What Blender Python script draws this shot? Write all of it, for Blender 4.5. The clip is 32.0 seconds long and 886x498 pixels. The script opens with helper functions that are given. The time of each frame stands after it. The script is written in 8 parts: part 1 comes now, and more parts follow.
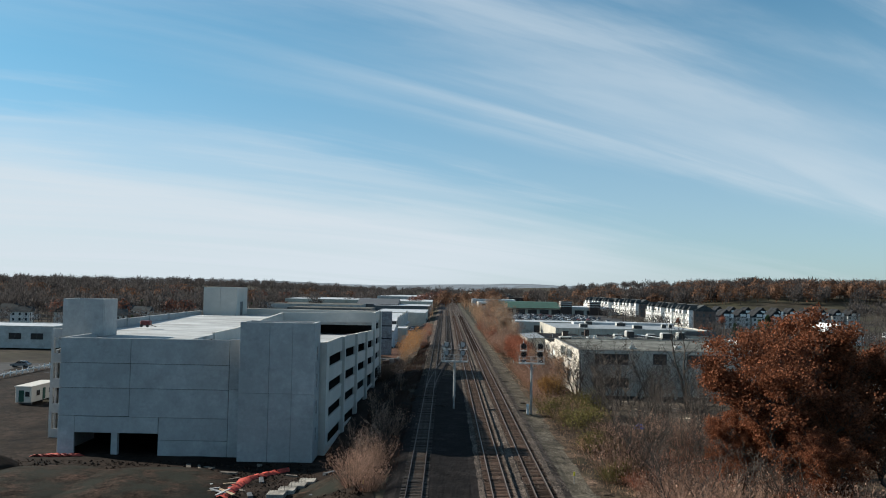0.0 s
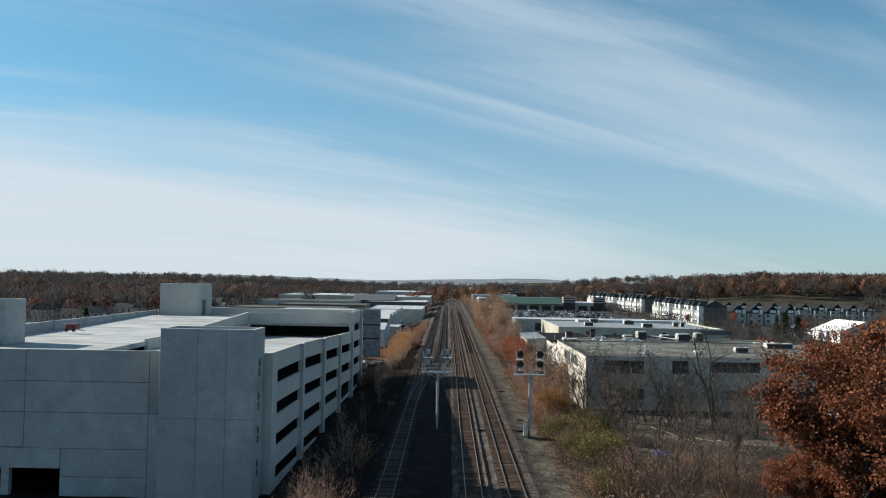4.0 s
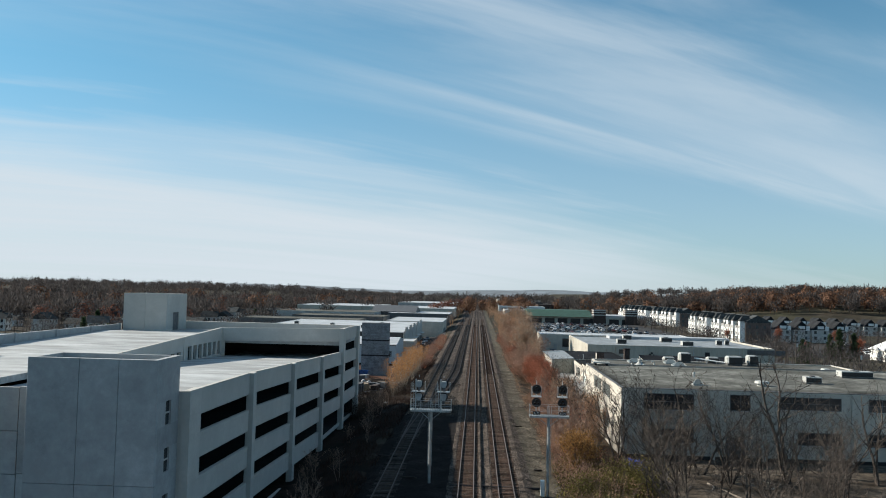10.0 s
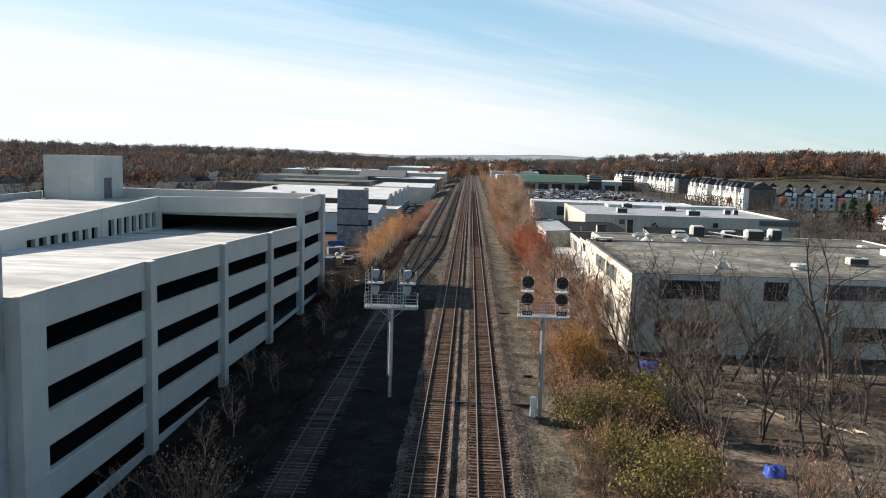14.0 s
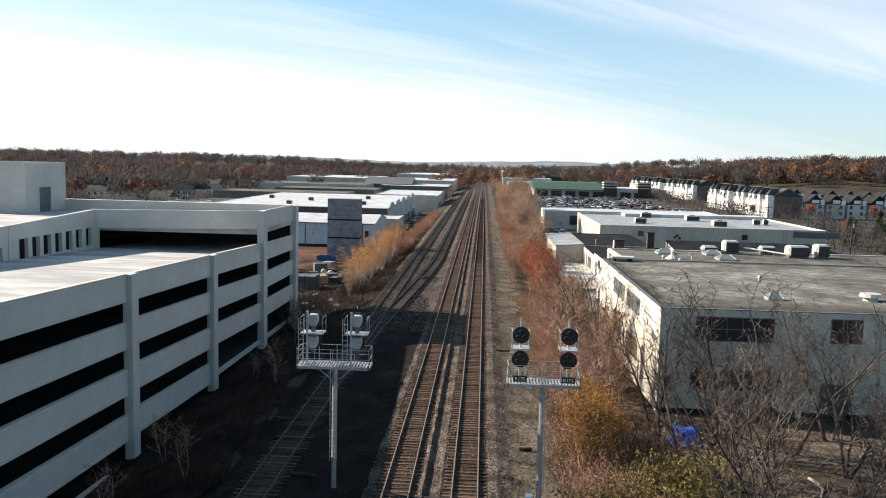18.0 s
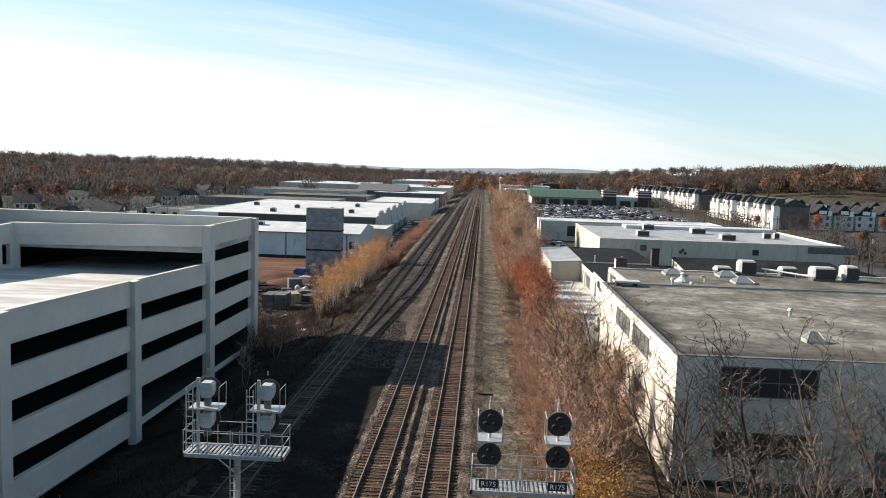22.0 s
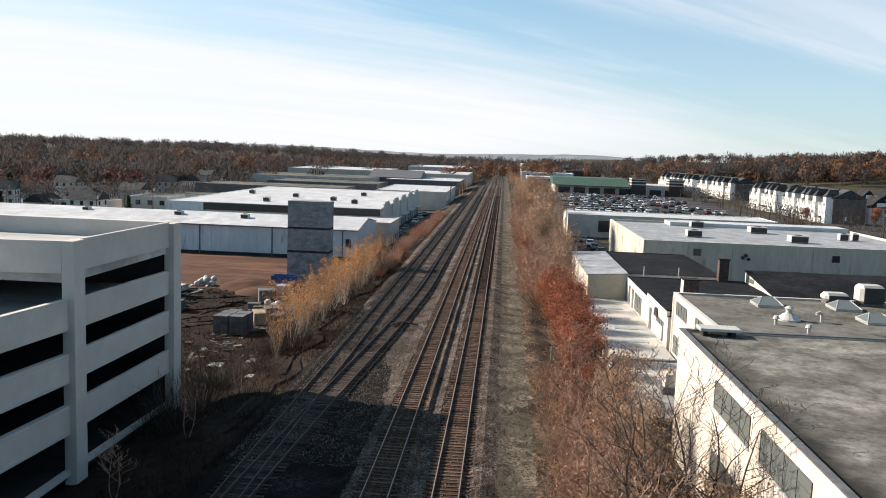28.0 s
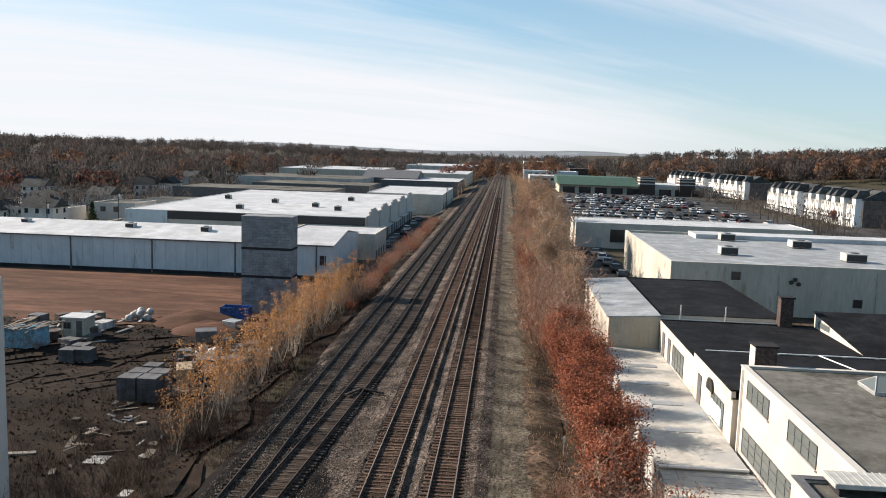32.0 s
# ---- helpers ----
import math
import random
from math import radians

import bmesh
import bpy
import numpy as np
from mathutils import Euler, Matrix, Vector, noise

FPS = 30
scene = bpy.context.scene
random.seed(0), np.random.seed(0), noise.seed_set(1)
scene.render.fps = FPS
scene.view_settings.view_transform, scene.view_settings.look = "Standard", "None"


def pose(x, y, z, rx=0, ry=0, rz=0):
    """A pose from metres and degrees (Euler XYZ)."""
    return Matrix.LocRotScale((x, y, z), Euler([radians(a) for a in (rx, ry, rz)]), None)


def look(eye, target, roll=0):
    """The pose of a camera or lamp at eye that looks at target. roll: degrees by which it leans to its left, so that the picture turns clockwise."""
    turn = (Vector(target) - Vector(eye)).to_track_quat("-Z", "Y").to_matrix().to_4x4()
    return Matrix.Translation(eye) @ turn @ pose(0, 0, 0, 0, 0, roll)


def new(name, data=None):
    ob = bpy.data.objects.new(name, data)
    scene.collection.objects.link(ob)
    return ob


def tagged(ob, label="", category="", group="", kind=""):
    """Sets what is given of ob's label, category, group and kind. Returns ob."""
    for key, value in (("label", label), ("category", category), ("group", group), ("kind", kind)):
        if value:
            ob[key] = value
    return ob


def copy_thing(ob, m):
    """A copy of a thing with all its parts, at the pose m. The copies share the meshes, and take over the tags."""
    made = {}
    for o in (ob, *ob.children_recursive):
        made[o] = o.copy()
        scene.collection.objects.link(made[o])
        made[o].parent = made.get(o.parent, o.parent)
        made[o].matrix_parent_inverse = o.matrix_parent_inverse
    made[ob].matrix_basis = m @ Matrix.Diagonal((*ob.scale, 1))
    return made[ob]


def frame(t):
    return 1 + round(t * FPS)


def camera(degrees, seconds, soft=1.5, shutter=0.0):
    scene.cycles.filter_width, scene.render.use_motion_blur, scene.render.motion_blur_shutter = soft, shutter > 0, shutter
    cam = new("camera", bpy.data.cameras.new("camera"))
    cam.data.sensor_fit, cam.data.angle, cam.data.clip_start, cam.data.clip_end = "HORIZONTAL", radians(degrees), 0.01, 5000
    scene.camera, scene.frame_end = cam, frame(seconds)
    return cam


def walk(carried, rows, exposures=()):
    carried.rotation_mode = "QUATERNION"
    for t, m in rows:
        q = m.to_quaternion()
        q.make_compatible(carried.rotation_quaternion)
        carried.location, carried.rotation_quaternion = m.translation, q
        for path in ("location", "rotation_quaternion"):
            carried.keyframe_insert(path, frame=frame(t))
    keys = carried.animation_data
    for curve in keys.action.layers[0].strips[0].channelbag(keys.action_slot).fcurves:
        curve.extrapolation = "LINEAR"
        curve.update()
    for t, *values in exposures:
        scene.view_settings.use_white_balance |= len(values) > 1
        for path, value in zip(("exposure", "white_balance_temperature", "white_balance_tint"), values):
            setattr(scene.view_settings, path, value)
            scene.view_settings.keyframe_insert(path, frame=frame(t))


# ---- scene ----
cam = camera(56.7, 32.0, soft=1.0)
PATH = [
    (0, (-5.486, -79.432, 19.196), (-5.494, -77.434, 19.282), 1.1),
    (1, (-4.971, -73.927, 19.045), (-4.981, -71.928, 19.119), 1.0),
    (2, (-4.363, -68.166, 19.049), (-4.375, -66.167, 19.114), 0.9),
    (2.5, (-3.866, -65.533, 19.135), (-3.881, -63.534, 19.199), 0.9),
    (4.5, (-2.32, -55.721, 19.521), (-2.334, -53.722, 19.597), 1.0),
    (5, (-1.93, -53.606, 19.704), (-1.972, -51.608, 19.781), 1.0),
    (5.5, (-1.4, -51.714, 19.708), (-1.501, -49.718, 19.792), 1.2),
    (6, (-1.026, -49.841, 19.727), (-1.125, -47.846, 19.817), 1.2),
    (7, (-0.459, -46.409, 19.702), (-0.555, -44.414, 19.805), 1.2),
    (8, (0.071, -42.861, 19.639), (-0.023, -40.867, 19.753), 1.3),
    (9, (0.454, -38.701, 19.61), (0.365, -36.707, 19.726), 1.3),
    (9.5, (0.611, -36.561, 19.619), (0.521, -34.567, 19.734), 1.4),
    (10, (0.698, -34.019, 19.525), (0.612, -32.023, 19.623), 1.4),
    (10.5, (0.869, -31.606, 19.594), (0.784, -29.608, 19.644), 1.5),
    (11, (0.971, -29.082, 19.616), (0.892, -27.083, 19.617), 1.5),
    (11.5, (1.269, -26.603, 19.514), (1.192, -24.605, 19.47), 1.6),
    (12, (1.272, -23.885, 19.449), (1.201, -21.889, 19.358), 1.6),
    (12.5, (1.455, -21.22, 19.36), (1.387, -19.226, 19.221), 1.6),
    (13, (1.732, -18.64, 19.333), (1.667, -16.65, 19.146), 1.5),
    (13.5, (1.889, -16.039, 19.334), (1.829, -14.053, 19.106), 1.6),
    (15.5, (3.202, -5.576, 19.065), (3.135, -3.59, 18.834), 1.6),
    (16, (3.328, -3.531, 19.214), (3.267, -1.546, 18.983), 1.6),
    (17, (3.983, 1.071, 19.057), (3.906, 3.057, 18.835), 1.5),
    (18, (4.575, 4.727, 19.059), (4.479, 6.713, 18.845), 1.4),
    (19, (5.112, 8.033, 19.184), (5.006, 10.02, 18.976), 1.7),
    (20, (5.534, 11.324, 19.12), (5.431, 13.311, 18.921), 1.7),
    (21, (5.89, 14.44, 19.218), (5.794, 16.428, 19.021), 1.7),
    (22, (6.19, 17.964, 19.317), (6.097, 19.952, 19.118), 1.8),
    (23, (6.27, 22.087, 19.139), (6.182, 24.075, 18.937), 1.8),
    (24, (6.295, 26.563, 19.176), (6.21, 28.55, 18.966), 2.0),
    (25, (6.379, 31.474, 19.064), (6.287, 33.46, 18.846), 1.9),
    (25.5, (6.335, 34.273, 19.021), (6.239, 36.259, 18.799), 2.1),
    (27.5, (6.489, 45.068, 19.0), (6.346, 47.049, 18.768), 2.1),
    (28, (6.453, 47.477, 19.282), (6.313, 49.458, 19.047), 2.1),
    (29, (6.655, 53.214, 19.414), (6.513, 55.195, 19.18), 2.1),
    (30, (6.791, 58.735, 19.679), (6.649, 60.716, 19.442), 2.1),
    (31, (7.03, 64.879, 19.948), (6.884, 66.859, 19.708), 1.9),
    (32, (7.092, 71.567, 20.369), (6.945, 73.546, 20.126), 1.8),
]
walk(cam, [(t, look(eye, target, roll)) for t, eye, target, roll in PATH],
     exposures=[(0, 0.74, 5900, 6), (9.5, 0.72, 5900, 6), (11, 0.82, 5980, 7), (13, 1.08, 6250, 11), (16, 1.35, 6480, 14), (25, 1.27, 6480, 14), (32, 1.09, 6420, 14)])

# ---- daylight ----
SUN_EL, SUN_TO = 27.5, Vector((-0.955, 0.297, 0.0))
world = bpy.data.worlds.new("sky")
scene.world = world
world.use_nodes = True
wn = world.node_tree.nodes
wl = world.node_tree.links
sky = wn.new("ShaderNodeTexSky")
sky.sky_type, sky.sun_disc = "NISHITA", False
sky.sun_elevation = radians(SUN_EL)
sky.sun_rotation = math.atan2(SUN_TO.x, SUN_TO.y)
sky.air_density, sky.dust_density, sky.ozone_density = 1.0, 0.3, 2.5
SKY = 0.038
wn["Background"].inputs["Strength"].default_value = SKY


def wmath(op, a, b=None, c=None):
    n = wn.new("ShaderNodeMath")
    n.operation = op
    for s_, v in zip(n.inputs, (a, b, c)):
        if v is None:
            continue
        if isinstance(v, (int, float)):
            s_.default_value = v
        else:
            wl.new(v, s_)
    return n.outputs[0]


# streaks of cirrus on a flat layer: a white bank low down, one long band and thin wisps above
coord = wn.new("ShaderNodeTexCoord")
sep = wn.new("ShaderNodeSeparateXYZ")
wl.new(coord.outputs["Generated"], sep.inputs[0])
up_ = wmath("ADD", wmath("MAXIMUM", sep.outputs[2], 0.0), 0.16)
px, py = wmath("DIVIDE", sep.outputs[0], up_), wmath("DIVIDE", sep.outputs[1], up_)
ca, sa = math.cos(radians(61)), math.sin(radians(61))
along = wmath("ADD", wmath("MULTIPLY", px, sa), wmath("MULTIPLY", py, ca))
across = wmath("SUBTRACT", wmath("MULTIPLY", px, ca), wmath("MULTIPLY", py, sa))


def wnoise(sx, sy, scale, detail, rough, twist):
    comb = wn.new("ShaderNodeCombineXYZ")
    wl.new(wmath("MULTIPLY", along, sx), comb.inputs[0])
    wl.new(wmath("MULTIPLY", across, sy), comb.inputs[1])
    cl = wn.new("ShaderNodeTexNoise")
    for key, val in (("Scale", scale), ("Detail", detail), ("Roughness", rough), ("Distortion", twist)):
        cl.inputs[key].default_value = val
    wl.new(comb.outputs[0], cl.inputs["Vector"])
    return cl.outputs["Fac"]


def wrange(v, a, b, lo, hi):
    r = wn.new("ShaderNodeMapRange")
    r.interpolation_type = "SMOOTHSTEP"
    for i_, v_ in zip((1, 2, 3, 4), (a, b, lo, hi)):
        r.inputs[i_].default_value = v_
    wl.new(v, r.inputs[0])
    return r.outputs[0]


streak = wnoise(0.30, 1.5, 1.6, 9, 0.56, 0.5)
puff = wnoise(0.8, 1.3, 0.9, 5, 0.55, 0.2)
fibre = wnoise(0.26, 1.7, 1.5, 7, 0.54, 0.6)
n1 = wrange(streak, 0.3, 0.7, 0.0, 1.0)
n2 = wrange(puff, 0.32, 0.68, 0.0, 1.0)
n3 = wrange(fibre, 0.34, 0.66, 0.0, 1.0)
wob = wmath("ADD", wmath("MULTIPLY", wmath("SUBTRACT", n1, 0.5), 0.34), wmath("MULTIPLY", wmath("SUBTRACT", n2, 0.5), 0.2))
edge = wmath("ADD", wmath("ADD", across, wmath("MULTIPLY", along, 0.12)), wob)
veil = wmath("MULTIPLY", wmath("MULTIPLY", wrange(edge, -3.9, -2.72, 1.0, 0.0), wmath("ADD", 0.82, wmath("MULTIPLY", n3, 0.18))), wrange(along, 2.2, 4.8, 1.0, 0.4))
rim = wmath("MULTIPLY", wmath("MULTIPLY", wrange(edge, -3.2, -2.98, 0.0, 1.0), wrange(edge, -2.94, -2.66, 1.0, 0.0)), wmath("MULTIPLY", wrange(along, 0.0, 3.2, 0.55, 0.2), wmath("ADD", 0.3, wmath("MULTIPLY", n3, 0.7))))
mid = wmath("ADD", across, wmath("MULTIPLY", wob, 0.6))
band = wmath("MULTIPLY", wmath("MULTIPLY", wrange(mid, -2.55, -2.1, 0.0, 1.0), wrange(mid, -2.2, -1.5, 1.0, 0.0)), wmath("MULTIPLY", wrange(along, 0.2, 1.6, 0.3, 1.0), wmath("ADD", 0.12, wmath("MULTIPLY", n3, 0.45))))
upper = wmath("MULTIPLY", wrange(across, -2.4, -1.6, 0.0, 1.0), wmath("MULTIPLY", wrange(streak, 0.36, 0.70, 0.03, 0.55), wrange(across, -1.2, 0.4, 1.0, 0.4)))
haze = wrange(sep.outputs[2], 0.0, 0.4, 0.42, 0.05)
clear = 1.0
for layer in (veil, rim, band, upper, haze):
    clear = wmath("MULTIPLY", clear, wmath("SUBTRACT", 1.0, layer))
cover = wmath("SUBTRACT", 1.0, clear)
blue = wn.new("ShaderNodeMix")
blue.data_type, blue.blend_type = "RGBA", "MULTIPLY"
blue.inputs["Factor"].default_value = 1.0
wl.new(sky.outputs[0], blue.inputs["A"])
tint = wn.new("ShaderNodeMix")
tint.data_type = "RGBA"
wl.new(wrange(sep.outputs[2], 0.0, 0.3, 0.0, 1.0), tint.inputs["Factor"])
tint.inputs["A"].default_value, tint.inputs["B"].default_value = (0.80, 1.30, 1.56, 1), (0.66, 1.58, 1.62, 1)
wl.new(tint.outputs["Result"], blue.inputs["B"])
mixs = wn.new("ShaderNodeMix")
mixs.data_type = "RGBA"
wl.new(cover, mixs.inputs["Factor"])
wl.new(blue.outputs["Result"], mixs.inputs["A"])
mixs.inputs["B"].default_value = (11.4, 11.7, 11.8, 1)
wl.new(mixs.outputs["Result"], wn["Background"].inputs["Color"])

sun = new("sun", bpy.data.lights.new("sun", "SUN"))
sun.data.energy, sun.data.angle, sun.data.color = 5.0, radians(0.53), (1.0, 0.87, 0.71)
sun_dir = Vector((SUN_TO.x * math.cos(radians(SUN_EL)), SUN_TO.y * math.cos(radians(SUN_EL)), math.sin(radians(SUN_EL))))
sun.matrix_world = look((-200, 60, 150), Vector((-200, 60, 150)) - sun_dir)

# ---- small tools ----
BASE = {}


def thing(name, at, label, category, group="", kind=""):
    ob = new(name)
    ob.location = at
    ob.empty_display_size = 0.5
    BASE[ob.name] = Vector(at)
    return tagged(ob, label, category, group, kind)


def part(name, bm, material, parent=None, label="", smooth=False):
    """Links a bmesh, in world metres, as one mesh under a thing or a part."""
    at = BASE.get(parent.name, Vector()) if parent else Vector()
    if at.length:
        bmesh.ops.translate(bm, verts=bm.verts, vec=-at)
    me = bpy.data.meshes.new(name)
    bm.to_mesh(me)
    bm.free()
    if smooth:
        me.polygons.foreach_set("use_smooth", [True] * len(me.polygons))
    if material:
        me.materials.append(material)
    ob = new(name, me)
    if parent:
        ob.parent = parent
        BASE[ob.name] = at.copy()
    if label:
        ob["label"] = label
    return ob


def from_lists(name, verts, faces, material, parent=None, smooth=False):
    me = bpy.data.meshes.new(name)
    me.from_pydata(verts, [], faces)
    me.materials.append(material)
    if smooth:
        me.polygons.foreach_set("use_smooth", [True] * len(me.polygons))
    ob = new(name, me)
    if parent:
        ob.parent = parent
        BASE[ob.name] = Vector()
    return ob


def box(bm, x0, x1, y0, y1, z0, z1, bevel=0.0):
    vs = [bm.verts.new(c) for c in ((x0, y0, z0), (x1, y0, z0), (x1, y1, z0), (x0, y1, z0), (x0, y0, z1), (x1, y0, z1), (x1, y1, z1), (x0, y1, z1))]
    fs = [bm.faces.new([vs[i] for i in q]) for q in ((3, 2, 1, 0), (4, 5, 6, 7), (0, 1, 5, 4), (1, 2, 6, 5), (2, 3, 7, 6), (3, 0, 4, 7))]
    if bevel:
        bmesh.ops.bevel(bm, geom=list({e for f in fs for e in f.edges}), offset=bevel, segments=1, affect="EDGES")
    return vs


def prism(bm, outline, y0, y1, axis="y"):
    """An outline of (a, z) pairs drawn out along y, or of (y, z) pairs along x."""
    put = (lambda a, z, d: (a, d, z)) if axis == "y" else (lambda a, z, d: (d, a, z))
    front = [bm.verts.new(put(a, z, y0)) for a, z in outline]
    back = [bm.verts.new(put(a, z, y1)) for a, z in outline]
    bm.faces.new(front)
    bm.faces.new(back[::-1])
    n = len(outline)
    for i in range(n):
        bm.faces.new((front[i], back[i], back[(i + 1) % n], front[(i + 1) % n]))
    bmesh.ops.recalc_face_normals(bm, faces=bm.faces)


def slab(bm, y0, y1, x0, x1, za, zb, thick):
    """A plate between y0 and y1 whose top runs from za to zb."""
    prism(bm, [(y0, za - thick), (y1, zb - thick), (y1, zb), (y0, za)], x0, x1, "x")


def tube(bm, a, b, r0, r1=None, n=8, cap=True):
    a, b = Vector(a), Vector(b)
    r1 = r0 if r1 is None else r1
    d = (b - a).normalized()
    u = d.orthogonal().normalized()
    v = d.cross(u)
    rings = []
    for c, r in ((a, r0), (b, r1)):
        rings.append([bm.verts.new(c + (u * math.cos(2 * math.pi * i / n) + v * math.sin(2 * math.pi * i / n)) * r) for i in range(n)])
    for i in range(n):
        bm.faces.new((rings[0][i], rings[0][(i + 1) % n], rings[1][(i + 1) % n], rings[1][i]))
    if cap:
        bm.faces.new(rings[0][::-1])
        bm.faces.new(rings[1])


def B(*boxes, bevel=0.0):
    bm = bmesh.new()
    for b in boxes:
        box(bm, *b, bevel=bevel)
    return bm


def T(*tubes, n=8):
    bm = bmesh.new()
    for t in tubes:
        tube(bm, *t, n=n)
    return bm


# ---- materials ----
def material(name, base, rough=0.8, metal=0.0, vary=0.25, scale=0.4, fine=8.0, bump=0.15, stain=None, stain_scale=0.12, stain_at=0.55, stain_soft=0.12, stretch=(1, 1, 1), per_object=0.0, per_island=0.0, fine_amount=0.5, spec=0.5, coords="Object", mid=None, mid_amount=0.8):
    """A worn surface: broad tone, fine grain, one colour of stain with edges of its own, and relief."""
    m = bpy.data.materials.new(name)
    m.use_nodes = True
    nt = m.node_tree
    n, l = nt.nodes, nt.links
    p = n["Principled BSDF"]
    p.inputs["Roughness"].default_value, p.inputs["Metallic"].default_value = rough, metal
    p.inputs["Specular IOR Level"].default_value = spec
    tc = n.new("ShaderNodeTexCoord")
    mp = n.new("ShaderNodeMapping")
    mp.inputs["Scale"].default_value = stretch
    l.new(tc.outputs[coords], mp.inputs["Vector"])

    def tex(sc, detail, rough_=0.6):
        t = n.new("ShaderNodeTexNoise")
        t.inputs["Scale"].default_value, t.inputs["Detail"].default_value, t.inputs["Roughness"].default_value = sc, detail, rough_
        l.new(mp.outputs["Vector"], t.inputs["Vector"])
        return t.outputs["Fac"]

    def mul(a, b):
        x = n.new("ShaderNodeMath")
        x.operation = "MULTIPLY"
        for s, v in zip(x.inputs, (a, b)):
            if isinstance(v, (int, float)):
                s.default_value = v
            else:
                l.new(v, s)
        return x.outputs[0]

    def to_range(v, lo, hi, a=0.38, b=0.62):
        x = n.new("ShaderNodeMapRange")
        for i, val in zip((1, 2, 3, 4), (a, b, lo, hi)):
            x.inputs[i].default_value = val
        l.new(v, x.inputs[0])
        return x.outputs[0]

    broad, grain = tex(scale, 4), tex(fine, 5, 0.7)
    tone = mul(to_range(broad, 1 - vary, 1 + vary), to_range(grain, 1 - vary * fine_amount, 1 + vary * fine_amount))
    speck = tex(mid or math.sqrt(scale * fine), 4, 0.7)
    tone = mul(tone, to_range(speck, 1 - vary * mid_amount, 1 + vary * mid_amount))
    if per_object:
        oi = n.new("ShaderNodeObjectInfo")
        tone = mul(tone, to_range(oi.outputs["Random"], 1 - per_object, 1 + per_object, 0, 1))
    if per_island:
        ge = n.new("ShaderNodeNewGeometry")
        tone = mul(tone, to_range(ge.outputs["Random Per Island"], 1 - per_island, 1 + per_island, 0, 1))
    col = n.new("ShaderNodeVectorMath")
    col.operation = "SCALE"
    col.inputs[0].default_value = base
    l.new(tone, col.inputs["Scale"])
    out = col.outputs[0]
    if stain:
        mx = n.new("ShaderNodeMix")
        mx.data_type = "RGBA"
        l.new(to_range(tex(stain_scale, 6, 0.65), 0, 1, stain_at - stain_soft, stain_at + stain_soft), mx.inputs["Factor"])
        l.new(out, mx.inputs["A"])
        mx.inputs["B"].default_value = (*stain, 1)
        out = mx.outputs["Result"]
    l.new(out, p.inputs["Base Color"])
    if bump:
        b = n.new("ShaderNodeBump")
        b.inputs["Strength"].default_value, b.inputs["Distance"].default_value = bump, 0.05
        l.new(grain, b.inputs["Height"])
        l.new(b.outputs[0], p.inputs["Normal"])
    return m


M_DIRT = material("dirt", (0.0145, 0.0102, 0.008), 0.95, vary=0.6, scale=0.12, fine=3.0, mid=0.8, mid_amount=1.0, bump=0.9, stain=(0.024, 0.0155, 0.0105), stain_scale=0.16, stain_at=0.58, spec=0.08)
M_RED = material("red_earth", (0.105, 0.056, 0.038), 0.95, vary=0.3, scale=0.1, fine=2.0, mid=0.6, bump=0.6, stain=(0.06, 0.034, 0.024), stain_scale=0.16, stain_at=0.56, stretch=(0.35, 1.6, 1), spec=0.08)
M_LAND = material("town_ground", (0.045, 0.037, 0.028), 0.95, vary=0.4, scale=0.02, fine=0.3, bump=0.2, stain=(0.055, 0.052, 0.032), stain_scale=0.012, spec=0.08)
M_LITTER = material("leaf_litter", (0.066, 0.046, 0.033), 0.95, vary=0.65, scale=0.25, fine=6.0, mid=2.6, mid_amount=1.2, bump=0.9, stain=(0.04, 0.033, 0.020), stain_scale=0.3, spec=0.08)
M_CINDER = material("fouled_cinder_ballast", (0.0145, 0.0125, 0.012), 0.95, vary=0.6, scale=0.35, fine=9.0, mid=4.5, mid_amount=1.3, bump=0.8, stain=(0.0095, 0.0085, 0.0085), stain_scale=0.25, stain_at=0.5, spec=0.05)
M_BALLAST = material("ballast", (0.078, 0.062, 0.052), 0.95, vary=0.62, scale=0.35, fine=9.0, mid=4.5, mid_amount=1.3, bump=1.0, stain=(0.046, 0.036, 0.030), stain_scale=0.4, stain_at=0.58, fine_amount=0.9, spec=0.08)
M_PATH = material("track_path", (0.104, 0.089, 0.068), 0.95, vary=0.6, scale=0.4, fine=9.0, mid=4.0, mid_amount=1.2, bump=0.9, stain=(0.086, 0.076, 0.055), stain_scale=0.5, stain_at=0.56, spec=0.08)
M_STONE = material("ballast_stone", (0.125, 0.104, 0.084), 0.95, vary=0.25, fine=9, bump=0.0, per_island=0.75, spec=0.08)
M_TIE = material("tie_wood", (0.082, 0.052, 0.038), 0.9, vary=0.4, scale=1.5, fine=14, bump=0.5, per_object=0.5, stretch=(0.3, 2, 1), spec=0.08)
M_TIE_GREY = material("old_tie", (0.045, 0.039, 0.035), 0.9, vary=0.5, scale=1.5, fine=14, bump=0.5, per_object=0.65, stretch=(0.3, 2, 1), spec=0.08)
M_RAIL = material("rail_rust", (0.036, 0.020, 0.015), 0.7, metal=0.3, vary=0.3, scale=0.3, fine=6, bump=0.1)
M_RAILTOP = material("rail_head", (0.21, 0.165, 0.135), 0.5, metal=0.35, vary=0.1, scale=0.2, fine=6, bump=0.0)
M_OLDTOP = material("rusty_head", (0.055, 0.038, 0.03), 0.6, metal=0.3, vary=0.3, scale=0.2, fine=6, bump=0.0)
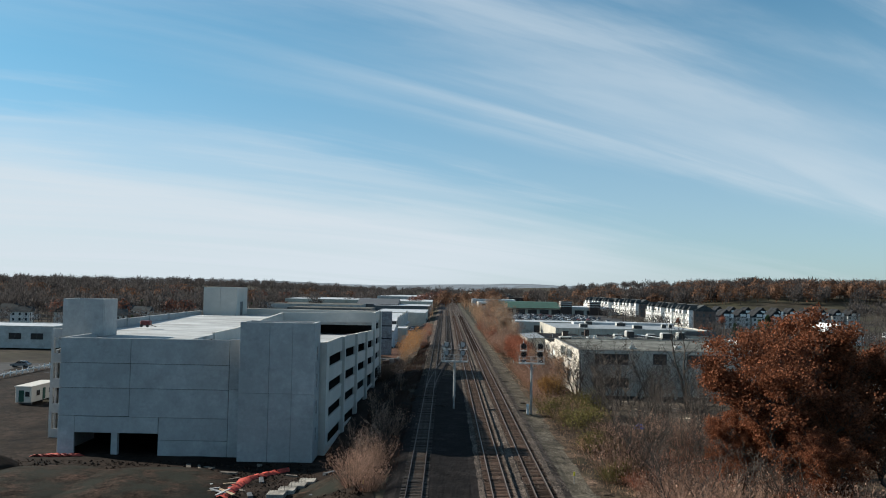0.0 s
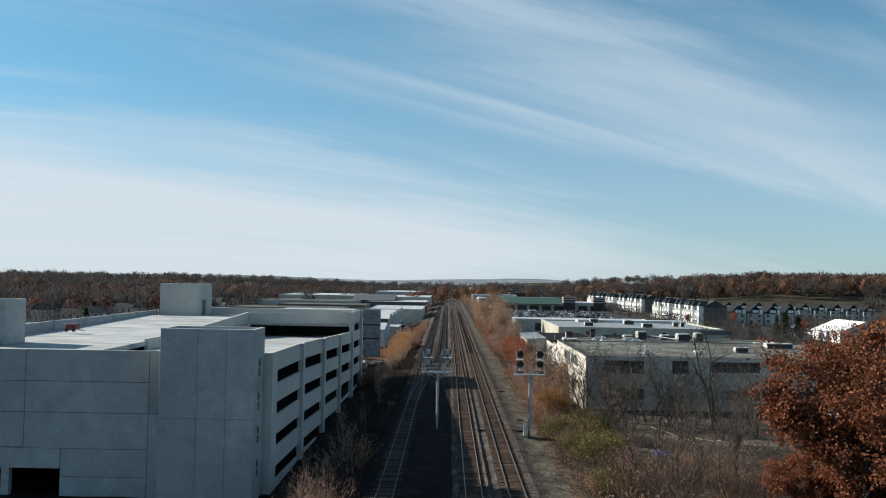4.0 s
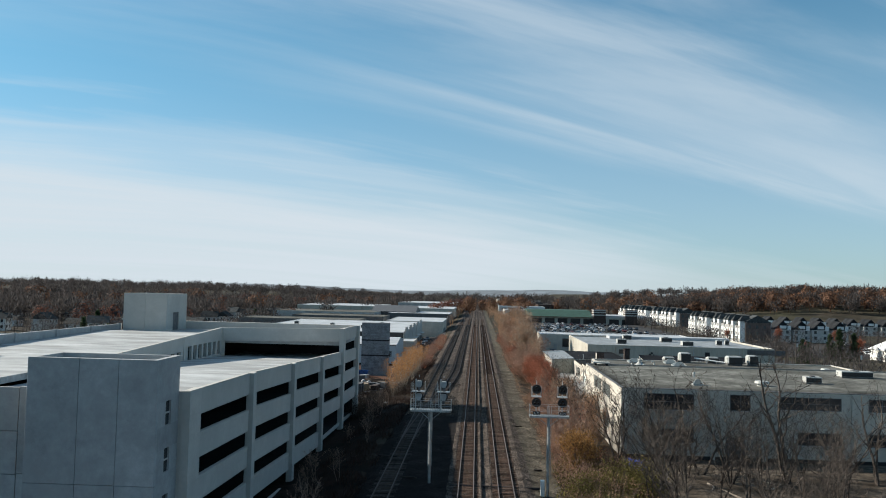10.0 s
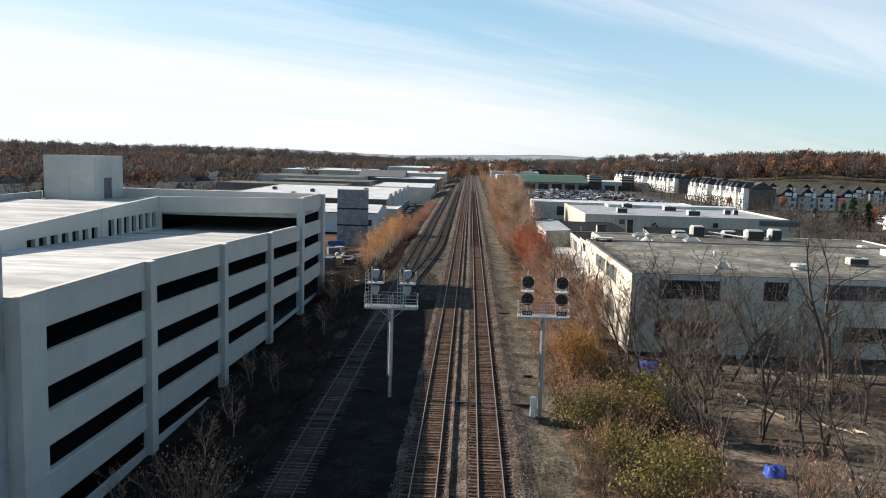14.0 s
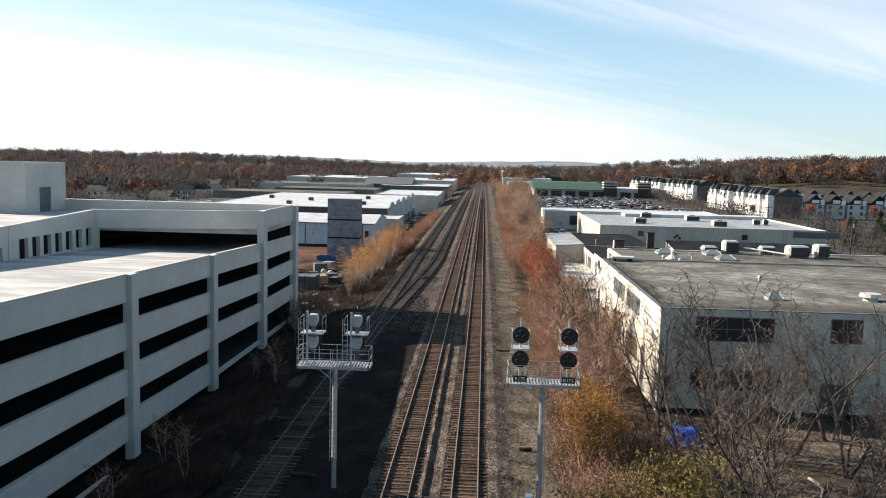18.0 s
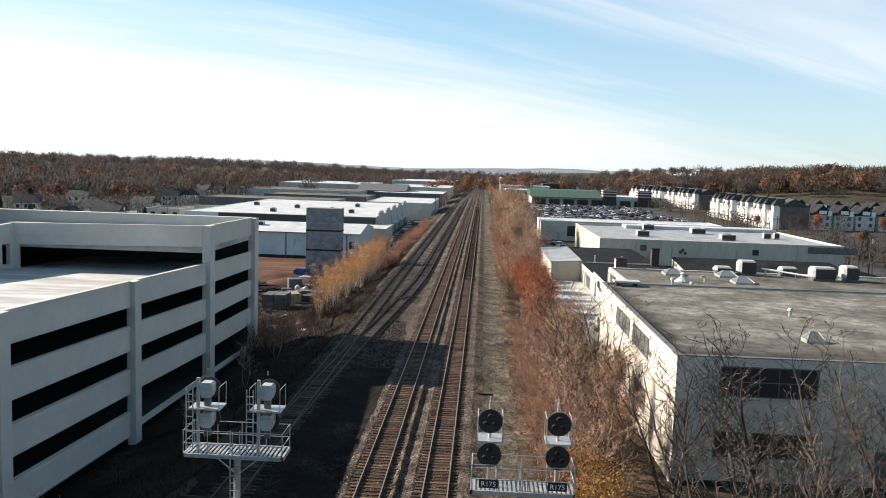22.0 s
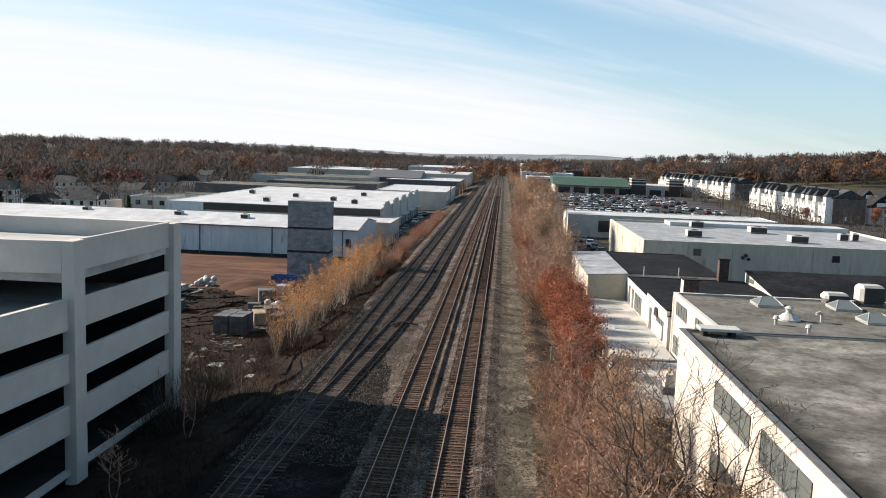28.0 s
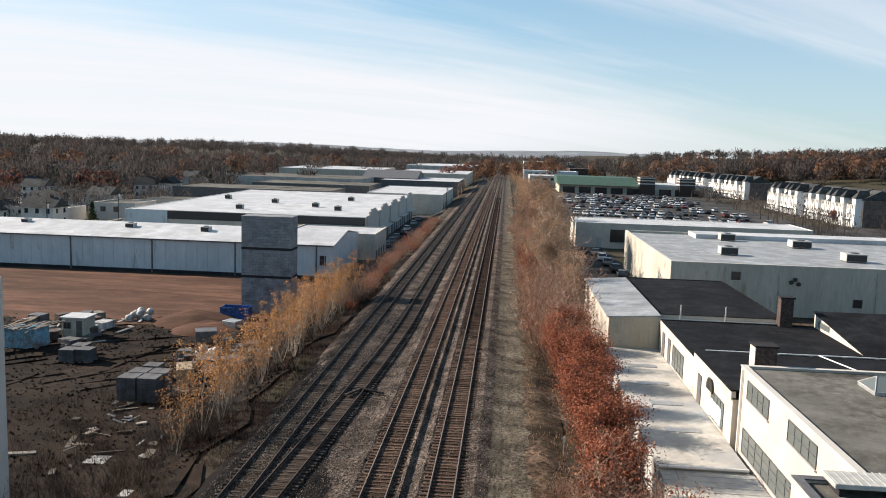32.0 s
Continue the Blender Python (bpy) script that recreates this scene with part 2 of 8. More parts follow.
M_CONC = material("precast_concrete", (0.36, 0.36, 0.357), 0.85, vary=0.13, scale=0.15, fine=2.2, bump=0.06, stain=(0.30, 0.30, 0.295), stain_scale=0.3, stain_soft=0.12, per_object=0.09)
M_CREAM = material("cream_concrete", (0.49, 0.465, 0.425), 0.85, vary=0.06, scale=0.15, fine=3, bump=0.05, stain=(0.42, 0.40, 0.365), stain_scale=0.2, stain_soft=0.2, per_object=0.04)
M_DECK = material("deck_concrete", (0.37, 0.372, 0.365), 0.8, vary=0.2, scale=0.12, fine=2.0, bump=0.08, stain=(0.25, 0.246, 0.235), stain_scale=0.2, stain_soft=0.08, stretch=(0.35, 1.2, 1))
# dark concrete, set near black to stand in for shade inside the garage
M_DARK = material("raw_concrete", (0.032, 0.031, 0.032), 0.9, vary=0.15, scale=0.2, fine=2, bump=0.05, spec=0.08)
M_CMU = material("block_masonry", (0.19, 0.20, 0.215), 0.9, vary=0.2, scale=0.6, fine=3.0, bump=0.3, per_island=0.18, stain=(0.26, 0.265, 0.27), stain_scale=0.25, spec=0.08)
M_WHITE = material("white_painted_wall", (0.50, 0.455, 0.385), 0.75, vary=0.08, scale=0.3, fine=4, bump=0.1, stain=(0.41, 0.375, 0.33), stain_scale=0.25, stain_at=0.6)
M_GREYWALL = material("grey_painted_wall", (0.41, 0.405, 0.385), 0.8, vary=0.12, scale=0.2, fine=4, bump=0.1, stain=(0.30, 0.285, 0.265), stain_scale=0.35, stain_at=0.6)
M_BEIGE = material("beige_block_wall", (0.41, 0.385, 0.325), 0.8, vary=0.1, scale=0.2, fine=3, bump=0.1, stain=(0.25, 0.20, 0.14), stain_scale=0.8, stain_at=0.64, stain_soft=0.07, stretch=(1, 1, 0.22))
M_METALSIDE = material("blue_grey_siding", (0.48, 0.53, 0.55), 0.55, metal=0.0, vary=0.06, scale=0.2, fine=3, bump=0.05, stain=(0.25, 0.24, 0.23), stain_scale=0.5, stain_at=0.66, stain_soft=0.07, stretch=(1, 1, 0.35))
M_WROOF = material("white_membrane_roof", (0.42, 0.43, 0.44), 0.6, vary=0.12, scale=0.1, fine=1.5, bump=0.05, stain=(0.30, 0.30, 0.29), stain_scale=0.12, stain_at=0.6, stain_soft=0.08)
M_GRAVELROOF = material("weathered_gravel_roof", (0.084, 0.081, 0.070), 0.95, vary=0.42, scale=0.16, fine=5, mid=1.1, mid_amount=1.0, bump=0.4, stain=(0.165, 0.163, 0.15), stain_scale=0.12, stain_soft=0.16, stain_at=0.56, spec=0.08)
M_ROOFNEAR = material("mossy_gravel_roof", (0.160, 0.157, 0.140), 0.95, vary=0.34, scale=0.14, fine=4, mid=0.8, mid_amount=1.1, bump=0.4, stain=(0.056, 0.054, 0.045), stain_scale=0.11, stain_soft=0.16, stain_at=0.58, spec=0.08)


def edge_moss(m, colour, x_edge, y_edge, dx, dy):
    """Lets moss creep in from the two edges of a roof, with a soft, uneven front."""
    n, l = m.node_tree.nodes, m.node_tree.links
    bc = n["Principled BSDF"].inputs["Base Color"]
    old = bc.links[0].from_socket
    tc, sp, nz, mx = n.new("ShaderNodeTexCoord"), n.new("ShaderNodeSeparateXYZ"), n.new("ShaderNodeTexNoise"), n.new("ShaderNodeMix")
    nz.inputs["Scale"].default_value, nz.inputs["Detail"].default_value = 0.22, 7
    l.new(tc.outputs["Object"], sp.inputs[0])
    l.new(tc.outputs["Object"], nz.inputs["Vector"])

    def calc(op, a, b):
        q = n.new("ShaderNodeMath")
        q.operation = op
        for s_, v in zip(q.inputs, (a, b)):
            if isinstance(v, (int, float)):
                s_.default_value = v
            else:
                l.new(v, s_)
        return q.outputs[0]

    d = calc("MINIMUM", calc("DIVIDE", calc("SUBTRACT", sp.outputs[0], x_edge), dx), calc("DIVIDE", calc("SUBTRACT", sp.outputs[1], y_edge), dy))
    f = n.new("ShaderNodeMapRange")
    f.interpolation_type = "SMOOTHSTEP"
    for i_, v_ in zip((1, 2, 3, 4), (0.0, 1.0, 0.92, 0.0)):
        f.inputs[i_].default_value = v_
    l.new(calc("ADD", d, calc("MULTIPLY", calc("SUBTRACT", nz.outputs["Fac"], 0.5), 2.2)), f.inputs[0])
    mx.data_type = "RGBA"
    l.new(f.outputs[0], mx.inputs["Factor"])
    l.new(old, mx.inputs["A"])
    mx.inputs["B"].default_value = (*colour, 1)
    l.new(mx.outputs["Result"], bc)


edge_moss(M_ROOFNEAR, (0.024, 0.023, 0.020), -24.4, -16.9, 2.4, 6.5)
M_TERRACE = material("pale_terrace_coating", (0.42, 0.405, 0.37), 0.75, vary=0.12, scale=0.25, fine=2, mid=0.9, bump=0.1, stain=(0.27, 0.285, 0.295), stain_scale=0.17, stain_soft=0.10, stain_at=0.58, spec=0.2)
M_BLACKROOF = material("black_membrane_roof", (0.010, 0.0105, 0.0125), 0.9, vary=0.4, scale=0.25, fine=2, bump=0.1, spec=0.1, stain=(0.05, 0.054, 0.06), stain_scale=0.4, stain_at=0.70, stain_soft=0.06)
M_SILVER = material("aluminium_roof_coating", (0.27, 0.285, 0.295), 0.6, metal=0.1, vary=0.2, scale=0.3, fine=2, bump=0.1, stain=(0.20, 0.205, 0.205), stain_scale=0.4, stain_soft=0.1, stain_at=0.55)
M_ASPHALT = material("asphalt", (0.04, 0.039, 0.04), 0.9, vary=0.25, scale=0.1, fine=3, bump=0.2, stain=(0.075, 0.072, 0.07), stain_scale=0.05, spec=0.08)
M_BARK = material("bark", (0.074, 0.061, 0.052), 0.9, vary=0.35, scale=1.5, fine=8, bump=0.4, per_object=0.2, spec=0.08)
M_WHIP = material("reddish_tan_bark", (0.27, 0.185, 0.14), 0.9, vary=0.3, scale=1.5, fine=8, bump=0.3, per_object=0.3, spec=0.08)
M_PALEBARK = material("pale_bark", (0.30, 0.255, 0.205), 0.9, vary=0.3, scale=1.5, fine=8, bump=0.4, per_object=0.2, spec=0.08)
M_GALV = material("galvanised_steel", (0.42, 0.43, 0.43), 0.5, metal=0.7, vary=0.12, scale=2, fine=12, bump=0.05)
M_BLACK = material("black_metal", (0.016, 0.016, 0.017), 0.45, vary=0.2, scale=2, fine=12, bump=0.0)
M_DGREY = material("dark_grey_metal", (0.09, 0.09, 0.092), 0.6, vary=0.2, scale=1, fine=6, bump=0.1)
M_PAINT = material("white_paint", (0.78, 0.77, 0.74), 0.5, vary=0.06, scale=1, fine=6, bump=0.02)
M_WOOD = material("sawn_timber", (0.30, 0.225, 0.145), 0.85, vary=0.25, scale=1, fine=8, bump=0.2, per_object=0.2)
M_LOT = material("worn_tan_yard", (0.105, 0.087, 0.068), 0.95, vary=0.5, scale=0.12, fine=5, mid=1.2, mid_amount=1.0, bump=0.6, stain=(0.052, 0.040, 0.029), stain_scale=0.16, stain_at=0.52, stain_soft=0.14, spec=0.08)
M_GRAVELGREY = material("grey_gravel", (0.26, 0.24, 0.21), 0.95, vary=0.3, scale=0.2, fine=5, bump=0.5, spec=0.08)


def glass(name, tint=(0.02, 0.024, 0.028), rough=0.12):
    m = bpy.data.materials.new(name)
    m.use_nodes = True
    p = m.node_tree.nodes["Principled BSDF"]
    p.inputs["Base Color"].default_value = (*tint, 1)
    p.inputs["Roughness"].default_value = rough
    p.inputs["Specular IOR Level"].default_value = 0.6
    return m


M_GLASS = glass("dark_window_glass")
M_GLASSGREEN = glass("dusty_window_glass", (0.10, 0.115, 0.11), 0.35)


def leaf(name, base, spread=0.35):
    m = material(name, base, 0.75, vary=0.25, scale=0.4, fine=3, bump=0.0, per_island=spread, spec=0.12)
    nt = m.node_tree
    p = nt.nodes["Principled BSDF"]
    tr, mx = nt.nodes.new("ShaderNodeBsdfTranslucent"), nt.nodes.new("ShaderNodeMixShader")
    mx.inputs[0].default_value = 0.35
    nt.links.new(p.inputs["Base Color"].links[0].from_socket, tr.inputs["Color"])
    nt.links.new(p.outputs[0], mx.inputs[1])
    nt.links.new(tr.outputs[0], mx.inputs[2])
    nt.links.new(mx.outputs[0], nt.nodes["Material Output"].inputs["Surface"])
    return m


M_LEAF_RUST = leaf("rust_oak_leaves", (0.18, 0.068, 0.034), 0.5)
M_LEAF_RED = leaf("red_brown_leaves", (0.27, 0.102, 0.060), 0.6)
M_LEAF_GOLD = leaf("golden_leaves", (0.38, 0.195, 0.078), 0.5)
M_LEAF_TAN = leaf("tan_dry_leaves", (0.32, 0.20, 0.125), 0.45)
M_LEAF_OLIVE = leaf("yellow_green_leaves", (0.145, 0.125, 0.042), 0.55)
M_LEAF_AMBER = leaf("amber_leaves", (0.25, 0.135, 0.045), 0.55)
M_LEAF_GREEN = leaf("dark_green_leaves", (0.035, 0.055, 0.025), 0.4)
M_TWIG = leaf("bare_twigs", (0.090, 0.070, 0.057), 0.4)
M_TWIGRED = leaf("reddish_twigs", (0.345, 0.22, 0.16), 0.45)
M_FARRUST = leaf("far_rust_leaves", (0.135, 0.074, 0.046), 0.3)
M_FARRED = leaf("far_red_leaves", (0.125, 0.058, 0.042), 0.3)
M_CRIB = material("fouled_crib_ballast", (0.046, 0.031, 0.022), 0.95, vary=0.4, scale=0.4, fine=8, mid=3.0, bump=0.8, spec=0.08)
M_FARWOOD = leaf("far_bare_wood", (0.076, 0.066, 0.062), 0.3)

M_WEED = leaf("dead_weed_stalks", (0.040, 0.024, 0.018), 0.5)


# ---- ground ----
def smooth(a, b, v):
    t = min(1.0, max(0.0, (v - a) / (b - a)))
    return t * t * (3 - 2 * t)


def ground_z(x, y):
    left = -3.35 - 0.85 * smooth(130, 215, y)
    right = -1.0 - 0.4 * smooth(60, 160, y)
    z = -0.85
    z += (left + 0.85) * smooth(-12.0, -20.5, x) if x < 0 else (right + 0.85) * smooth(8.5, 14.0, x)
    far = smooth(400, 1500, y)
    z = z * (1 - far) - 1.6 * far
    z += 15.0 * smooth(120, 300, x) * smooth(480, 640, y) + 9.0 * smooth(-130, -420, x) * smooth(380, 620, y)
    return z


def ticks(fine0, fine1, step, outer):
    inner = list(np.arange(fine0, fine1 + 0.01, step))
    return [-v for v in outer[::-1] if -v < fine0] + inner + [v for v in outer if v > fine1]


xs = ticks(-140, 140, 4, [160, 200, 260, 340, 460, 640, 900, 1400, 2200, 3600])
ys = [-400, -250, -150] + list(np.arange(-100, 440, 5.0)) + [460, 500, 560, 640, 760, 900, 1100, 1400, 2000, 3000, 4700]
xs = sorted(set(float(v) for v in xs) | {-18.0, -17.0, -15.0, -13.0, -11.0, 8.5, 10.0, 12.0, 14.0})
gv = [(x, y, ground_z(x, y) + 0.12 * noise.noise((x * 0.15, y * 0.15, 0)) * (1 if abs(x) < 140 else 0)) for y in ys for x in xs]
nx = len(xs)
gf = [(j * nx + i, j * nx + i + 1, (j + 1) * nx + i + 1, (j + 1) * nx + i) for j in range(len(ys) - 1) for i in range(nx - 1)]
ground = tagged(from_lists("ground", gv, gf, M_LAND, smooth=True), "brown late-autumn earth and dry grass of the town", "ground", kind="structure")


def patch(name, x0, x1, y0, y1, mat, label, lift=0.05, step=4.0, wob=0.0):
    """A sheet laid on the ground."""
    nx_, ny_ = max(1, int((x1 - x0) / step)), max(1, int((y1 - y0) / step))
    vs, fs = [], []
    for j in range(ny_ + 1):
        for i in range(nx_ + 1):
            x, y = x0 + (x1 - x0) * i / nx_, y0 + (y1 - y0) * j / ny_
            if wob and (i in (0, nx_) or j in (0, ny_)):
                x += wob * noise.noise((x * 0.2, y * 0.2, 3.0))
                y += wob * noise.noise((x * 0.2, y * 0.2, 9.0))
            vs.append((x, y, ground_z(x, y) + lift + 0.12 + 0.1 * noise.noise((x * 0.3, y * 0.3, 5))))
    for j in range(ny_):
        for i in range(nx_):
            a = j * (nx_ + 1) + i
            fs.append((a, a + 1, a + nx_ + 2, a + nx_ + 1))
    return tagged(from_lists(name, vs, fs, mat, smooth=True), label, "ground", kind="structure")


patch("ground_yard", -110, -11.5, -170, 122, M_DIRT, "muddy brown building-site earth", 0.05, 3, 2)
patch("ground_red_earth", -100, -19, 172, 216, M_RED, "graded red-brown earth of the building site", 0.10, 4, 2)
patch("ground_store_yard", -100, -12.5, 118, 174, M_DIRT, "rutted dark earth of the storage yard", 0.07, 3, 2)
patch("ground_litter", 9.5, 75, -170, 190, M_LITTER, "dry leaf litter under bare shrubs", 0.05, 3, 1)
patch("ground_back_yard", 18.5, 70, 30, 70.2, M_LOT, "tan dusty yard with fallen leaves before the factory", 0.09, 2, 2)

# ---- track bed ----


def track_d(y):
    """The turnout track, which leaves c and comes alongside a."""
    return -8.05 + (8.05 - 3.96) * smooth(66, 172, y)


prof = [(-11.4, -1.05), (-10.3, -0.45), (-9.8, -0.25), (-6.4, -0.25), (-5.2, -0.36), (-2.6, -0.38), (-1.85, -0.24), (-1.45, -0.2), (-1.3, -0.26), (1.2, -0.26), (1.36, -0.14), (1.5, -0.1), (1.72, -0.38), (2.2, -0.3), (2.5, -0.2), (2.66, -0.26), (5.2, -0.26), (5.4, -0.2), (5.9, -0.17), (6.9, -0.44), (7.6, -0.56), (9.9, -0.74), (10.4, -1.2)]


def bed_z(x):
    for (x0, z0), (x1, z1) in zip(prof, prof[1:]):
        if x0 <= x <= x1:
            return z0 + (z1 - z0) * (x - x0) / (x1 - x0)
    return -1.0


bx = sorted({round(v, 2) for v in np.arange(-11.4, 10.41, 0.23)} | {a for a, _ in prof})
by = list(np.arange(-160, 0, 4.0)) + list(np.arange(0, 200, 0.7)) + list(np.arange(200, 420, 4.0)) + [420, 500, 700, 1000, 1500, 2200]
bv, bf = [], []
for y in by:
    amp = 0.035 if 0 <= y < 200 else 0.0
    for x in bx:
        z = bed_z(x)
        z += amp * noise.noise((x * 2.1, y * 1.6, 0.0)) + amp * 0.7 * noise.noise((x * 5, y * 4.5, 4.0))
        bv.append((x + 0.05 * noise.noise((x * 0.5, y * 0.6, 8.0)) + 0.05 * noise.noise((x, y * 2.3, 2.0)), y, z))
nb = len(bx)
for j in range(len(by) - 1):
    for i in range(nb - 1):
        bf.append((j * nb + i, j * nb + i + 1, (j + 1) * nb + i + 1, (j + 1) * nb + i))
edge_i = next(i for i, v in enumerate(bx) if v > 6.6)
edge_c = next(i for i, v in enumerate(bx) if v > -2.6)


def siding_face(f):
    wig = noise.noise((bv[f[0]][1] * 0.25, 0, 2)) * 3
    return f[0] % nb < edge_c + 2 + wig * 0.6 - 80 * smooth(104, 190, bv[f[0]][1])


tagged(from_lists("siding_bed", bv, [f for f in bf if siding_face(f)], M_CINDER), "dark fouled cinder and stone under the siding", "ballast", kind="structure")
tagged(from_lists("track_bed", bv, [f for f in bf if f[0] % nb < edge_i and not siding_face(f)], M_BALLAST), "grey-brown crushed stone ballast with shoulders and dips", "ballast", kind="structure")
tagged(from_lists("track_path", bv, [f for f in bf if f[0] % nb >= edge_i], M_PATH), "tan-grey gravel service path beside the tracks", "path", kind="structure")


def ragged_strip(name, x0, x1, y0, y1, height, mat, label, amp=1.0):
    """A strip whose uneven surface dips in and out of the gravel, so that its edge is ragged."""
    nx_, ny_ = int((x1 - x0) / 0.4), int((y1 - y0) / 0.6)
    vs, fs = [], []
    for j in range(ny_ + 1):
        for i in range(nx_ + 1):
            x, y = x0 + (x1 - x0) * i / nx_, y0 + (y1 - y0) * j / ny_
            vs.append((x, y, height(x) + amp * (0.16 * noise.noise((x * 0.35, y * 0.22, 1)) + 0.08 * noise.noise((x * 1.3, y * 1.1, 6)))))
            if i and j:
                a = len(vs) - 1
                fs.append((a - nx_ - 2, a - nx_ - 1, a, a - 1))
    return tagged(from_lists(name, vs, fs, mat, smooth=True), label, "ground", kind="structure")


ragged_strip("ground_litter_edge", 9.2, 12.2, 0, 330, lambda x: -0.72 + 0.09 * (x - 9.1) if x < 10.6 else -0.58 - 0.28 * (x - 10.6), M_LITTER, "dry leaves and weeds creeping onto the gravel path")

def loose(name, seed, n, x0, x1, y0, y1, height, small, big, mat, label):
    """Angular lumps strewn on a surface."""
    rg = np.random.RandomState(seed)
    x, y = rg.uniform(x0, x1, n), rg.uniform(y0, y1, n)
    c = np.stack([x, y, height(x, y)], 1)
    tet = np.array([(1, 0, -0.3), (-0.5, 0.87, -0.3), (-0.5, -0.87, -0.3), (0.1, 0, 0.75)])
    v = tet[None] * (small + (big - small) * rg.rand(n) ** 2)[:, None, None] * rg.uniform(0.7, 1.3, (n, 4, 3))
    a = rg.uniform(0, 6.28, n)
    ca_, sa_ = np.cos(a)[:, None], np.sin(a)[:, None]
    v = np.stack([v[:, :, 0] * ca_ - v[:, :, 1] * sa_, v[:, :, 0] * sa_ + v[:, :, 1] * ca_, v[:, :, 2]], 2) + c[:, None, :]
    i = np.arange(n)[:, None] * 4
    f = np.concatenate([i + np.array([q]) for q in ([0, 1, 3], [1, 2, 3], [2, 0, 3])])
    return tagged(from_lists(name, v.reshape(-1, 3).tolist(), f.tolist(), mat), label, name.replace("_", " "), kind="stuff")


def on_bed(x, y):
    z = np.interp(x, [a for a, _ in prof], [b for _, b in prof])
    for cx in (0.0, 3.96):
        z = np.where(np.abs(x - cx) < 1.28, -0.215, z)
    z = np.where(np.abs(x + 8.05) < 1.28, -0.2, z)
    return z


def on_soil(x, y):
    return np.array([ground_z(a, b) + 0.2 + 0.1 * noise.noise((a * 0.3, b * 0.3, 5)) for a, b in zip(x, y)])


M_SPOIL = material("site_spoil", (0.030, 0.019, 0.014), 0.95, vary=0.6, scale=0.3, fine=4, mid=1.4, mid_amount=1.1, bump=1.0, stain=(0.024, 0.025, 0.020), stain_scale=0.28, stain_at=0.5, spec=0.05)
M_CLOD = material("earth_clod", (0.024, 0.017, 0.013), 0.95, vary=0.3, fine=5, bump=0.0, per_island=0.7, spec=0.05)
loose("loose_stone", 5, 44000, -1.95, 6.3, 0, 165, on_bed, 0.035, 0.10, M_STONE, "angular tan and grey ballast stones on the bed")
loose("siding_stone", 6, 40000, -10.2, -1.8, 96, 170, on_bed, 0.03, 0.085, M_STONE, "grey stones among the siding ties")
loose("path_stone", 7, 26000, 6.3, 9.8, 0, 165, on_bed, 0.03, 0.07, M_STONE, "small gravel on the service path")
loose("earth_clod", 8, 9000, -80, -13, -6, 22, on_soil, 0.05, 0.24, M_CLOD, "churned clods of brown mud on the site")
loose("yard_clod", 9, 9000, -60, -13, 119, 176, on_soil, 0.05, 0.24, M_CLOD, "churned clods of dark mud in the storage yard")


def weeds(name, seed, n, x0, x1, y0, y1, small, big, mat, label):
    """Thin dead stalks standing on the soil."""
    rg = np.random.RandomState(seed)
    x, y = rg.uniform(x0, x1, n), rg.uniform(y0, y1, n)
    patchy = np.array([noise.noise((a * 0.25, b * 0.18, seed)) for a, b in zip(x, y)]) > -0.12
    x, y = x[patchy], y[patchy]
    n = len(x)
    c = np.stack([x, y, np.array([max(ground_z(a, b) + 0.05, bed_z(a) - 0.03 if -11.4 < a < 10.4 else -9) for a, b in zip(x, y)])], 1)
    h = small + (big - small) * rg.rand(n) ** 2
    lean = rg.normal(0, 0.35, (n, 2)) * h[:, None]
    side = rg.normal(0, 1, (n, 2))
    side *= (rg.uniform(0.012, 0.03, n) / np.linalg.norm(side, axis=1))[:, None]
    z0 = np.zeros((n, 1))
    v = np.stack([c - np.hstack([side, z0]), c + np.hstack([side, z0]), c + np.hstack([lean, h[:, None]])], 1)
    f = np.arange(3 * n).reshape(-1, 3)
    return tagged(from_lists(name, v.reshape(-1, 3).tolist(), f.tolist(), mat), label, "weeds", kind="stuff")


weeds("verge_weed", 3, 30000, -18, -10.3, 0, 210, 0.2, 1.3, M_WEED, "dead red-brown weeds along the siding verge")
weeds("yard_weed", 4, 9000, -34, -17, 117, 142, 0.2, 0.9, M_WEED, "dead red-brown weeds on the yard edge")
weeds("path_weed", 5, 24000, 9.7, 17, 0, 215, 0.12, 0.8, M_LEAF_TAN, "dry tan grass and stalks beside the gravel path")
patch("ground_verge", -17.5, -10.3, -170, 330, M_DIRT, "dark weedy verge beside the siding", -0.10, 1.2, 0.0)
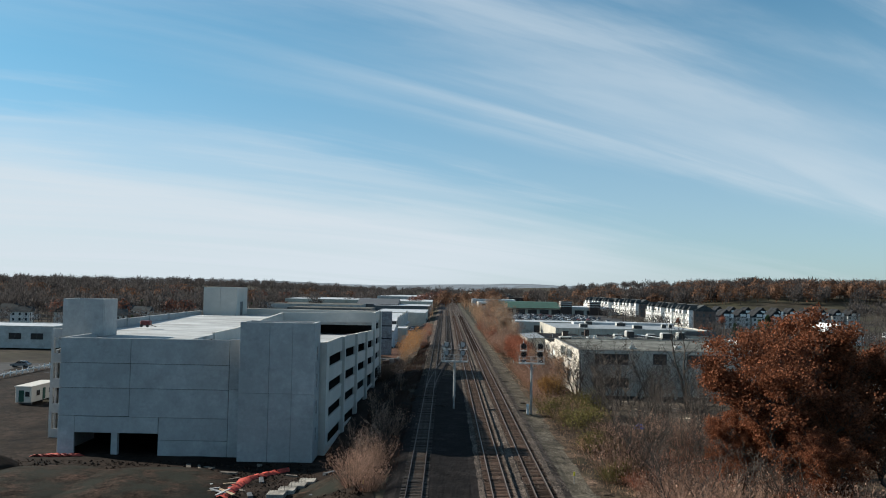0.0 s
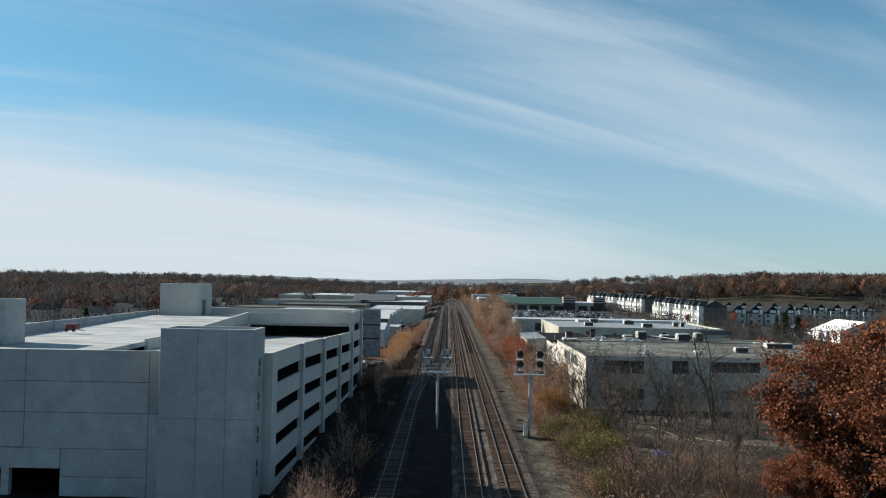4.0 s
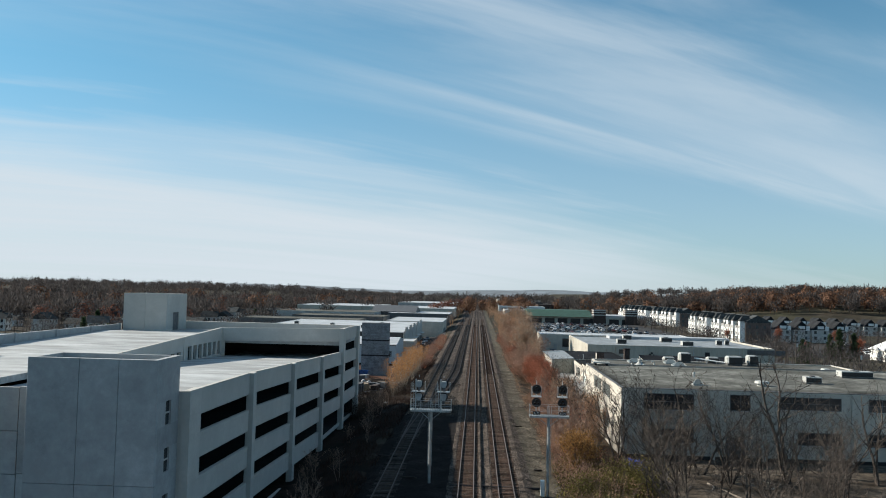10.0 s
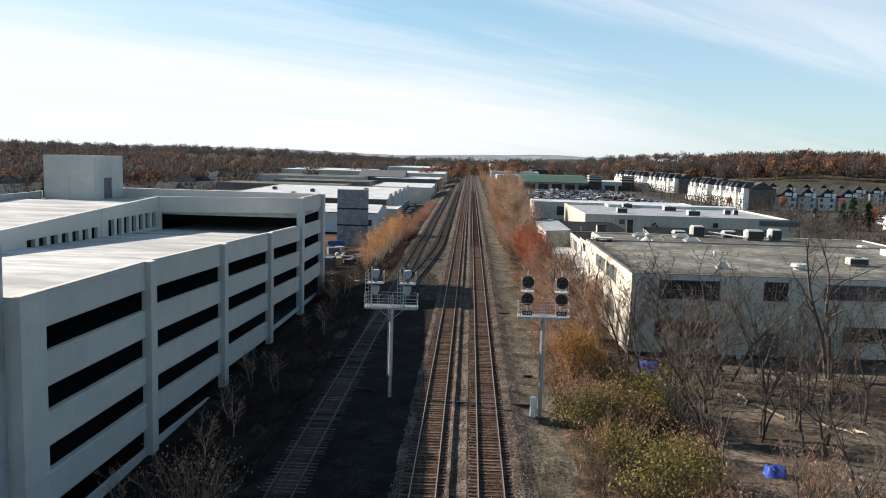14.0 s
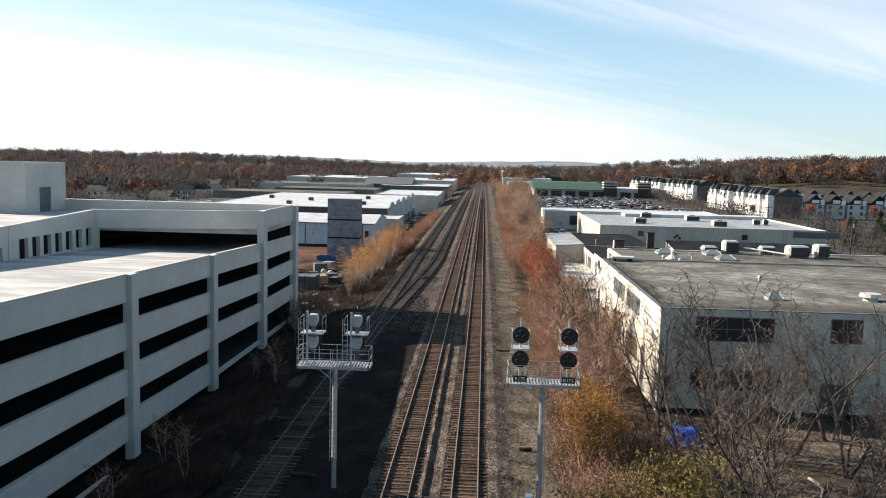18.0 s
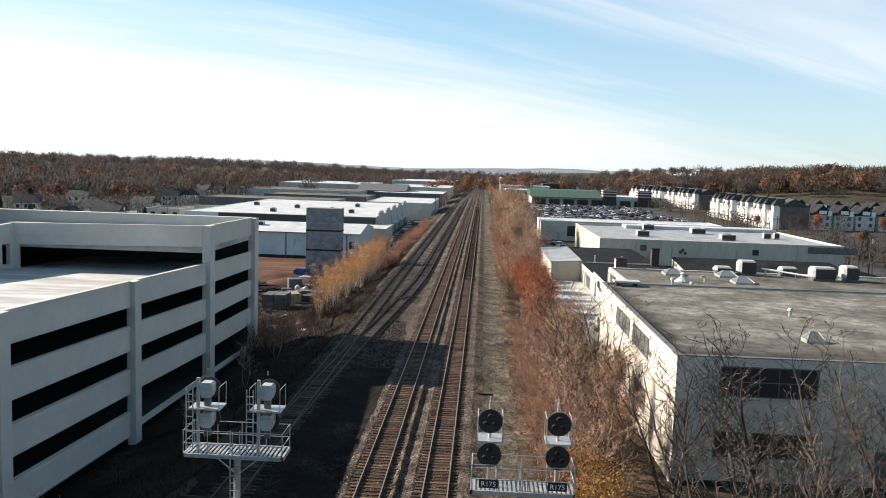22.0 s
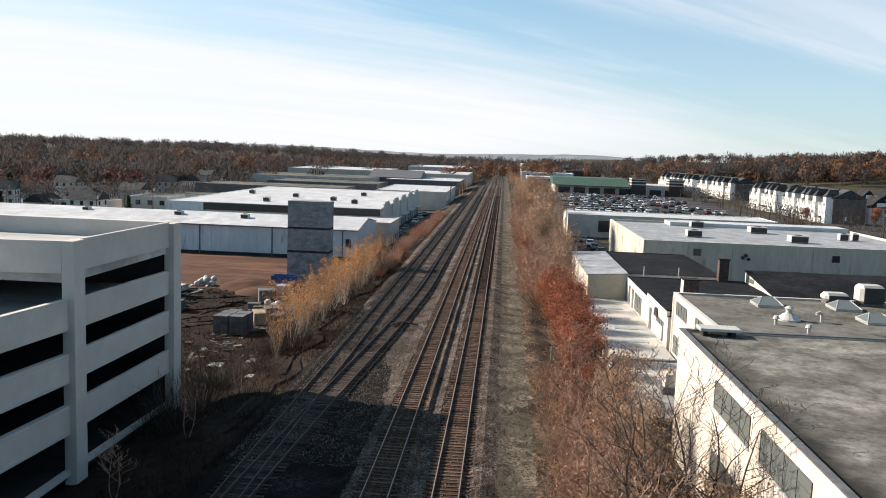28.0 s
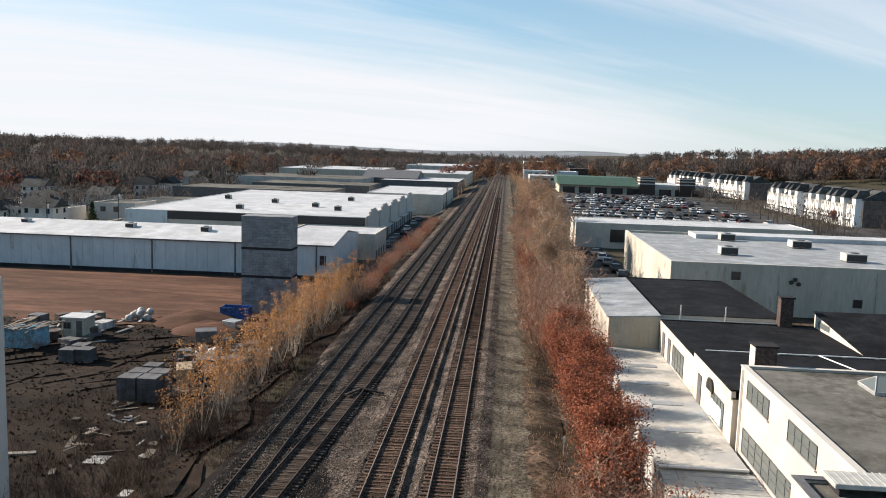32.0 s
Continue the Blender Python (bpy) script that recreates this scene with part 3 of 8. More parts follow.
# ---- rails ----
def rail_mesh(name, xat, y0, y1, step, top, parent):
    outline = [(-0.07, -0.17), (0.07, -0.17), (0.07, -0.15), (0.012, -0.13), (0.012, -0.04), (0.037, -0.035), (0.037, -0.004), (-0.037, -0.004), (-0.037, -0.035), (-0.012, -0.04), (-0.012, -0.13), (-0.07, -0.15)]
    n = max(1, int(round((y1 - y0) / step)))
    vs, fs, k = [], [], len(outline)
    for j in range(n + 1):
        y = y0 + (y1 - y0) * j / n
        vs += [(xat(y) + a, y, z) for a, z in outline]
        if j:
            o = (j - 1) * k
            fs += [(o + i, o + (i + 1) % k, o + k + (i + 1) % k, o + k + i) for i in range(k)]
    ob = from_lists("rail", vs, fs, M_RAIL, parent)
    vs, fs = [], []
    for j in range(n + 1):
        y = y0 + (y1 - y0) * j / n
        vs += [(xat(y) + a, y, z) for a, z in ((-0.033, -0.002), (-0.026, 0.003), (0.026, 0.003), (0.033, -0.002))]
        if j:
            o = (j - 1) * 4
            fs += [(o + i, o + i + 1, o + 5 + i, o + 4 + i) for i in range(3)]
    head = from_lists("running_surface", vs, fs, top, ob)
    head["label"] = "polished steel running surface" if top is M_RAILTOP else "dull brown running surface"
    return ob


def tie_mesh(mat):
    bm = bmesh.new()
    box(bm, -1.3, 1.3, -0.115, 0.115, -0.16, 0.0, bevel=0.015)
    me = bpy.data.meshes.new("tie")
    bm.to_mesh(me)
    bm.free()
    me.materials.append(mat)
    return me


def railway(name, xat, y0, y1, near0, near1, top, tie_mat, label, pitch=0.545, step=8.0):
    t = tagged(new(name), label, "railway track", "railway tracks", "structure")
    BASE[t.name] = Vector()
    for s in (-0.7525, 0.7525):
        rail_mesh("rail", lambda y, s=s: xat(y) + s, y0, y1, step, top, t)
    vs, fs = [], []
    n = int((min(y1, 520) - max(y0, -160)) / 0.9)
    for j in range(n + 1):
        y = max(y0, -160) + 0.9 * j
        for k, dx in enumerate((-1.32, -0.66, 0.0, 0.66, 1.32)):
            vs.append((xat(y) + dx + 0.08 * noise.noise((dx, y, 1)), y, -0.232 + 0.02 * noise.noise((dx * 3, y * 2, 7)) - (0.05 if k in (0, 4) else 0)))
        if j:
            o = (j - 1) * 5
            fs += [(o + i, o + i + 1, o + 6 + i, o + 5 + i) for i in range(4)]
    tagged(from_lists("crib_ballast", vs, fs, M_CRIB, t), "dark fouled stone between the ties", kind="stuff")
    return t, tie_mat, pitch, near0, near1, xat, y1


RAILWAYS = [
    railway("main_track", lambda y: 0.0, -160, 2200, 2, 160, M_RAILTOP, M_TIE, "main line track with bright rails on dark timber ties"),
    railway("main_track", lambda y: 3.96, -160, 2200, 2, 160, M_RAILTOP, M_TIE, "main line track with bright rails on dark timber ties"),
    railway("siding_track", lambda y: -8.05, -160, 1500, 4, 165, M_OLDTOP, M_TIE_GREY, "siding with dull brown rails on weathered grey ties"),
    railway("turnout_track", track_d, 74, 1500, 78, 210, M_OLDTOP, M_TIE_GREY, "diverging track with dull rails on weathered ties", step=4.0),
]


def lay_ties():
    for t, tie_mat, pitch, near0, near1, xat, y1 in RAILWAYS:
        me, pm = tie_mesh(tie_mat), None
        rng = random.Random(int(near0 * 10) + len(tie_mat.name) + int(xat(100) * 7))
        y, vs, fs = (near0 - pitch * (300 if xat(0) > -8.06 and near0 < 10 else 0)), [], []
        skip = 0
        while y < 430:
            dz = rng.uniform(-0.02, 0.012)
            if near0 - 0.05 <= y < near1:
                ob = bpy.data.objects.new("tie", me)
                scene.collection.objects.link(ob)
                ob.parent = t
                ob.matrix_basis = pose(xat(y) + rng.uniform(-0.07, 0.07), y, -0.175 + dz - (0.022 if tie_mat is M_TIE_GREY else 0.0), 0, 0, rng.uniform(-1.2, 1.2))
            else:
                x, o = xat(y), len(vs)
                z = -0.175 + dz
                vs += [(x + a, y + b, z + c) for a, b, c in ((-1.3, -0.115, 0), (1.3, -0.115, 0), (1.3, 0.115, 0), (-1.3, 0.115, 0), (-1.3, -0.115, -0.1), (1.3, -0.115, -0.1))]
                fs += [(o, o + 1, o + 2, o + 3), (o + 4, o + 5, o + 1, o)]
            y += pitch * rng.uniform(0.94, 1.06)
        tagged(from_lists("far_tie_run", vs, fs, tie_mat, t), "timber ties further down the line", kind="stuff")


# ---- parking garage ----
garage = thing("parking_garage", (-40, 70, -2.6), "new four-storey precast concrete parking garage under construction", "parking garage")


def parapet(y):
    return 11.36 - 0.017 * (y - 27.5) if y < 44.3 else 11.08 - 0.0377 * (y - 44.3)


FX = -20.75
PROUD = 0.43
COLS = [43.8, 61.5, 79.4]
BAYS = [(27.5, 43.8), (44.95, 61.5), (62.65, 79.4), (80.5, 96.9)]
for y0, y1 in BAYS:
    for k in range(3 if y0 > 80 else 5):
        top0, top1 = (parapet(y0), parapet(y1)) if k == 0 else (parapet(y0) - 3.42 - 3.4 * (k - 1), parapet(y1) - 3.52 - 3.4 * (k - 1))
        high = 2.0 if k == 0 else 1.93
        bm = bmesh.new()
        if k == 4:
            prism(bm, [(y0, -5.0), (y1, -5.0), (y1, max(top1, -4.6)), (y0, max(top0, -4.6))], FX - 0.25, FX, "x")
        else:
            slab(bm, y0, y1, FX - 0.25, FX, top0, top1, high)
        sp = part("spandrel_panel", bm, M_CREAM, garage)
        if k < 4:
            bm = bmesh.new()
            slab(bm, y0 + 0.05, y1 - 0.05, FX, FX + 0.05, top0 - 0.12, top1 - 0.12, 0.10)
            slab(bm, y0 + 0.05, y1 - 0.05, FX, FX + 0.05, top0 - high + 0.22, top1 - high + 0.22, 0.10)
            part("reveal_band", bm, M_CREAM, sp)
            bm = bmesh.new()
            slab(bm, y0 + 0.02, y1 - 0.02, FX - 0.32, FX + 0.03, top0 + 0.05, top1 + 0.05, 0.05)
            part("cap", bm, M_CREAM, sp)
    if y0 == 27.5:
        part("corner_post", B((FX - 0.6, FX + 0.04, 27.44, 30.0, -3.6, parapet(28) + 0.02)), M_CREAM, garage)
bm = bmesh.new()
slab(bm, 80.5, 96.9, FX - 0.25, FX, -1.75, -2.05, 0.45)
part("sill_beam", bm, M_CREAM, garage)
for y in COLS:
    part("column", B((FX - 0.28, FX + PROUD, y, y + 1.12, -3.9, parapet(y + 0.5) + 0.03), bevel=0.03), M_CREAM, garage)
# end block, one deck higher, with its four bands of openings
EY0, EY1 = 96.9, 114.2
part("column", B((-21.15, FX + PROUD, EY0, 98.3, -3.9, 12.84), bevel=0.03), M_CREAM, garage)
part("column", B((FX - 0.4, FX + PROUD, 112.7, EY1, -3.9, 12.62), bevel=0.03), M_CREAM, garage)
for z0, z1, h0, h1 in ((12.83, 12.72, 2.06, 2.06), (9.02, 8.74, 2.02, 1.98), (5.58, 5.40, 1.90, 1.88), (2.28, 2.08, 1.94, 1.97), (-2.0, -2.35, 0.45, 0.45)):
    bm = bmesh.new()
    prism(bm, [(98.3, z0 - h0), (112.7, z1 - h1), (112.7, z1), (98.3, z0)], FX - 0.25, FX, "x")
    sp = part("spandrel_panel", bm, M_CREAM, garage)
    bm = bmesh.new()
    slab(bm, 98.32, 112.68, FX, FX + 0.04, z0 - 0.12, z1 - 0.12, 0.09)
    part("reveal_band", bm, M_CREAM, sp)
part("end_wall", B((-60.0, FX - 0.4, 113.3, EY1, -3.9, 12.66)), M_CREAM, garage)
# two added dark sheets: shade behind the openings, put into colour
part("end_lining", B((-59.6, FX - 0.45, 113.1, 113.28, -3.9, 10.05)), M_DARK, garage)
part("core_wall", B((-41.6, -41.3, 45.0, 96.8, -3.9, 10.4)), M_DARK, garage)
bm = bmesh.new()
prism(bm, [(-40.3, 10.35), (-21.15, 10.76), (-21.15, 12.84), (-40.3, 12.52)], EY0, 97.25)
part("block_parapet", bm, M_CREAM, garage)
part("block_post", B((-40.6, -39.75, 96.85, 97.35, 6.0, 12.53)), M_CREAM, garage)
part("block_deck", B((-60.0, FX - 0.26, 97.35, 113.3, 10.1, 11.3)), M_DECK, garage)
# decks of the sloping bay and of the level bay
# only the top deck keeps concrete colour; lower ones are painted with indoor shade
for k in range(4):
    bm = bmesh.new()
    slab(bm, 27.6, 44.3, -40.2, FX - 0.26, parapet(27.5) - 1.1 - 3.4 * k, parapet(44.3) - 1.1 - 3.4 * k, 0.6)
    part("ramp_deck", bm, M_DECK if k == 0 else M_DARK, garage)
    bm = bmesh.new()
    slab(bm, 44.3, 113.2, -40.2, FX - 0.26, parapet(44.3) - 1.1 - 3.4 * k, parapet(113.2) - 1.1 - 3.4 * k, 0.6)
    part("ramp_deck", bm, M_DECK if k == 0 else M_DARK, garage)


def wall_top(y):
    """Top of the wall along the ramp, which climbs gently to the end block."""
    return 12.5 - 0.031 * (97.5 - y) if y > 58 else 11.27


for x0, y0, y1 in ((-54.1, 26.2, 36.4), (-59.7, 36.4, 58.0), (-59.7, 58.0, 97.3)):
    bm = bmesh.new()
    slab(bm, y0, y1, x0, -40.4, wall_top(y0) - 0.3, wall_top(y1) - 0.9 if y1 > 90 else wall_top(y1) - 0.3, 0.6)
    part("upper_deck", bm, M_DECK, garage)
# inner decks carry the same painted indoor shade
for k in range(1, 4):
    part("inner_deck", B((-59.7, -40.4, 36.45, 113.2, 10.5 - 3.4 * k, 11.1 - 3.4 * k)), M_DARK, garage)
# wall along the ramp with its row of small openings
RW0, RW1 = 45.0, 96.85
opens = [(68.2 - 2.25 * i, 69.7 - 2.25 * i, 9.75) for i in range(3)][::-1] + [(70.5, 72.0, 9.9), (72.8, 74.3, 9.95), (75.1, 76.5, 9.95), (77.3, 78.8, 9.95)]
opens += [(a, b, 10.5) for a, b in ((81.6, 83.2), (83.9, 85.3), (86.0, 87.5), (88.3, 89.7), (90.5, 91.9), (92.7, 94.05), (95.0, 96.3))]
last = RW0
for a, b, top in opens + [(RW1, RW1, 10.5)]:
    part("ramp_wall_pier", B((-40.6, -40.2, last, a, 7.0, 10.0 if a < 80 else 10.55)), M_CREAM, garage)
    last = b
for y0, y1, foot in ((45.0, 58.0, 9.9), (58.0, 80.0, 9.95), (80.02, 96.85, 10.5)):
    bm = bmesh.new()
    prism(bm, [(y0, foot), (y1 - 0.02, foot), (y1 - 0.02, wall_top(y1)), (y0, wall_top(y0))], -40.6, -40.15, "x")
    part("ramp_wall_top", bm, M_CREAM, garage)
    part("ramp_wall_base", B((-40.62, -40.18, y0, y1 - 0.02, 6.0, 8.45)), M_CREAM, garage)
part("ramp_wall_joint", B((-40.63, -40.1, 79.7, 80.1, 8.4, wall_top(80) + 0.02)), M_CREAM, garage)
# left parapet, in lengths
for i in range(6):
    y0 = 40.0 + i * 10.6
    part("side_parapet", B((-60.2, -59.8, y0, y0 + 10.5, 9.0, 12.35)), M_CONC, garage)
    part("parapet_post", B((-60.3, -59.6, y0 + 10.35, y0 + 10.75, 9.0, 12.45)), M_CONC, garage)
part("side_wall", B((-60.2, -59.85, 36.5, 113.3, -3.5, 9.0)), M_CONC, garage)
# front wall of large precast panels, with two vehicle openings
FY = 25.5
panels = [(-54.4, -45.4, 8.38, 11.55), (-54.4, -45.4, 5.22, 8.36), (-54.4, -45.4, 1.68, 5.20), (-45.38, -32.8, 8.38, 11.58), (-45.38, -32.8, 5.24, 8.36), (-45.38, -32.8, 1.62, 5.22),
          (-32.78, -30.2, 5.3, 11.65), (-32.78, -30.2, -3.4, 5.28), (-54.4, -52.25, -3.4, 1.66), (-41.6, -32.8, -1.2, 1.60), (-41.6, -32.8, -3.4, -1.22)]
for x0, x1, z0, z1 in panels:
    part("wall_panel", B((x0, x1 - 0.03, FY, FY + 0.3, z0, z1 - 0.025), bevel=0.012), M_CONC, garage)
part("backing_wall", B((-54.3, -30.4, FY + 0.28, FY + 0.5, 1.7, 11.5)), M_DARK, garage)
part("door_lintel", B((-52.2, -41.62, FY - 0.12, FY + 0.3, -0.4, 1.6), bevel=0.012), M_CONC, garage)
part("door_pier", B((-47.55, -46.75, FY - 0.02, FY + 0.6, -3.4, -0.4)), M_CONC, garage)
part("return_wall", B((-54.4, -54.1, FY + 0.3, 36.0, -3.4, 11.5)), M_CONC, garage)
# set-back corner with stacked openings
part("corner_wall", B((-60.6, -60.2, 36.0, 36.4, -4.5, 12.0), (-59.2, -54.4, 36.0, 36.4, -4.5, 12.0)), M_CONC, garage)
for k in range(5):
    part("corner_spandrel", B((-60.2, -59.2, 36.02, 36.38, 10.7 - 3.5 * k, 12.0 - 3.5 * k)), M_CONC, garage)
# stair towers
tw = part("stair_tower", B((-30.85, -22.0, 27.2, 27.5, -4.0, 14.05)), M_CONC, garage)
for x0, x1 in ((-30.95, -27.25), (-27.22, -24.4), (-24.37, -21.6)):
    for z0, z1 in ((5.25, 14.05), (-4.0, 5.22)):
        part("tower_panel", B((x0, x1, 23.1, 23.5, z0, z1), bevel=0.012), M_CONC, tw)
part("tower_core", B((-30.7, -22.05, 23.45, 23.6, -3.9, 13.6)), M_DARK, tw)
SL = [(10.95, 9.2), (7.55, 5.8), (4.2, 2.45), (0.8, -0.9)]
zlast = 14.05
for zt, zb in SL:
    part("side_panel", B((-22.0, -21.6, 23.5, 27.5, zt, zlast)), M_CONC, tw)
    part("side_panel", B((-22.0, -21.6, 23.5, 24.9, zb, zt)), M_CONC, tw)
    part("side_panel", B((-22.0, -21.6, 25.95, 27.5, zb, zt)), M_CONC, tw)
    part("slot_window", B((-21.85, -21.75, 24.9, 25.95, zb, zt)), M_GLASS, tw, "dark slot window")
    part("slot_mullion", B((-21.78, -21.68, 24.9, 25.95, (zb + zt) / 2 - 0.05, (zb + zt) / 2 + 0.05)), M_CREAM, tw)
    zlast = zb
part("side_panel", B((-22.0, -21.6, 23.5, 27.5, -4.0, zlast)), M_CONC, tw)
part("tower_back", B((-30.95, -30.5, 23.5, 27.2, -4.0, 14.05)), M_CONC, tw)
part("tower_roof", B((-30.5, -22.0, 23.5, 27.2, 13.0, 13.3)), M_DECK, tw)
part("front_return", B((-22.0, FX - 0.6, 27.5, 27.9, -3.6, 11.36)), M_CREAM, garage)
part("inner_wall", B((-40.4, -22.3, 27.5, 27.9, -3.6, 11.2)), M_CREAM, garage)


def penthouse(boxes, mat):
    first = part("stair_penthouse", B(boxes[0]), mat, garage)
    for b_ in boxes[1:]:
        part("wall_panel", B(b_), mat, first)
    return first


penthouse([(-59.0, -56.0, 35.7, 36.0, 11.0, 16.2), (-55.97, -53.35, 35.7, 36.0, 11.0, 16.2), (-53.65, -53.3, 36.0, 40.2, 11.0, 16.2), (-59.0, -58.7, 36.0, 40.2, 11.0, 16.2), (-59.0, -53.3, 40.2, 40.5, 11.0, 16.2), (-58.7, -53.65, 36.0, 40.2, 15.4, 15.7)], M_CONC)
pt = penthouse([(-59.3, -55.6, 103.5, 103.8, 11.0, 17.6), (-55.57, -51.9, 103.5, 103.8, 11.0, 17.6), (-52.2, -51.9, 103.8, 106.6, 11.0, 17.6), (-52.2, -51.9, 109.4, 112.9, 11.0, 17.6), (-52.2, -51.9, 106.6, 109.4, 14.4, 17.6), (-59.3, -59.0, 103.8, 112.9, 11.0, 17.6), (-59.3, -51.9, 112.9, 113.2, 11.0, 17.6), (-59.0, -52.2, 103.8, 112.9, 16.6, 16.9)], M_CREAM)
part("penthouse_door", B((-52.1, -52.0, 106.7, 109.3, 11.25, 14.35)), M_DGREY, pt, "dark grey metal door")


# ---- buildings: tools ----
def flat_building(name, x0, x1, y0, y1, z0, z1, wall, roof, label, category="building", parapet_h=0.45, roof_mat_edge=None, group=""):
    """Four walls, a roof slab below a parapet with its coping."""
    t = thing(name, ((x0 + x1) / 2, (y0 + y1) / 2, z0), label, category, group)
    w = 0.3
    t["walls"] = 4
    part("front_wall", B((x0, x1, y0, y0 + w, z0, z1)), wall, t)
    part("back_wall", B((x0, x1, y1 - w, y1, z0, z1)), wall, t)
    part("side_wall", B((x0, x0 + w, y0 + w, y1 - w, z0, z1)), wall, t)
    part("side_wall", B((x1 - w, x1, y0 + w, y1 - w, z0, z1)), wall, t)
    part("roof", B((x0 + w, x1 - w, y0 + w, y1 - w, z1 - parapet_h - 0.3, z1 - parapet_h)), roof, t)
    edge = roof_mat_edge or wall
    c = 0.04
    part("coping", B((x0 - c, x1 + c, y0 - c, y0 + w + c, z1, z1 + 0.06)), edge, t)
    part("coping", B((x0 - c, x1 + c, y1 - w - c, y1 + c, z1, z1 + 0.06)), edge, t)
    part("coping", B((x0 - c, x0 + w + c, y0 + w + c, y1 - w - c, z1, z1 + 0.06)), edge, t)
    part("coping", B((x1 - w - c, x1 + c, y0 + w + c, y1 - w - c, z1, z1 + 0.06)), edge, t)
    del t["walls"]
    return t


def window(parent, face, pos, a0, a1, z0, z1, cols=3, rows=2, frame_mat=None, pane_mat=None, name="window"):
    """A recess-framed window on a wall at y=pos (face '-y') or x=pos (face '-x')."""
    fm, pm = frame_mat or M_DGREY, pane_mat or M_GLASS
    d0, d1 = pos - 0.06, pos + 0.02
    mk = (lambda a, b, c, d, e, f: (a, b, c, d, e, f)) if face == "-y" else (lambda a, b, c, d, e, f: (c, d, a, b, e, f))
    w = 0.07
    bm = bmesh.new()
    rings = []
    for d in (d0, d1):
        for e in (0.0, w):
            corners = ((a0 + e, z0 + e), (a1 - e, z0 + e), (a1 - e, z1 - e), (a0 + e, z1 - e))
            rings.append([bm.verts.new((a, d, z) if face == "-y" else (d, a, z)) for a, z in corners])
    for p, q in ((0, 1), (1, 3), (3, 2), (2, 0)):
        for k in range(4):
            m = (k + 1) % 4
            bm.faces.new((rings[p][k], rings[p][m], rings[q][m], rings[q][k]))
    bmesh.ops.recalc_face_normals(bm, faces=bm.faces)
    fr = part(name, bm, fm, parent)
    for i in range(1, cols):
        a = a0 + (a1 - a0) * i / cols
        part("mullion", B(mk(a - 0.03, a + 0.03, d0, d1, z0 + w, z1 - w)), fm, fr)
    for j in range(1, rows):
        z = z0 + (z1 - z0) * j / rows
        part("glazing_bar", B(mk(a0 + w, a1 - w, d0 + 0.005, d1, z - 0.03, z + 0.03)), fm, fr)
    part("pane", B(mk(a0 + 0.03, a1 - 0.03, pos - 0.03, pos - 0.012, z0 + 0.03, z1 - 0.03)), pm, fr, "dark glass")
    part("sill", B(mk(a0 - 0.08, a1 + 0.08, pos - 0.14, pos, z0 - 0.09, z0 - 0.01)), M_CREAM, fr)
    return fr


def roof_unit(x, y, z, sx, sy, h, label="grey rooftop air-conditioning unit with a dark louvred side"):
    t = thing("air_conditioner", (x, y, z), label, "air conditioner", "rooftop units")
    part("housing", B((x - sx / 2, x + sx / 2, y - sy / 2, y + sy / 2, z + 0.15, z + h), bevel=0.05), M_GALV2, t)
    part("curb", B((x - sx / 2 + 0.1, x + sx / 2 - 0.1, y - sy / 2 + 0.1, y + sy / 2 - 0.1, z - 0.05, z + 0.15)), M_DGREY, t)
    part("grille", B((x - sx / 2 + 0.08, x + sx / 2 - 0.08, y - sy / 2 - 0.015, y - sy / 2 + 0.02, z + 0.22, z + h - 0.15)), M_BLACK, t)
    n = 5
    for i in range(n):
        zz = z + 0.3 + (h - 0.5) * i / n
        part("louvre", B((x - sx / 2 + 0.12, x + sx / 2 - 0.12, y - sy / 2 - 0.04, y - sy / 2 + 0.02, zz, zz + (h - 0.5) / n * 0.75)), M_BLACK, t)
    tb = bmesh.new()
    tube(tb, (x, y, z + h), (x, y, z + h + 0.12), min(sx, sy) * 0.3, n=14)
    part("fan_cowl", tb, M_DGREY, t)
    return t


def vent(x, y, z, r=0.2, h=0.7):
    t = thing("roof_vent", (x, y, z), "small white metal roof vent with a mushroom cap", "roof vent", "roof vents")
    part("pipe", T(((x, y, z - 0.05), (x, y, z + h), r * 0.6)), M_GALV, t)
    bm = bmesh.new()
    tube(bm, (x, y, z + h - 0.1), (x, y, z + h + 0.12), r * 1.25, r * 0.7, n=10)
    part("cap", bm, M_GALV2, t)
    return t


def skylight(x, y, z, sx=2.2, sy=2.4):
    t = thing("skylight", (x, y, z), "tilted skylight of grey glass in white-edged bars", "skylight", "skylights")
    part("curb", B((x - sx / 2, x + sx / 2, y - sy / 2, y + sy / 2, z - 0.05, z + 0.2)), M_GALV, t)
    bm = bmesh.new()
    ring6 = [(x - sx / 2, y - sy / 2, z + 0.2), (x + sx / 2, y - sy / 2, z + 0.2), (x + sx / 2, y + sy / 2, z + 0.2), (x - sx / 2, y + sy / 2, z + 0.2), (x - sx * 0.1, y + sy * 0.3, z + 0.7), (x + sx * 0.35, y + sy * 0.3, z + 0.7)]
    vs = [bm.verts.new(c) for c in ring6]
    for q in ((0, 1, 5, 4), (1, 2, 5), (2, 3, 4, 5), (3, 0, 4)):
        bm.faces.new([vs[i] for i in q])
    part("glazing", bm, M_GLASSGREEN, t)
    ed = bmesh.new()
    for a, b in ((0, 1), (1, 2), (2, 3), (3, 0), (0, 4), (3, 4), (1, 5), (2, 5), (4, 5)):
        tube(ed, ring6[a], ring6[b], 0.035, n=5)
    part("glazing_bars", ed, M_GALV2, t, "white-edged glazing bars")
    return t


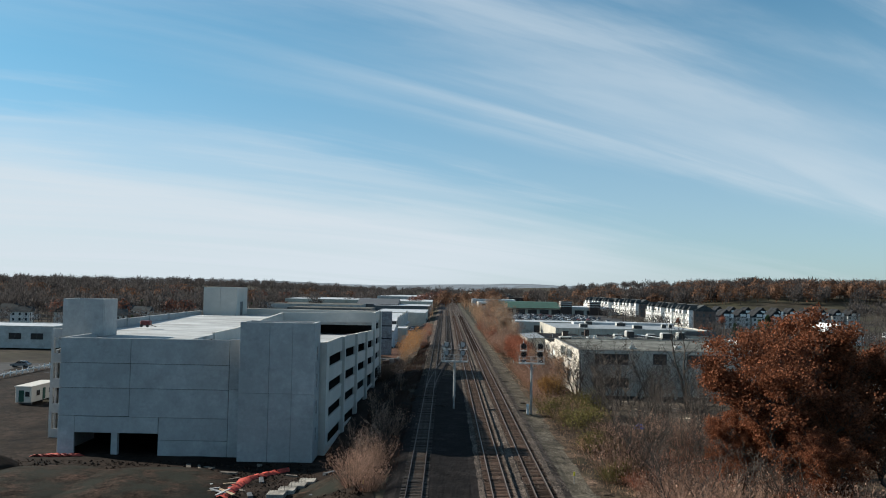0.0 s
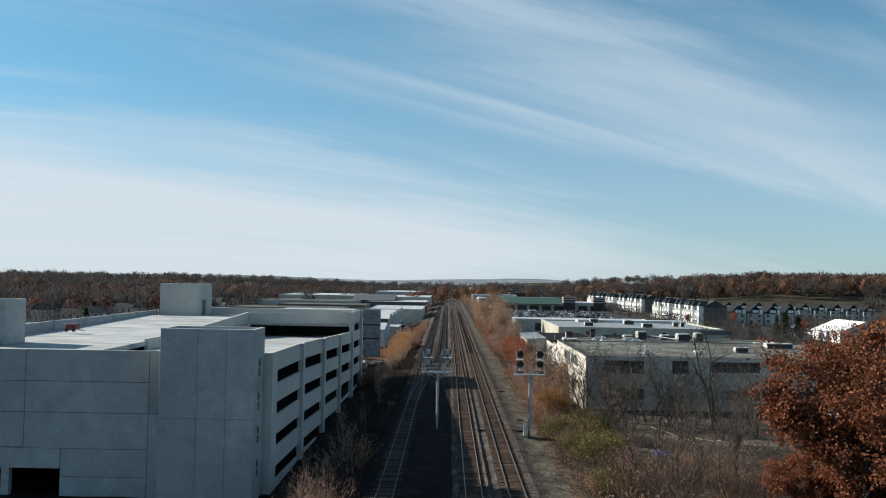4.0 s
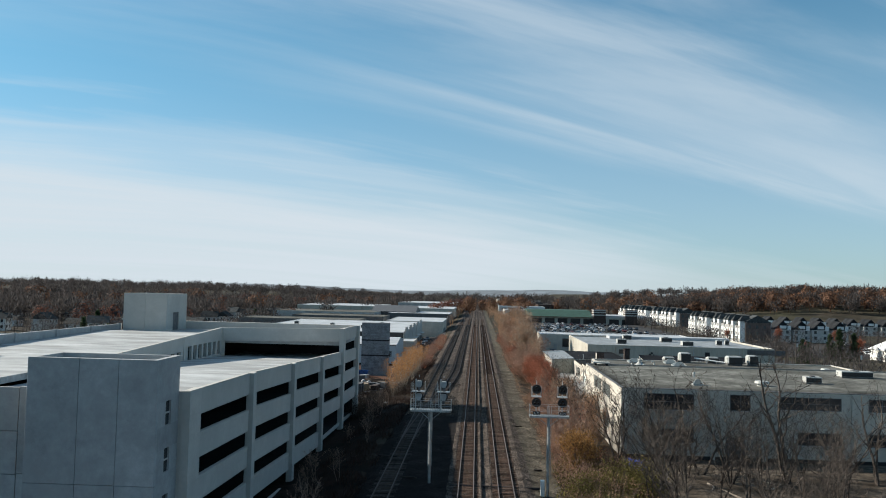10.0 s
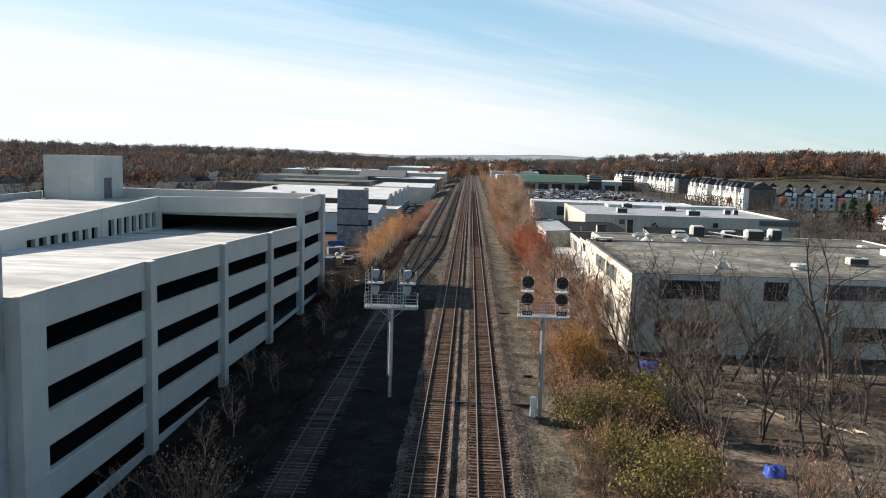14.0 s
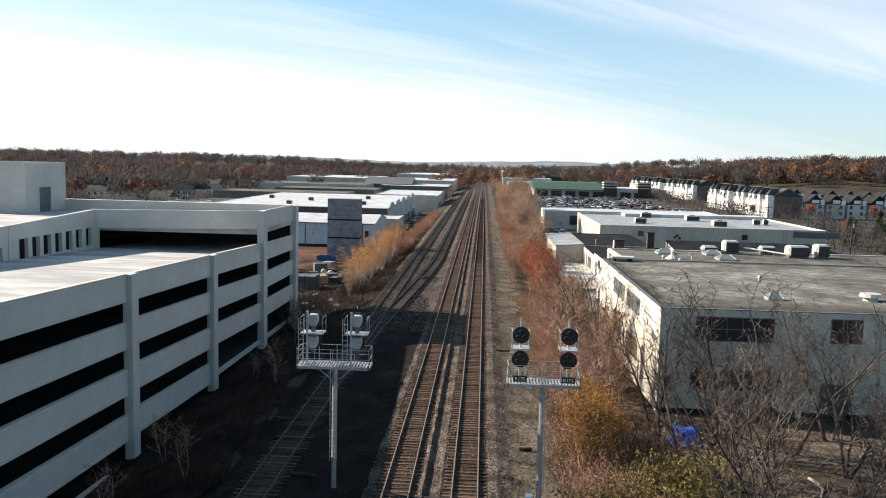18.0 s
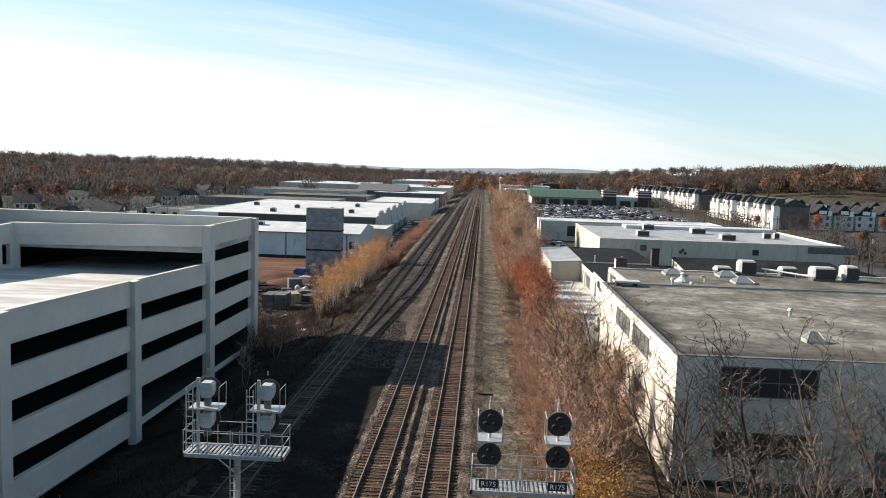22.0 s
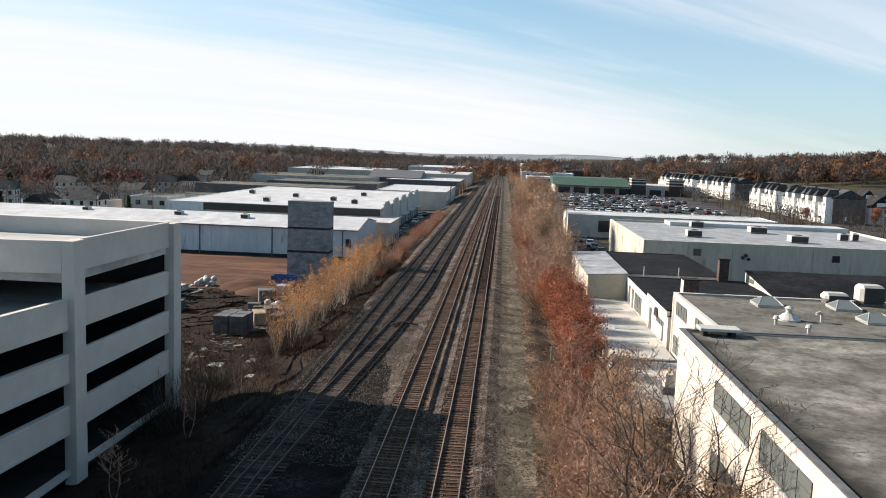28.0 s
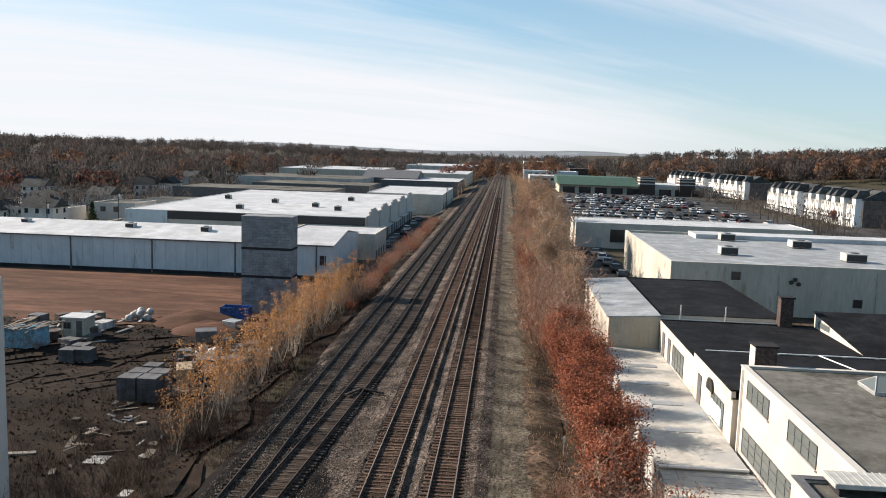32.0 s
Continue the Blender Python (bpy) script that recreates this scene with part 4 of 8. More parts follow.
M_GALV2 = material("pale_unit_metal", (0.40, 0.40, 0.375), 0.6, metal=0.1, vary=0.1, scale=1, fine=6, bump=0.05)

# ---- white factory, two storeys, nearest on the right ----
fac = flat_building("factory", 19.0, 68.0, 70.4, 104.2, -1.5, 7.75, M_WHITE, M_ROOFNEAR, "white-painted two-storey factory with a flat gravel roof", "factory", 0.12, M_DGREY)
for x0, x1, z0, z1, c in ((21.8, 28.0, 5.2, 7.2, 5), (32.4, 34.9, 5.3, 7.3, 2), (38.5, 46.0, 5.6, 7.2, 5), (49.3, 56.0, 5.6, 7.2, 4), (24.0, 28.0, 1.2, 2.9, 3), (21.6, 23.4, 1.2, 2.9, 1), (40.7, 46.0, 1.3, 2.9, 4), (49.3, 56.0, 1.3, 2.9, 4), (58.0, 63.0, 5.6, 7.2, 4)):
    window(fac, "-y", 70.4, x0, x1, z0, z1, c, 2)
part("loading_door", B((31.9, 34.3, 70.36, 70.42, -1.2, 2.0)), M_DGREY, fac, "dark metal door")
part("base_band", B((19.0, 68.0, 70.33, 70.4, -1.5, -0.4)), M_DARK, fac)
for x in (30.3, 36.6, 47.5):
    part("pilaster", B((x - 0.25, x + 0.25, 70.25, 70.4, -1.5, 7.7)), M_WHITE, fac)
for y0, y1, z0, z1 in ((79.2, 85.6, 5.4, 7.0), (87.3, 94.0, 5.4, 7.0), (79.5, 85.0, 1.2, 3.0), (88.0, 93.8, 1.2, 3.0)):
    window(fac, "-x", 19.0, y0, y1, z0, z1, 4, 3, M_DGREY, M_GLASSGREEN)
annex = flat_building("factory_annex", 22.9, 68.0, 104.4, 125.3, -1.5, 6.9, M_WHITE, M_GRAVELROOF, "white-painted factory wing with steel-framed windows", "factory", 0.12, M_CREAM)
for y0, y1, z0, z1, c in ((119.3, 123.6, 5.2, 6.4, 4), (111.8, 116.0, 5.2, 6.4, 4), (106.0, 108.5, 5.2, 6.4, 2)):
    window(annex, "-x", 22.9, y0, y1, z0, z1, c, 2, M_DGREY, M_GLASSGREEN)
window(annex, "-x", 22.9, 107.5, 123.9, 1.6, 3.2, 12, 3, M_DGREY, M_GLASSGREEN, "shop_window")
part("downpipe", T(((22.8, 124.7, -1.0), (22.8, 124.7, 6.8), 0.07)), M_PAINT, annex)
low = flat_building("workshop", 22.6, 62.0, 125.6, 151.5, -1.5, 4.5, M_WHITE, M_BLACKROOF, "low white workshop with a black membrane roof", "workshop", 0.01, M_BLACKROOF)
for y0, y1 in ((127.5, 131.0), (140.5, 145.0)):
    window(low, "-x", 22.6, y0, y1, 1.7, 3.6, 4, 3, M_DGREY, M_GLASSGREEN)
for y in (134.6, 146.6, 149.3):
    part("door", B((22.54, 22.62, y - 0.55, y + 0.55, 1.45, 3.7)), M_DGREY, low, "grey steel door")
bm = bmesh.new()
prism(bm, [(125.7, 4.4), (136.6, 4.4), (136.6, 5.02), (125.7, 5.02)], 22.5, 22.8, "x")
part("raised_front", bm, M_WHITE, low)
part("raised_cheek", B((22.8, 27.2, 136.3, 136.58, 4.3, 5.0)), M_WHITE, low)
part("raised_roof", B((22.44, 27.3, 125.65, 136.64, 5.02, 5.14)), M_BLACKROOF, low, "black membrane on the raised front bay")
bm = bmesh.new()
prism(bm, [(131.2 + 0.95 * math.cos(math.pi * i / 10), 3.45 + 0.95 * math.sin(math.pi * i / 10)) for i in range(11)], 22.44, 22.52, "x")
part("arched_opening", bm, M_BLACK, low, "dark arched opening in the white wall")
part("painted_tag", B((22.54, 22.59, 128.0, 133.0, 1.6, 3.0)), material("sprayed_paint", (0.62, 0.68, 0.67), 0.7, vary=0.3, scale=1.2, fine=3, stain=(0.14, 0.36, 0.38), stain_scale=1.3, stain_at=0.56, stain_soft=0.04), low, "blue-green sprayed paint on white")
terrace = thing("terrace_roof", (19.8, 127, -1.3), "pale grey flat lean-to roof along the white workshop", "roof")
part("roof_slab", B((17.0, 22.55, 120.9, 151.9, 1.2, 1.45)), M_TERRACE, terrace)
part("ribbed_sheet", B((17.1, 22.8, 104.5, 120.8, 1.05, 1.28)), M_TERRACE, terrace)
for i in range(20):
    yy = 104.8 + i * 0.8
    part("rib", B((17.1, 22.8, yy, yy + 0.05, 1.28, 1.3)), M_TERRACE, terrace)
for y0, y1 in ((104.5, 120.8), (120.9, 137.0), (137.05, 151.9)):
    part("outer_wall", B((17.02, 17.25, y0, y1, -1.6, 1.2)), M_GREYWALL, terrace)
part("edge_pipe", T(((17.0, 120.8, 1.5), (22.5, 120.8, 1.5), 0.1), ((17.0, 120.8, -1.2), (17.0, 120.8, 1.5), 0.1)), M_PAINT, terrace)
for y in (127.4, 133.5, 139.0, 144.6):
    part("roof_hatch", B((18.4 + (y % 3) * 0.3, 21.2, y, y + 0.9, 1.45, 1.5)), M_GALV, terrace)
tank = thing("water_tank", (20.0, 110.8, 1.33), "small cream tank on a dark stand on the lean-to roof", "tank")
part("body", T(((20.0, 110.8, 1.85), (20.0, 110.8, 2.85), 0.55), n=6), M_CREAM, tank)
part("lid", T(((20.0, 110.8, 2.85), (20.0, 110.8, 3.1), 0.62, 0.3), ((20.0, 110.8, 3.1), (20.0, 110.8, 3.3), 0.16), n=6), M_BEIGE, tank)
part("stand", B((19.4, 20.6, 110.2, 111.4, 1.29, 1.85), bevel=0.02), M_DGREY, tank, "dark square stand")
# corrugated shed
M_CORR = material("cream_corrugated_metal", (0.46, 0.43, 0.34), 0.55, vary=0.1, scale=0.4, fine=3, bump=0.05, stain=(0.40, 0.35, 0.26), stain_scale=0.4)
shed = thing("metal_shed", (20, 164, -1.5), "cream corrugated-metal shed with a silver roof", "shed")
bm = bmesh.new()
prism(bm, [(17.7, -1.5), (22.55, -1.5), (22.55, 4.75), (17.7, 4.45)], 152.0, 152.2)
part("front_wall", bm, M_CORR, shed)
part("side_wall", B((17.7, 17.9, 152.2, 176.0, -1.5, 4.45)), M_WHITE, shed)
bm = bmesh.new()
prism(bm, [(17.5, 4.42), (22.7, 4.72), (22.7, 4.84), (17.5, 4.54)], 151.8, 176.2)
part("roof", bm, M_SILVER, shed)
for i in range(16):
    x = 17.75 + i * 0.3
    part("corrugation", B((x, x + 0.1, 151.95, 152.0, -1.5, 4.4)), M_CORR, shed)
black = flat_building("black_roof_workshop", 22.8, 35.2, 154.2, 178.5, -1.5, 4.5, M_WHITE, M_BLACKROOF, "white workshop block with a black tar roof", "workshop", 0.0, M_BLACKROOF)
part("fascia", B((22.8, 35.2, 154.1, 154.2, 3.6, 4.1)), M_PAINT, black, "white fascia board")
for x in (25.0, 29.4):
    part("vent_stub", T(((x, 153.9, 4.0), (x, 153.9, 5.6), 0.08)), M_GALV, black)
upper = thing("raised_workshop", (49.5, 146, 4.4), "low white wedge of a clerestory with a sloping black roof", "workshop")
bm = bmesh.new()
prism(bm, [(139.6, 4.36), (151.3, 4.36), (151.3, 5.85), (139.6, 4.5)], 37.0, 37.3, "x")
part("side_wall", bm, M_WHITE, upper)
part("back_wall", B((37.3, 62.0, 151.0, 151.3, 4.36, 5.8)), M_WHITE, upper)
bm = bmesh.new()
slab(bm, 139.4, 151.5, 36.9, 62.0, 4.62, 6.0, 0.14)
part("roof", bm, M_BLACKROOF, upper)
part("side_window", B((36.96, 37.0, 147.5, 150.2, 4.75, 5.3)), M_GLASSGREEN, upper, "low strip of dusty glass")
stack = thing("chimney", (34.2, 151.2, 4.3), "square brown brick chimney stack on the black roof", "chimney")
M_BRICK = material("brown_brick", (0.055, 0.036, 0.03), 0.9, vary=0.3, scale=2, fine=8, bump=0.4)
part("shaft", B((33.6, 34.8, 150.7, 151.7, 4.2, 7.2), bevel=0.03), M_BRICK, stack)
part("cap", B((33.5, 34.9, 150.6, 151.8, 7.2, 7.35)), M_DARK, stack)
stack2 = thing("chimney", (24.6, 126.5, 4.3), "short square dark chimney with its sunlit side coloured white", "chimney")
part("shaft", B((23.9, 25.3, 125.8, 127.0, 4.3, 8.05), bevel=0.03), M_BRICK, stack2)
# sunlight on the left face, painted as a thin white panel
part("side_render", B((23.86, 23.9, 125.82, 126.98, 4.4, 8.0)), M_WHITE, stack2, "white panel for the sunlit side")
part("cap", B((23.8, 25.4, 125.7, 127.1, 8.05, 8.15)), M_DARK, stack2)
# roof-top things of the factory
def fan_housing(x, y, z, sx, sy, h):
    t = thing("fan_housing", (x, y, z), "rounded white metal fan housing with a dark open front", "fan housing", "fan housings")
    part("curb", B((x - sx / 2 + 0.12, x + sx / 2 - 0.12, y - sy / 2 + 0.12, y + sy / 2 - 0.12, z - 0.05, z + 0.25)), M_DGREY, t)
    part("housing", B((x - sx / 2, x + sx / 2, y - sy / 2, y + sy / 2, z + 0.2, z + h), bevel=0.28), M_GALV2, t, "rounded white sheet-metal shell")
    part("intake", B((x - sx / 2 + 0.3, x + sx / 2 - 0.1, y - sy / 2 - 0.05, y - sy / 2 + 0.1, z + 0.3, z + h - 0.2), bevel=0.03), M_BLACK, t, "dark open intake")
    return t


fan_housing(40.1, 124.0, 6.78, 2.2, 1.8, 1.9)
fan_housing(48.4, 121.0, 6.78, 2.9, 2.0, 1.7)
fan_housing(51.9, 121.6, 6.78, 1.9, 2.0, 1.9)
fan_housing(45.4, 124.3, 6.78, 2.3, 1.5, 1.2)
fan_housing(37.2, 124.3, 6.78, 2.2, 1.6, 1.0)
roof_unit(58.2, 94.0, 7.63, 4.7, 2.0, 1.0, "long low grey rooftop unit with a dark louvred side")
roof_unit(47.7, 83.6, 7.63, 2.2, 1.4, 0.95, "low grey rooftop unit with a dark louvred side")
tub = thing("roof_vent", (39.0, 78.4, 7.63), "squat round white fan tub on the factory roof", "roof vent")
part("drum", T(((39.0, 78.4, 7.6), (39.0, 78.4, 8.0), 0.6), ((39.0, 78.4, 8.0), (39.0, 78.4, 8.3), 0.95, 0.85), n=16), M_GALV2, tub)
run_ = thing("roof_duct", (61.5, 106.4, 6.78), "low white sheet-metal duct with an elbow on the annex roof", "duct")
part("trunk_duct", B((58.9, 64.4, 106.0, 106.9, 6.85, 7.45), bevel=0.12), M_GALV2, run_)
part("elbow", B((58.4, 59.6, 105.6, 107.2, 6.75, 7.85), bevel=0.2), M_GALV2, run_)
duct = thing("roof_duct", (44, 122.6, 7.1), "long white pipe propped along the annex roof", "duct")
part("pipe", T(((41.8, 123.4, 7.75), (47.6, 121.8, 7.1), 0.11), ((42.0, 123.0, 7.7), (47.9, 121.3, 7.05), 0.08), n=8), M_PAINT, duct)
for q in range(4):
    part("prop", B((42.2 + q * 1.7, 42.3 + q * 1.7, 123.1 - q * 0.47, 123.2 - q * 0.47, 6.72, 7.66 - q * 0.19)), M_GALV, duct)
for x, y in ((30.2, 121.3), (36.8, 121.2), (37.0, 115.4)):
    skylight(x, y, 6.78)
skylight(30.2, 77.2, 7.63, 1.3, 1.1)
hatch = thing("roof_hatch", (21.3, 103.2, 7.63), "long white ribbed metal hatch on dark blocks at the roof corner", "roof hatch")
for q in (20.25, 22.1):
    part("block", B((q, q + 0.3, 102.7, 103.7, 7.6, 8.0)), M_DARK, hatch)
part("lid", B((20.0, 22.7, 102.5, 103.9, 8.0, 8.2), bevel=0.02), M_GALV2, hatch)
for q in range(9):
    part("rib", B((20.1 + q * 0.3, 20.16 + q * 0.3, 102.48, 103.92, 8.2, 8.215)), M_GALV2, hatch)
for x, y, z in ((28.2, 112.5, 6.78), (29.6, 109.4, 6.78), (26.2, 132.0, 5.12), (30.5, 131.5, 4.35), (32.5, 88.0, 7.63)):
    vent(x, y, z, 0.22, 0.6)
goose = thing("roof_vent", (32.4, 114.5, 6.78), "white gooseneck vent pipe on the annex roof", "roof vent")
part("pipe", T(((32.4, 114.5, 6.75), (32.4, 114.5, 7.45), 0.11), ((32.4, 114.5, 7.45), (32.15, 114.3, 7.62), 0.11), ((32.15, 114.3, 7.62), (31.8, 114.05, 7.5), 0.12), n=8), M_GALV2, goose)
cow = thing("roof_vent", (29.9, 114.7, 6.78), "white conical ventilator hood on the annex roof", "roof vent")
part("hood", T(((29.9, 114.7, 6.75), (29.9, 114.7, 6.92), 0.95), ((29.9, 114.7, 6.92), (29.9, 114.7, 7.35), 0.9, 0.4), ((29.9, 114.7, 7.35), (29.9, 114.7, 7.75), 0.26), n=14), M_GALV2, cow)
part("cap", T(((29.9, 114.7, 7.75), (29.9, 114.7, 7.95), 0.4, 0.12), n=14), M_GALV2, cow)


seam = thing("roof_kerb", (45, 104.3, 6.9), "long dark kerb between the two roofs", "roof kerb")
part("kerb", B((19.0, 68.0, 104.2, 104.42, 6.4, 7.2)), M_DGREY, seam)
gas = thing("gas_pipe", (33, 140, 4.36), "thin white pipe run across the black roof", "pipe")
part("pipe", T(((24.0, 139.0, 4.6), (44.0, 139.0, 4.6), 0.05), ((33.0, 139.0, 4.6), (36.0, 128.0, 4.6), 0.05)), M_PAINT, gas)
for i in range(8):
    part("stand", B((24.5 + i * 2.6, 24.7 + i * 2.6, 138.9, 139.1, 4.3, 4.58)), M_GALV, gas)

# ---- beige warehouse and what stands behind it ----
wareb = flat_building("beige_warehouse", 30.3, 79.1, 186.3, 231.0, -1.8, 5.85, M_BEIGE, M_SILVER, "beige block warehouse with a silver flat roof", "warehouse", 0.35, M_CREAM)
for x in (45.0, 58.0, 70.0):
    part("downpipe", T(((x, 186.2, -1.0), (x, 186.2, 5.6), 0.08)), M_GALV, wareb)
for x, z in ((38.5, 3.6), (61.0, 3.4), (55.0, 0.4)):
    window(wareb, "-y", 186.3, x, x + 1.3, z, z + 1.2, 1, 1)
part("wall_fan", T(((46.6, 186.1, 3.6), (46.6, 186.35, 3.6), 0.3), ((47.6, 186.1, 3.4), (47.6, 186.35, 3.4), 0.3), ((47.1, 186.1, 4.0), (47.1, 186.35, 4.0), 0.3)), M_BLACK, wareb)
part("sheet_band", B((72.0, 81.8, 186.2, 186.3, 4.2, 5.5)), M_DGREY, wareb, "dark metal band at the eaves")
for x, y, s in ((41.5, 200.0, 2.6), (59.0, 197.0, 3.0), (57.0, 214.0, 3.2), (47.0, 222.0, 2.6), (70.0, 205.0, 1.6), (72.5, 206.0, 1.2)):
    roof_unit(x, y, 5.5, s, s * 0.8, 1.3)
part("raised_deck", B((42.0, 78.6, 224.0, 230.6, 5.3, 6.3)), M_WROOF, wareb)
long_b = flat_building("long_store", 23.6, 77.0, 263.0, 279.0, -1.8, 4.4, M_WHITE, M_WROOF, "long beige store with a white membrane roof", "store", 0.05, M_PAINT)
window(long_b, "-y", 263.0, 31.5, 34.8, 0.0, 3.0, 1, 1)
window(long_b, "-y", 263.0, 39.5, 41.0, 1.8, 2.9, 1, 1)
part("door", B((28.4, 29.6, 262.94, 263.02, -1.6, 1.0)), M_GREYWALL, long_b)
patch("lot_asphalt", 15.5, 30.2, 178.8, 262.8, M_ASPHALT, "worn asphalt yard beside the warehouse", 0.02, 4)
patch("lot_asphalt_2", 25, 108, 279.5, 520, M_ASPHALT, "large asphalt car park", 0.02, 8)
patch("lot_street", 104.5, 175, 262, 346, M_ASPHALT, "grey asphalt street and parking before the town houses", 0.03, 6)
patch("road", 82.5, 104, 60, 279, M_ASPHALT, "asphalt service road", 0.02, 6)


# ---- block tower ----
tower = thing("block_tower", (-26.2, 185.6, -4.2), "bare grey concrete-block stair tower standing alone", "tower")
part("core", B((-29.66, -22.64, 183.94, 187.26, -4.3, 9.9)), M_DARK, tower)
part("coping", B((-29.75, -22.55, 183.85, 187.35, 9.98, 10.15)), M_CMU, tower)
for name_, dark in (("band", 5.4), ("band", 1.4)):
    part("bond_beam", B((-29.74, -22.56, 183.86, 187.34, dark, dark + 0.35)), M_DARK, tower)
part("door_opening", B((-22.66, -22.58, 185.2, 186.4, -4.2, -2.0)), M_BLACK, tower, "dark doorway")


def block_faces():
    """Courses of blocks: front and right face, joints recessed."""
    vs, fs = [], []

    def add(x0, x1, y0, y1, z0, z1):
        o = len(vs)
        vs.extend(((x0, y0, z0), (x1, y0, z0), (x1, y1, z0), (x0, y1, z0), (x0, y0, z1), (x1, y0, z1), (x1, y1, z1), (x0, y1, z1)))
        fs.extend(tuple(o + i for i in q) for q in ((3, 2, 1, 0), (4, 5, 6, 7), (0, 1, 5, 4), (1, 2, 6, 5), (2, 3, 7, 6), (3, 0, 4, 7)))

    z, row = -4.3, 0
    while z < 9.9:
        x = -29.72 - (0.4 if row % 2 else 0)
        while x < -22.6:
            a, b = max(x, -29.72), min(x + 0.78, -22.58)
            if b - a > 0.1:
                add(a, b, 183.88, 183.98, z, z + 0.38)
            x += 0.8
        y = 183.98 - (0.4 if row % 2 else 0)
        while y < 187.2:
            a, b = max(y, 183.98), min(y + 0.78, 187.3)
            if b - a > 0.1:
                add(-22.68, -22.58, a, b, z, z + 0.38)
            y += 0.8
        z += 0.4
        row += 1
    return vs, fs


tagged(from_lists("masonry", [(a - tower.location.x, b - tower.location.y, c - tower.location.z) for a, b, c in block_faces()[0]], block_faces()[1], M_CMU, tower), "courses of grey concrete block", kind="stuff")


# ---- warehouses along the left ----
def shed_roofed(name, x0, x1, y0, y1, z0, eave, ridge, wall, roof, label, posts=()):
    t = thing(name, ((x0 + x1) / 2, (y0 + y1) / 2, z0), label, "warehouse", "railside warehouses")
    ym = (y0 + y1) / 2
    part("front_wall", B((x0, x1, y0, y0 + 0.3, z0, eave)), wall, t)
    part("back_wall", B((x0, x1, y1 - 0.3, y1, z0, eave)), wall, t)
    for x in (x0, x1 - 0.3):
        bm = bmesh.new()
        prism(bm, [(y0 + 0.3, z0), (y1 - 0.3, z0), (y1 - 0.3, eave), (ym, ridge - 0.1), (y0 + 0.3, eave)], x, x + 0.3, "x")
        part("gable_wall", bm, wall, t)
    bm = bmesh.new()
    prism(bm, [(y0 - 0.3, eave), (ym, ridge), (y1 + 0.3, eave), (y1 + 0.3, eave + 0.15), (ym, ridge + 0.15), (y0 - 0.3, eave + 0.15)], x0 - 0.2, x1 + 0.2, "x")
    part("roof", bm, roof, t)
    part("gutter", B((x0, x1, y0 - 0.42, y0 - 0.3, eave - 0.08, eave + 0.12)), M_DGREY, t)
    for x in posts:
        part("downpipe", B((x - 0.12, x + 0.12, y0 - 0.15, y0, z0, eave)), M_DGREY, t)
    return t


wh1 = shed_roofed("low_warehouse", -112, -23.9, 218.4, 244, -4.6, 2.0, 3.6, M_METALSIDE, M_WROOF, "long pale blue-grey metal warehouse with a white roof", (-104.6, -89.2, -73.7, -58.0, -42.2, -27.0))
part("base_band", B((-112, -24.0, 218.28, 218.38, -4.6, -3.6)), M_DARK, wh1, "dark stained base of the wall")
for i in range(44):
    x = -111.5 + 2 * i
    part("siding_rib", B((x, x + 0.08, 218.34, 218.4, -3.6, 1.95)), M_METALSIDE, wh1)
window(wh1, "-y", 218.4, -26.4, -25.2, -1.6, 0.2, 1, 2)
for x, y, s in ((-66.0, 227.0, 1.7), (-50.5, 226.0, 1.7), (-88.0, 228.0, 1.5)):
    roof_unit(x, y, 2.55 + 0.1, s, s, 1.3)
lean = flat_building("lean_to_store", -40, -20.5, 245.0, 262.0, -4.6, 1.6, M_WHITE, M_WROOF, "low white lean-to store beside the warehouse", "warehouse", 0.15)
for y in (247.5, 251.0, 254.5, 258.0):
    part("door", B((-20.52, -20.44, y - 0.6, y + 0.6, -4.4, -2.1)), M_DGREY, lean)
wh2 = flat_building("white_warehouse", -84, -25.6, 262.3, 360, -4.6, 3.6, M_WHITE, M_WROOF, "long white-roofed warehouse with a dark front band", "warehouse", 0.05, M_WROOF)
part("dark_band", B((-73.5, -25.7, 262.15, 262.3, 1.6, 3.5)), M_BLACK, wh2, "black band below the roof edge")
part("pale_end", B((-84.0, -73.6, 262.15, 262.3, -1.0, 3.5)), M_METALSIDE, wh2)
for i in range(5):
    y = 264 + i * 19.0
    part("stepped_gable", B((-25.6, -25.2, y, y + 16.8, -4.6, 4.0), (-25.6, -25.18, y + 3, y + 13.8, 4.0, 4.7), (-25.6, -25.16, y + 5.5, y + 11.3, 4.7, 5.2)), M_CREAM, wh2)
    for d in (2.0, 7.0, 12.0):
        part("dock_door", B((-25.2, -25.12, y + d, y + d + 2.6, -4.3, -1.2)), M_DGREY, wh2, "dark loading door")
    part("dock_canopy", B((-25.2, -23.8, y + 1.5, y + 15.0, -0.9, -0.7)), M_GALV, wh2)
for x, y in ((-60, 275), (-58, 300), (-44, 290), (-75, 310), (-40, 320), (-36, 281)):
    roof_unit(x, y, 3.55, 1.8, 1.5, 1.2)
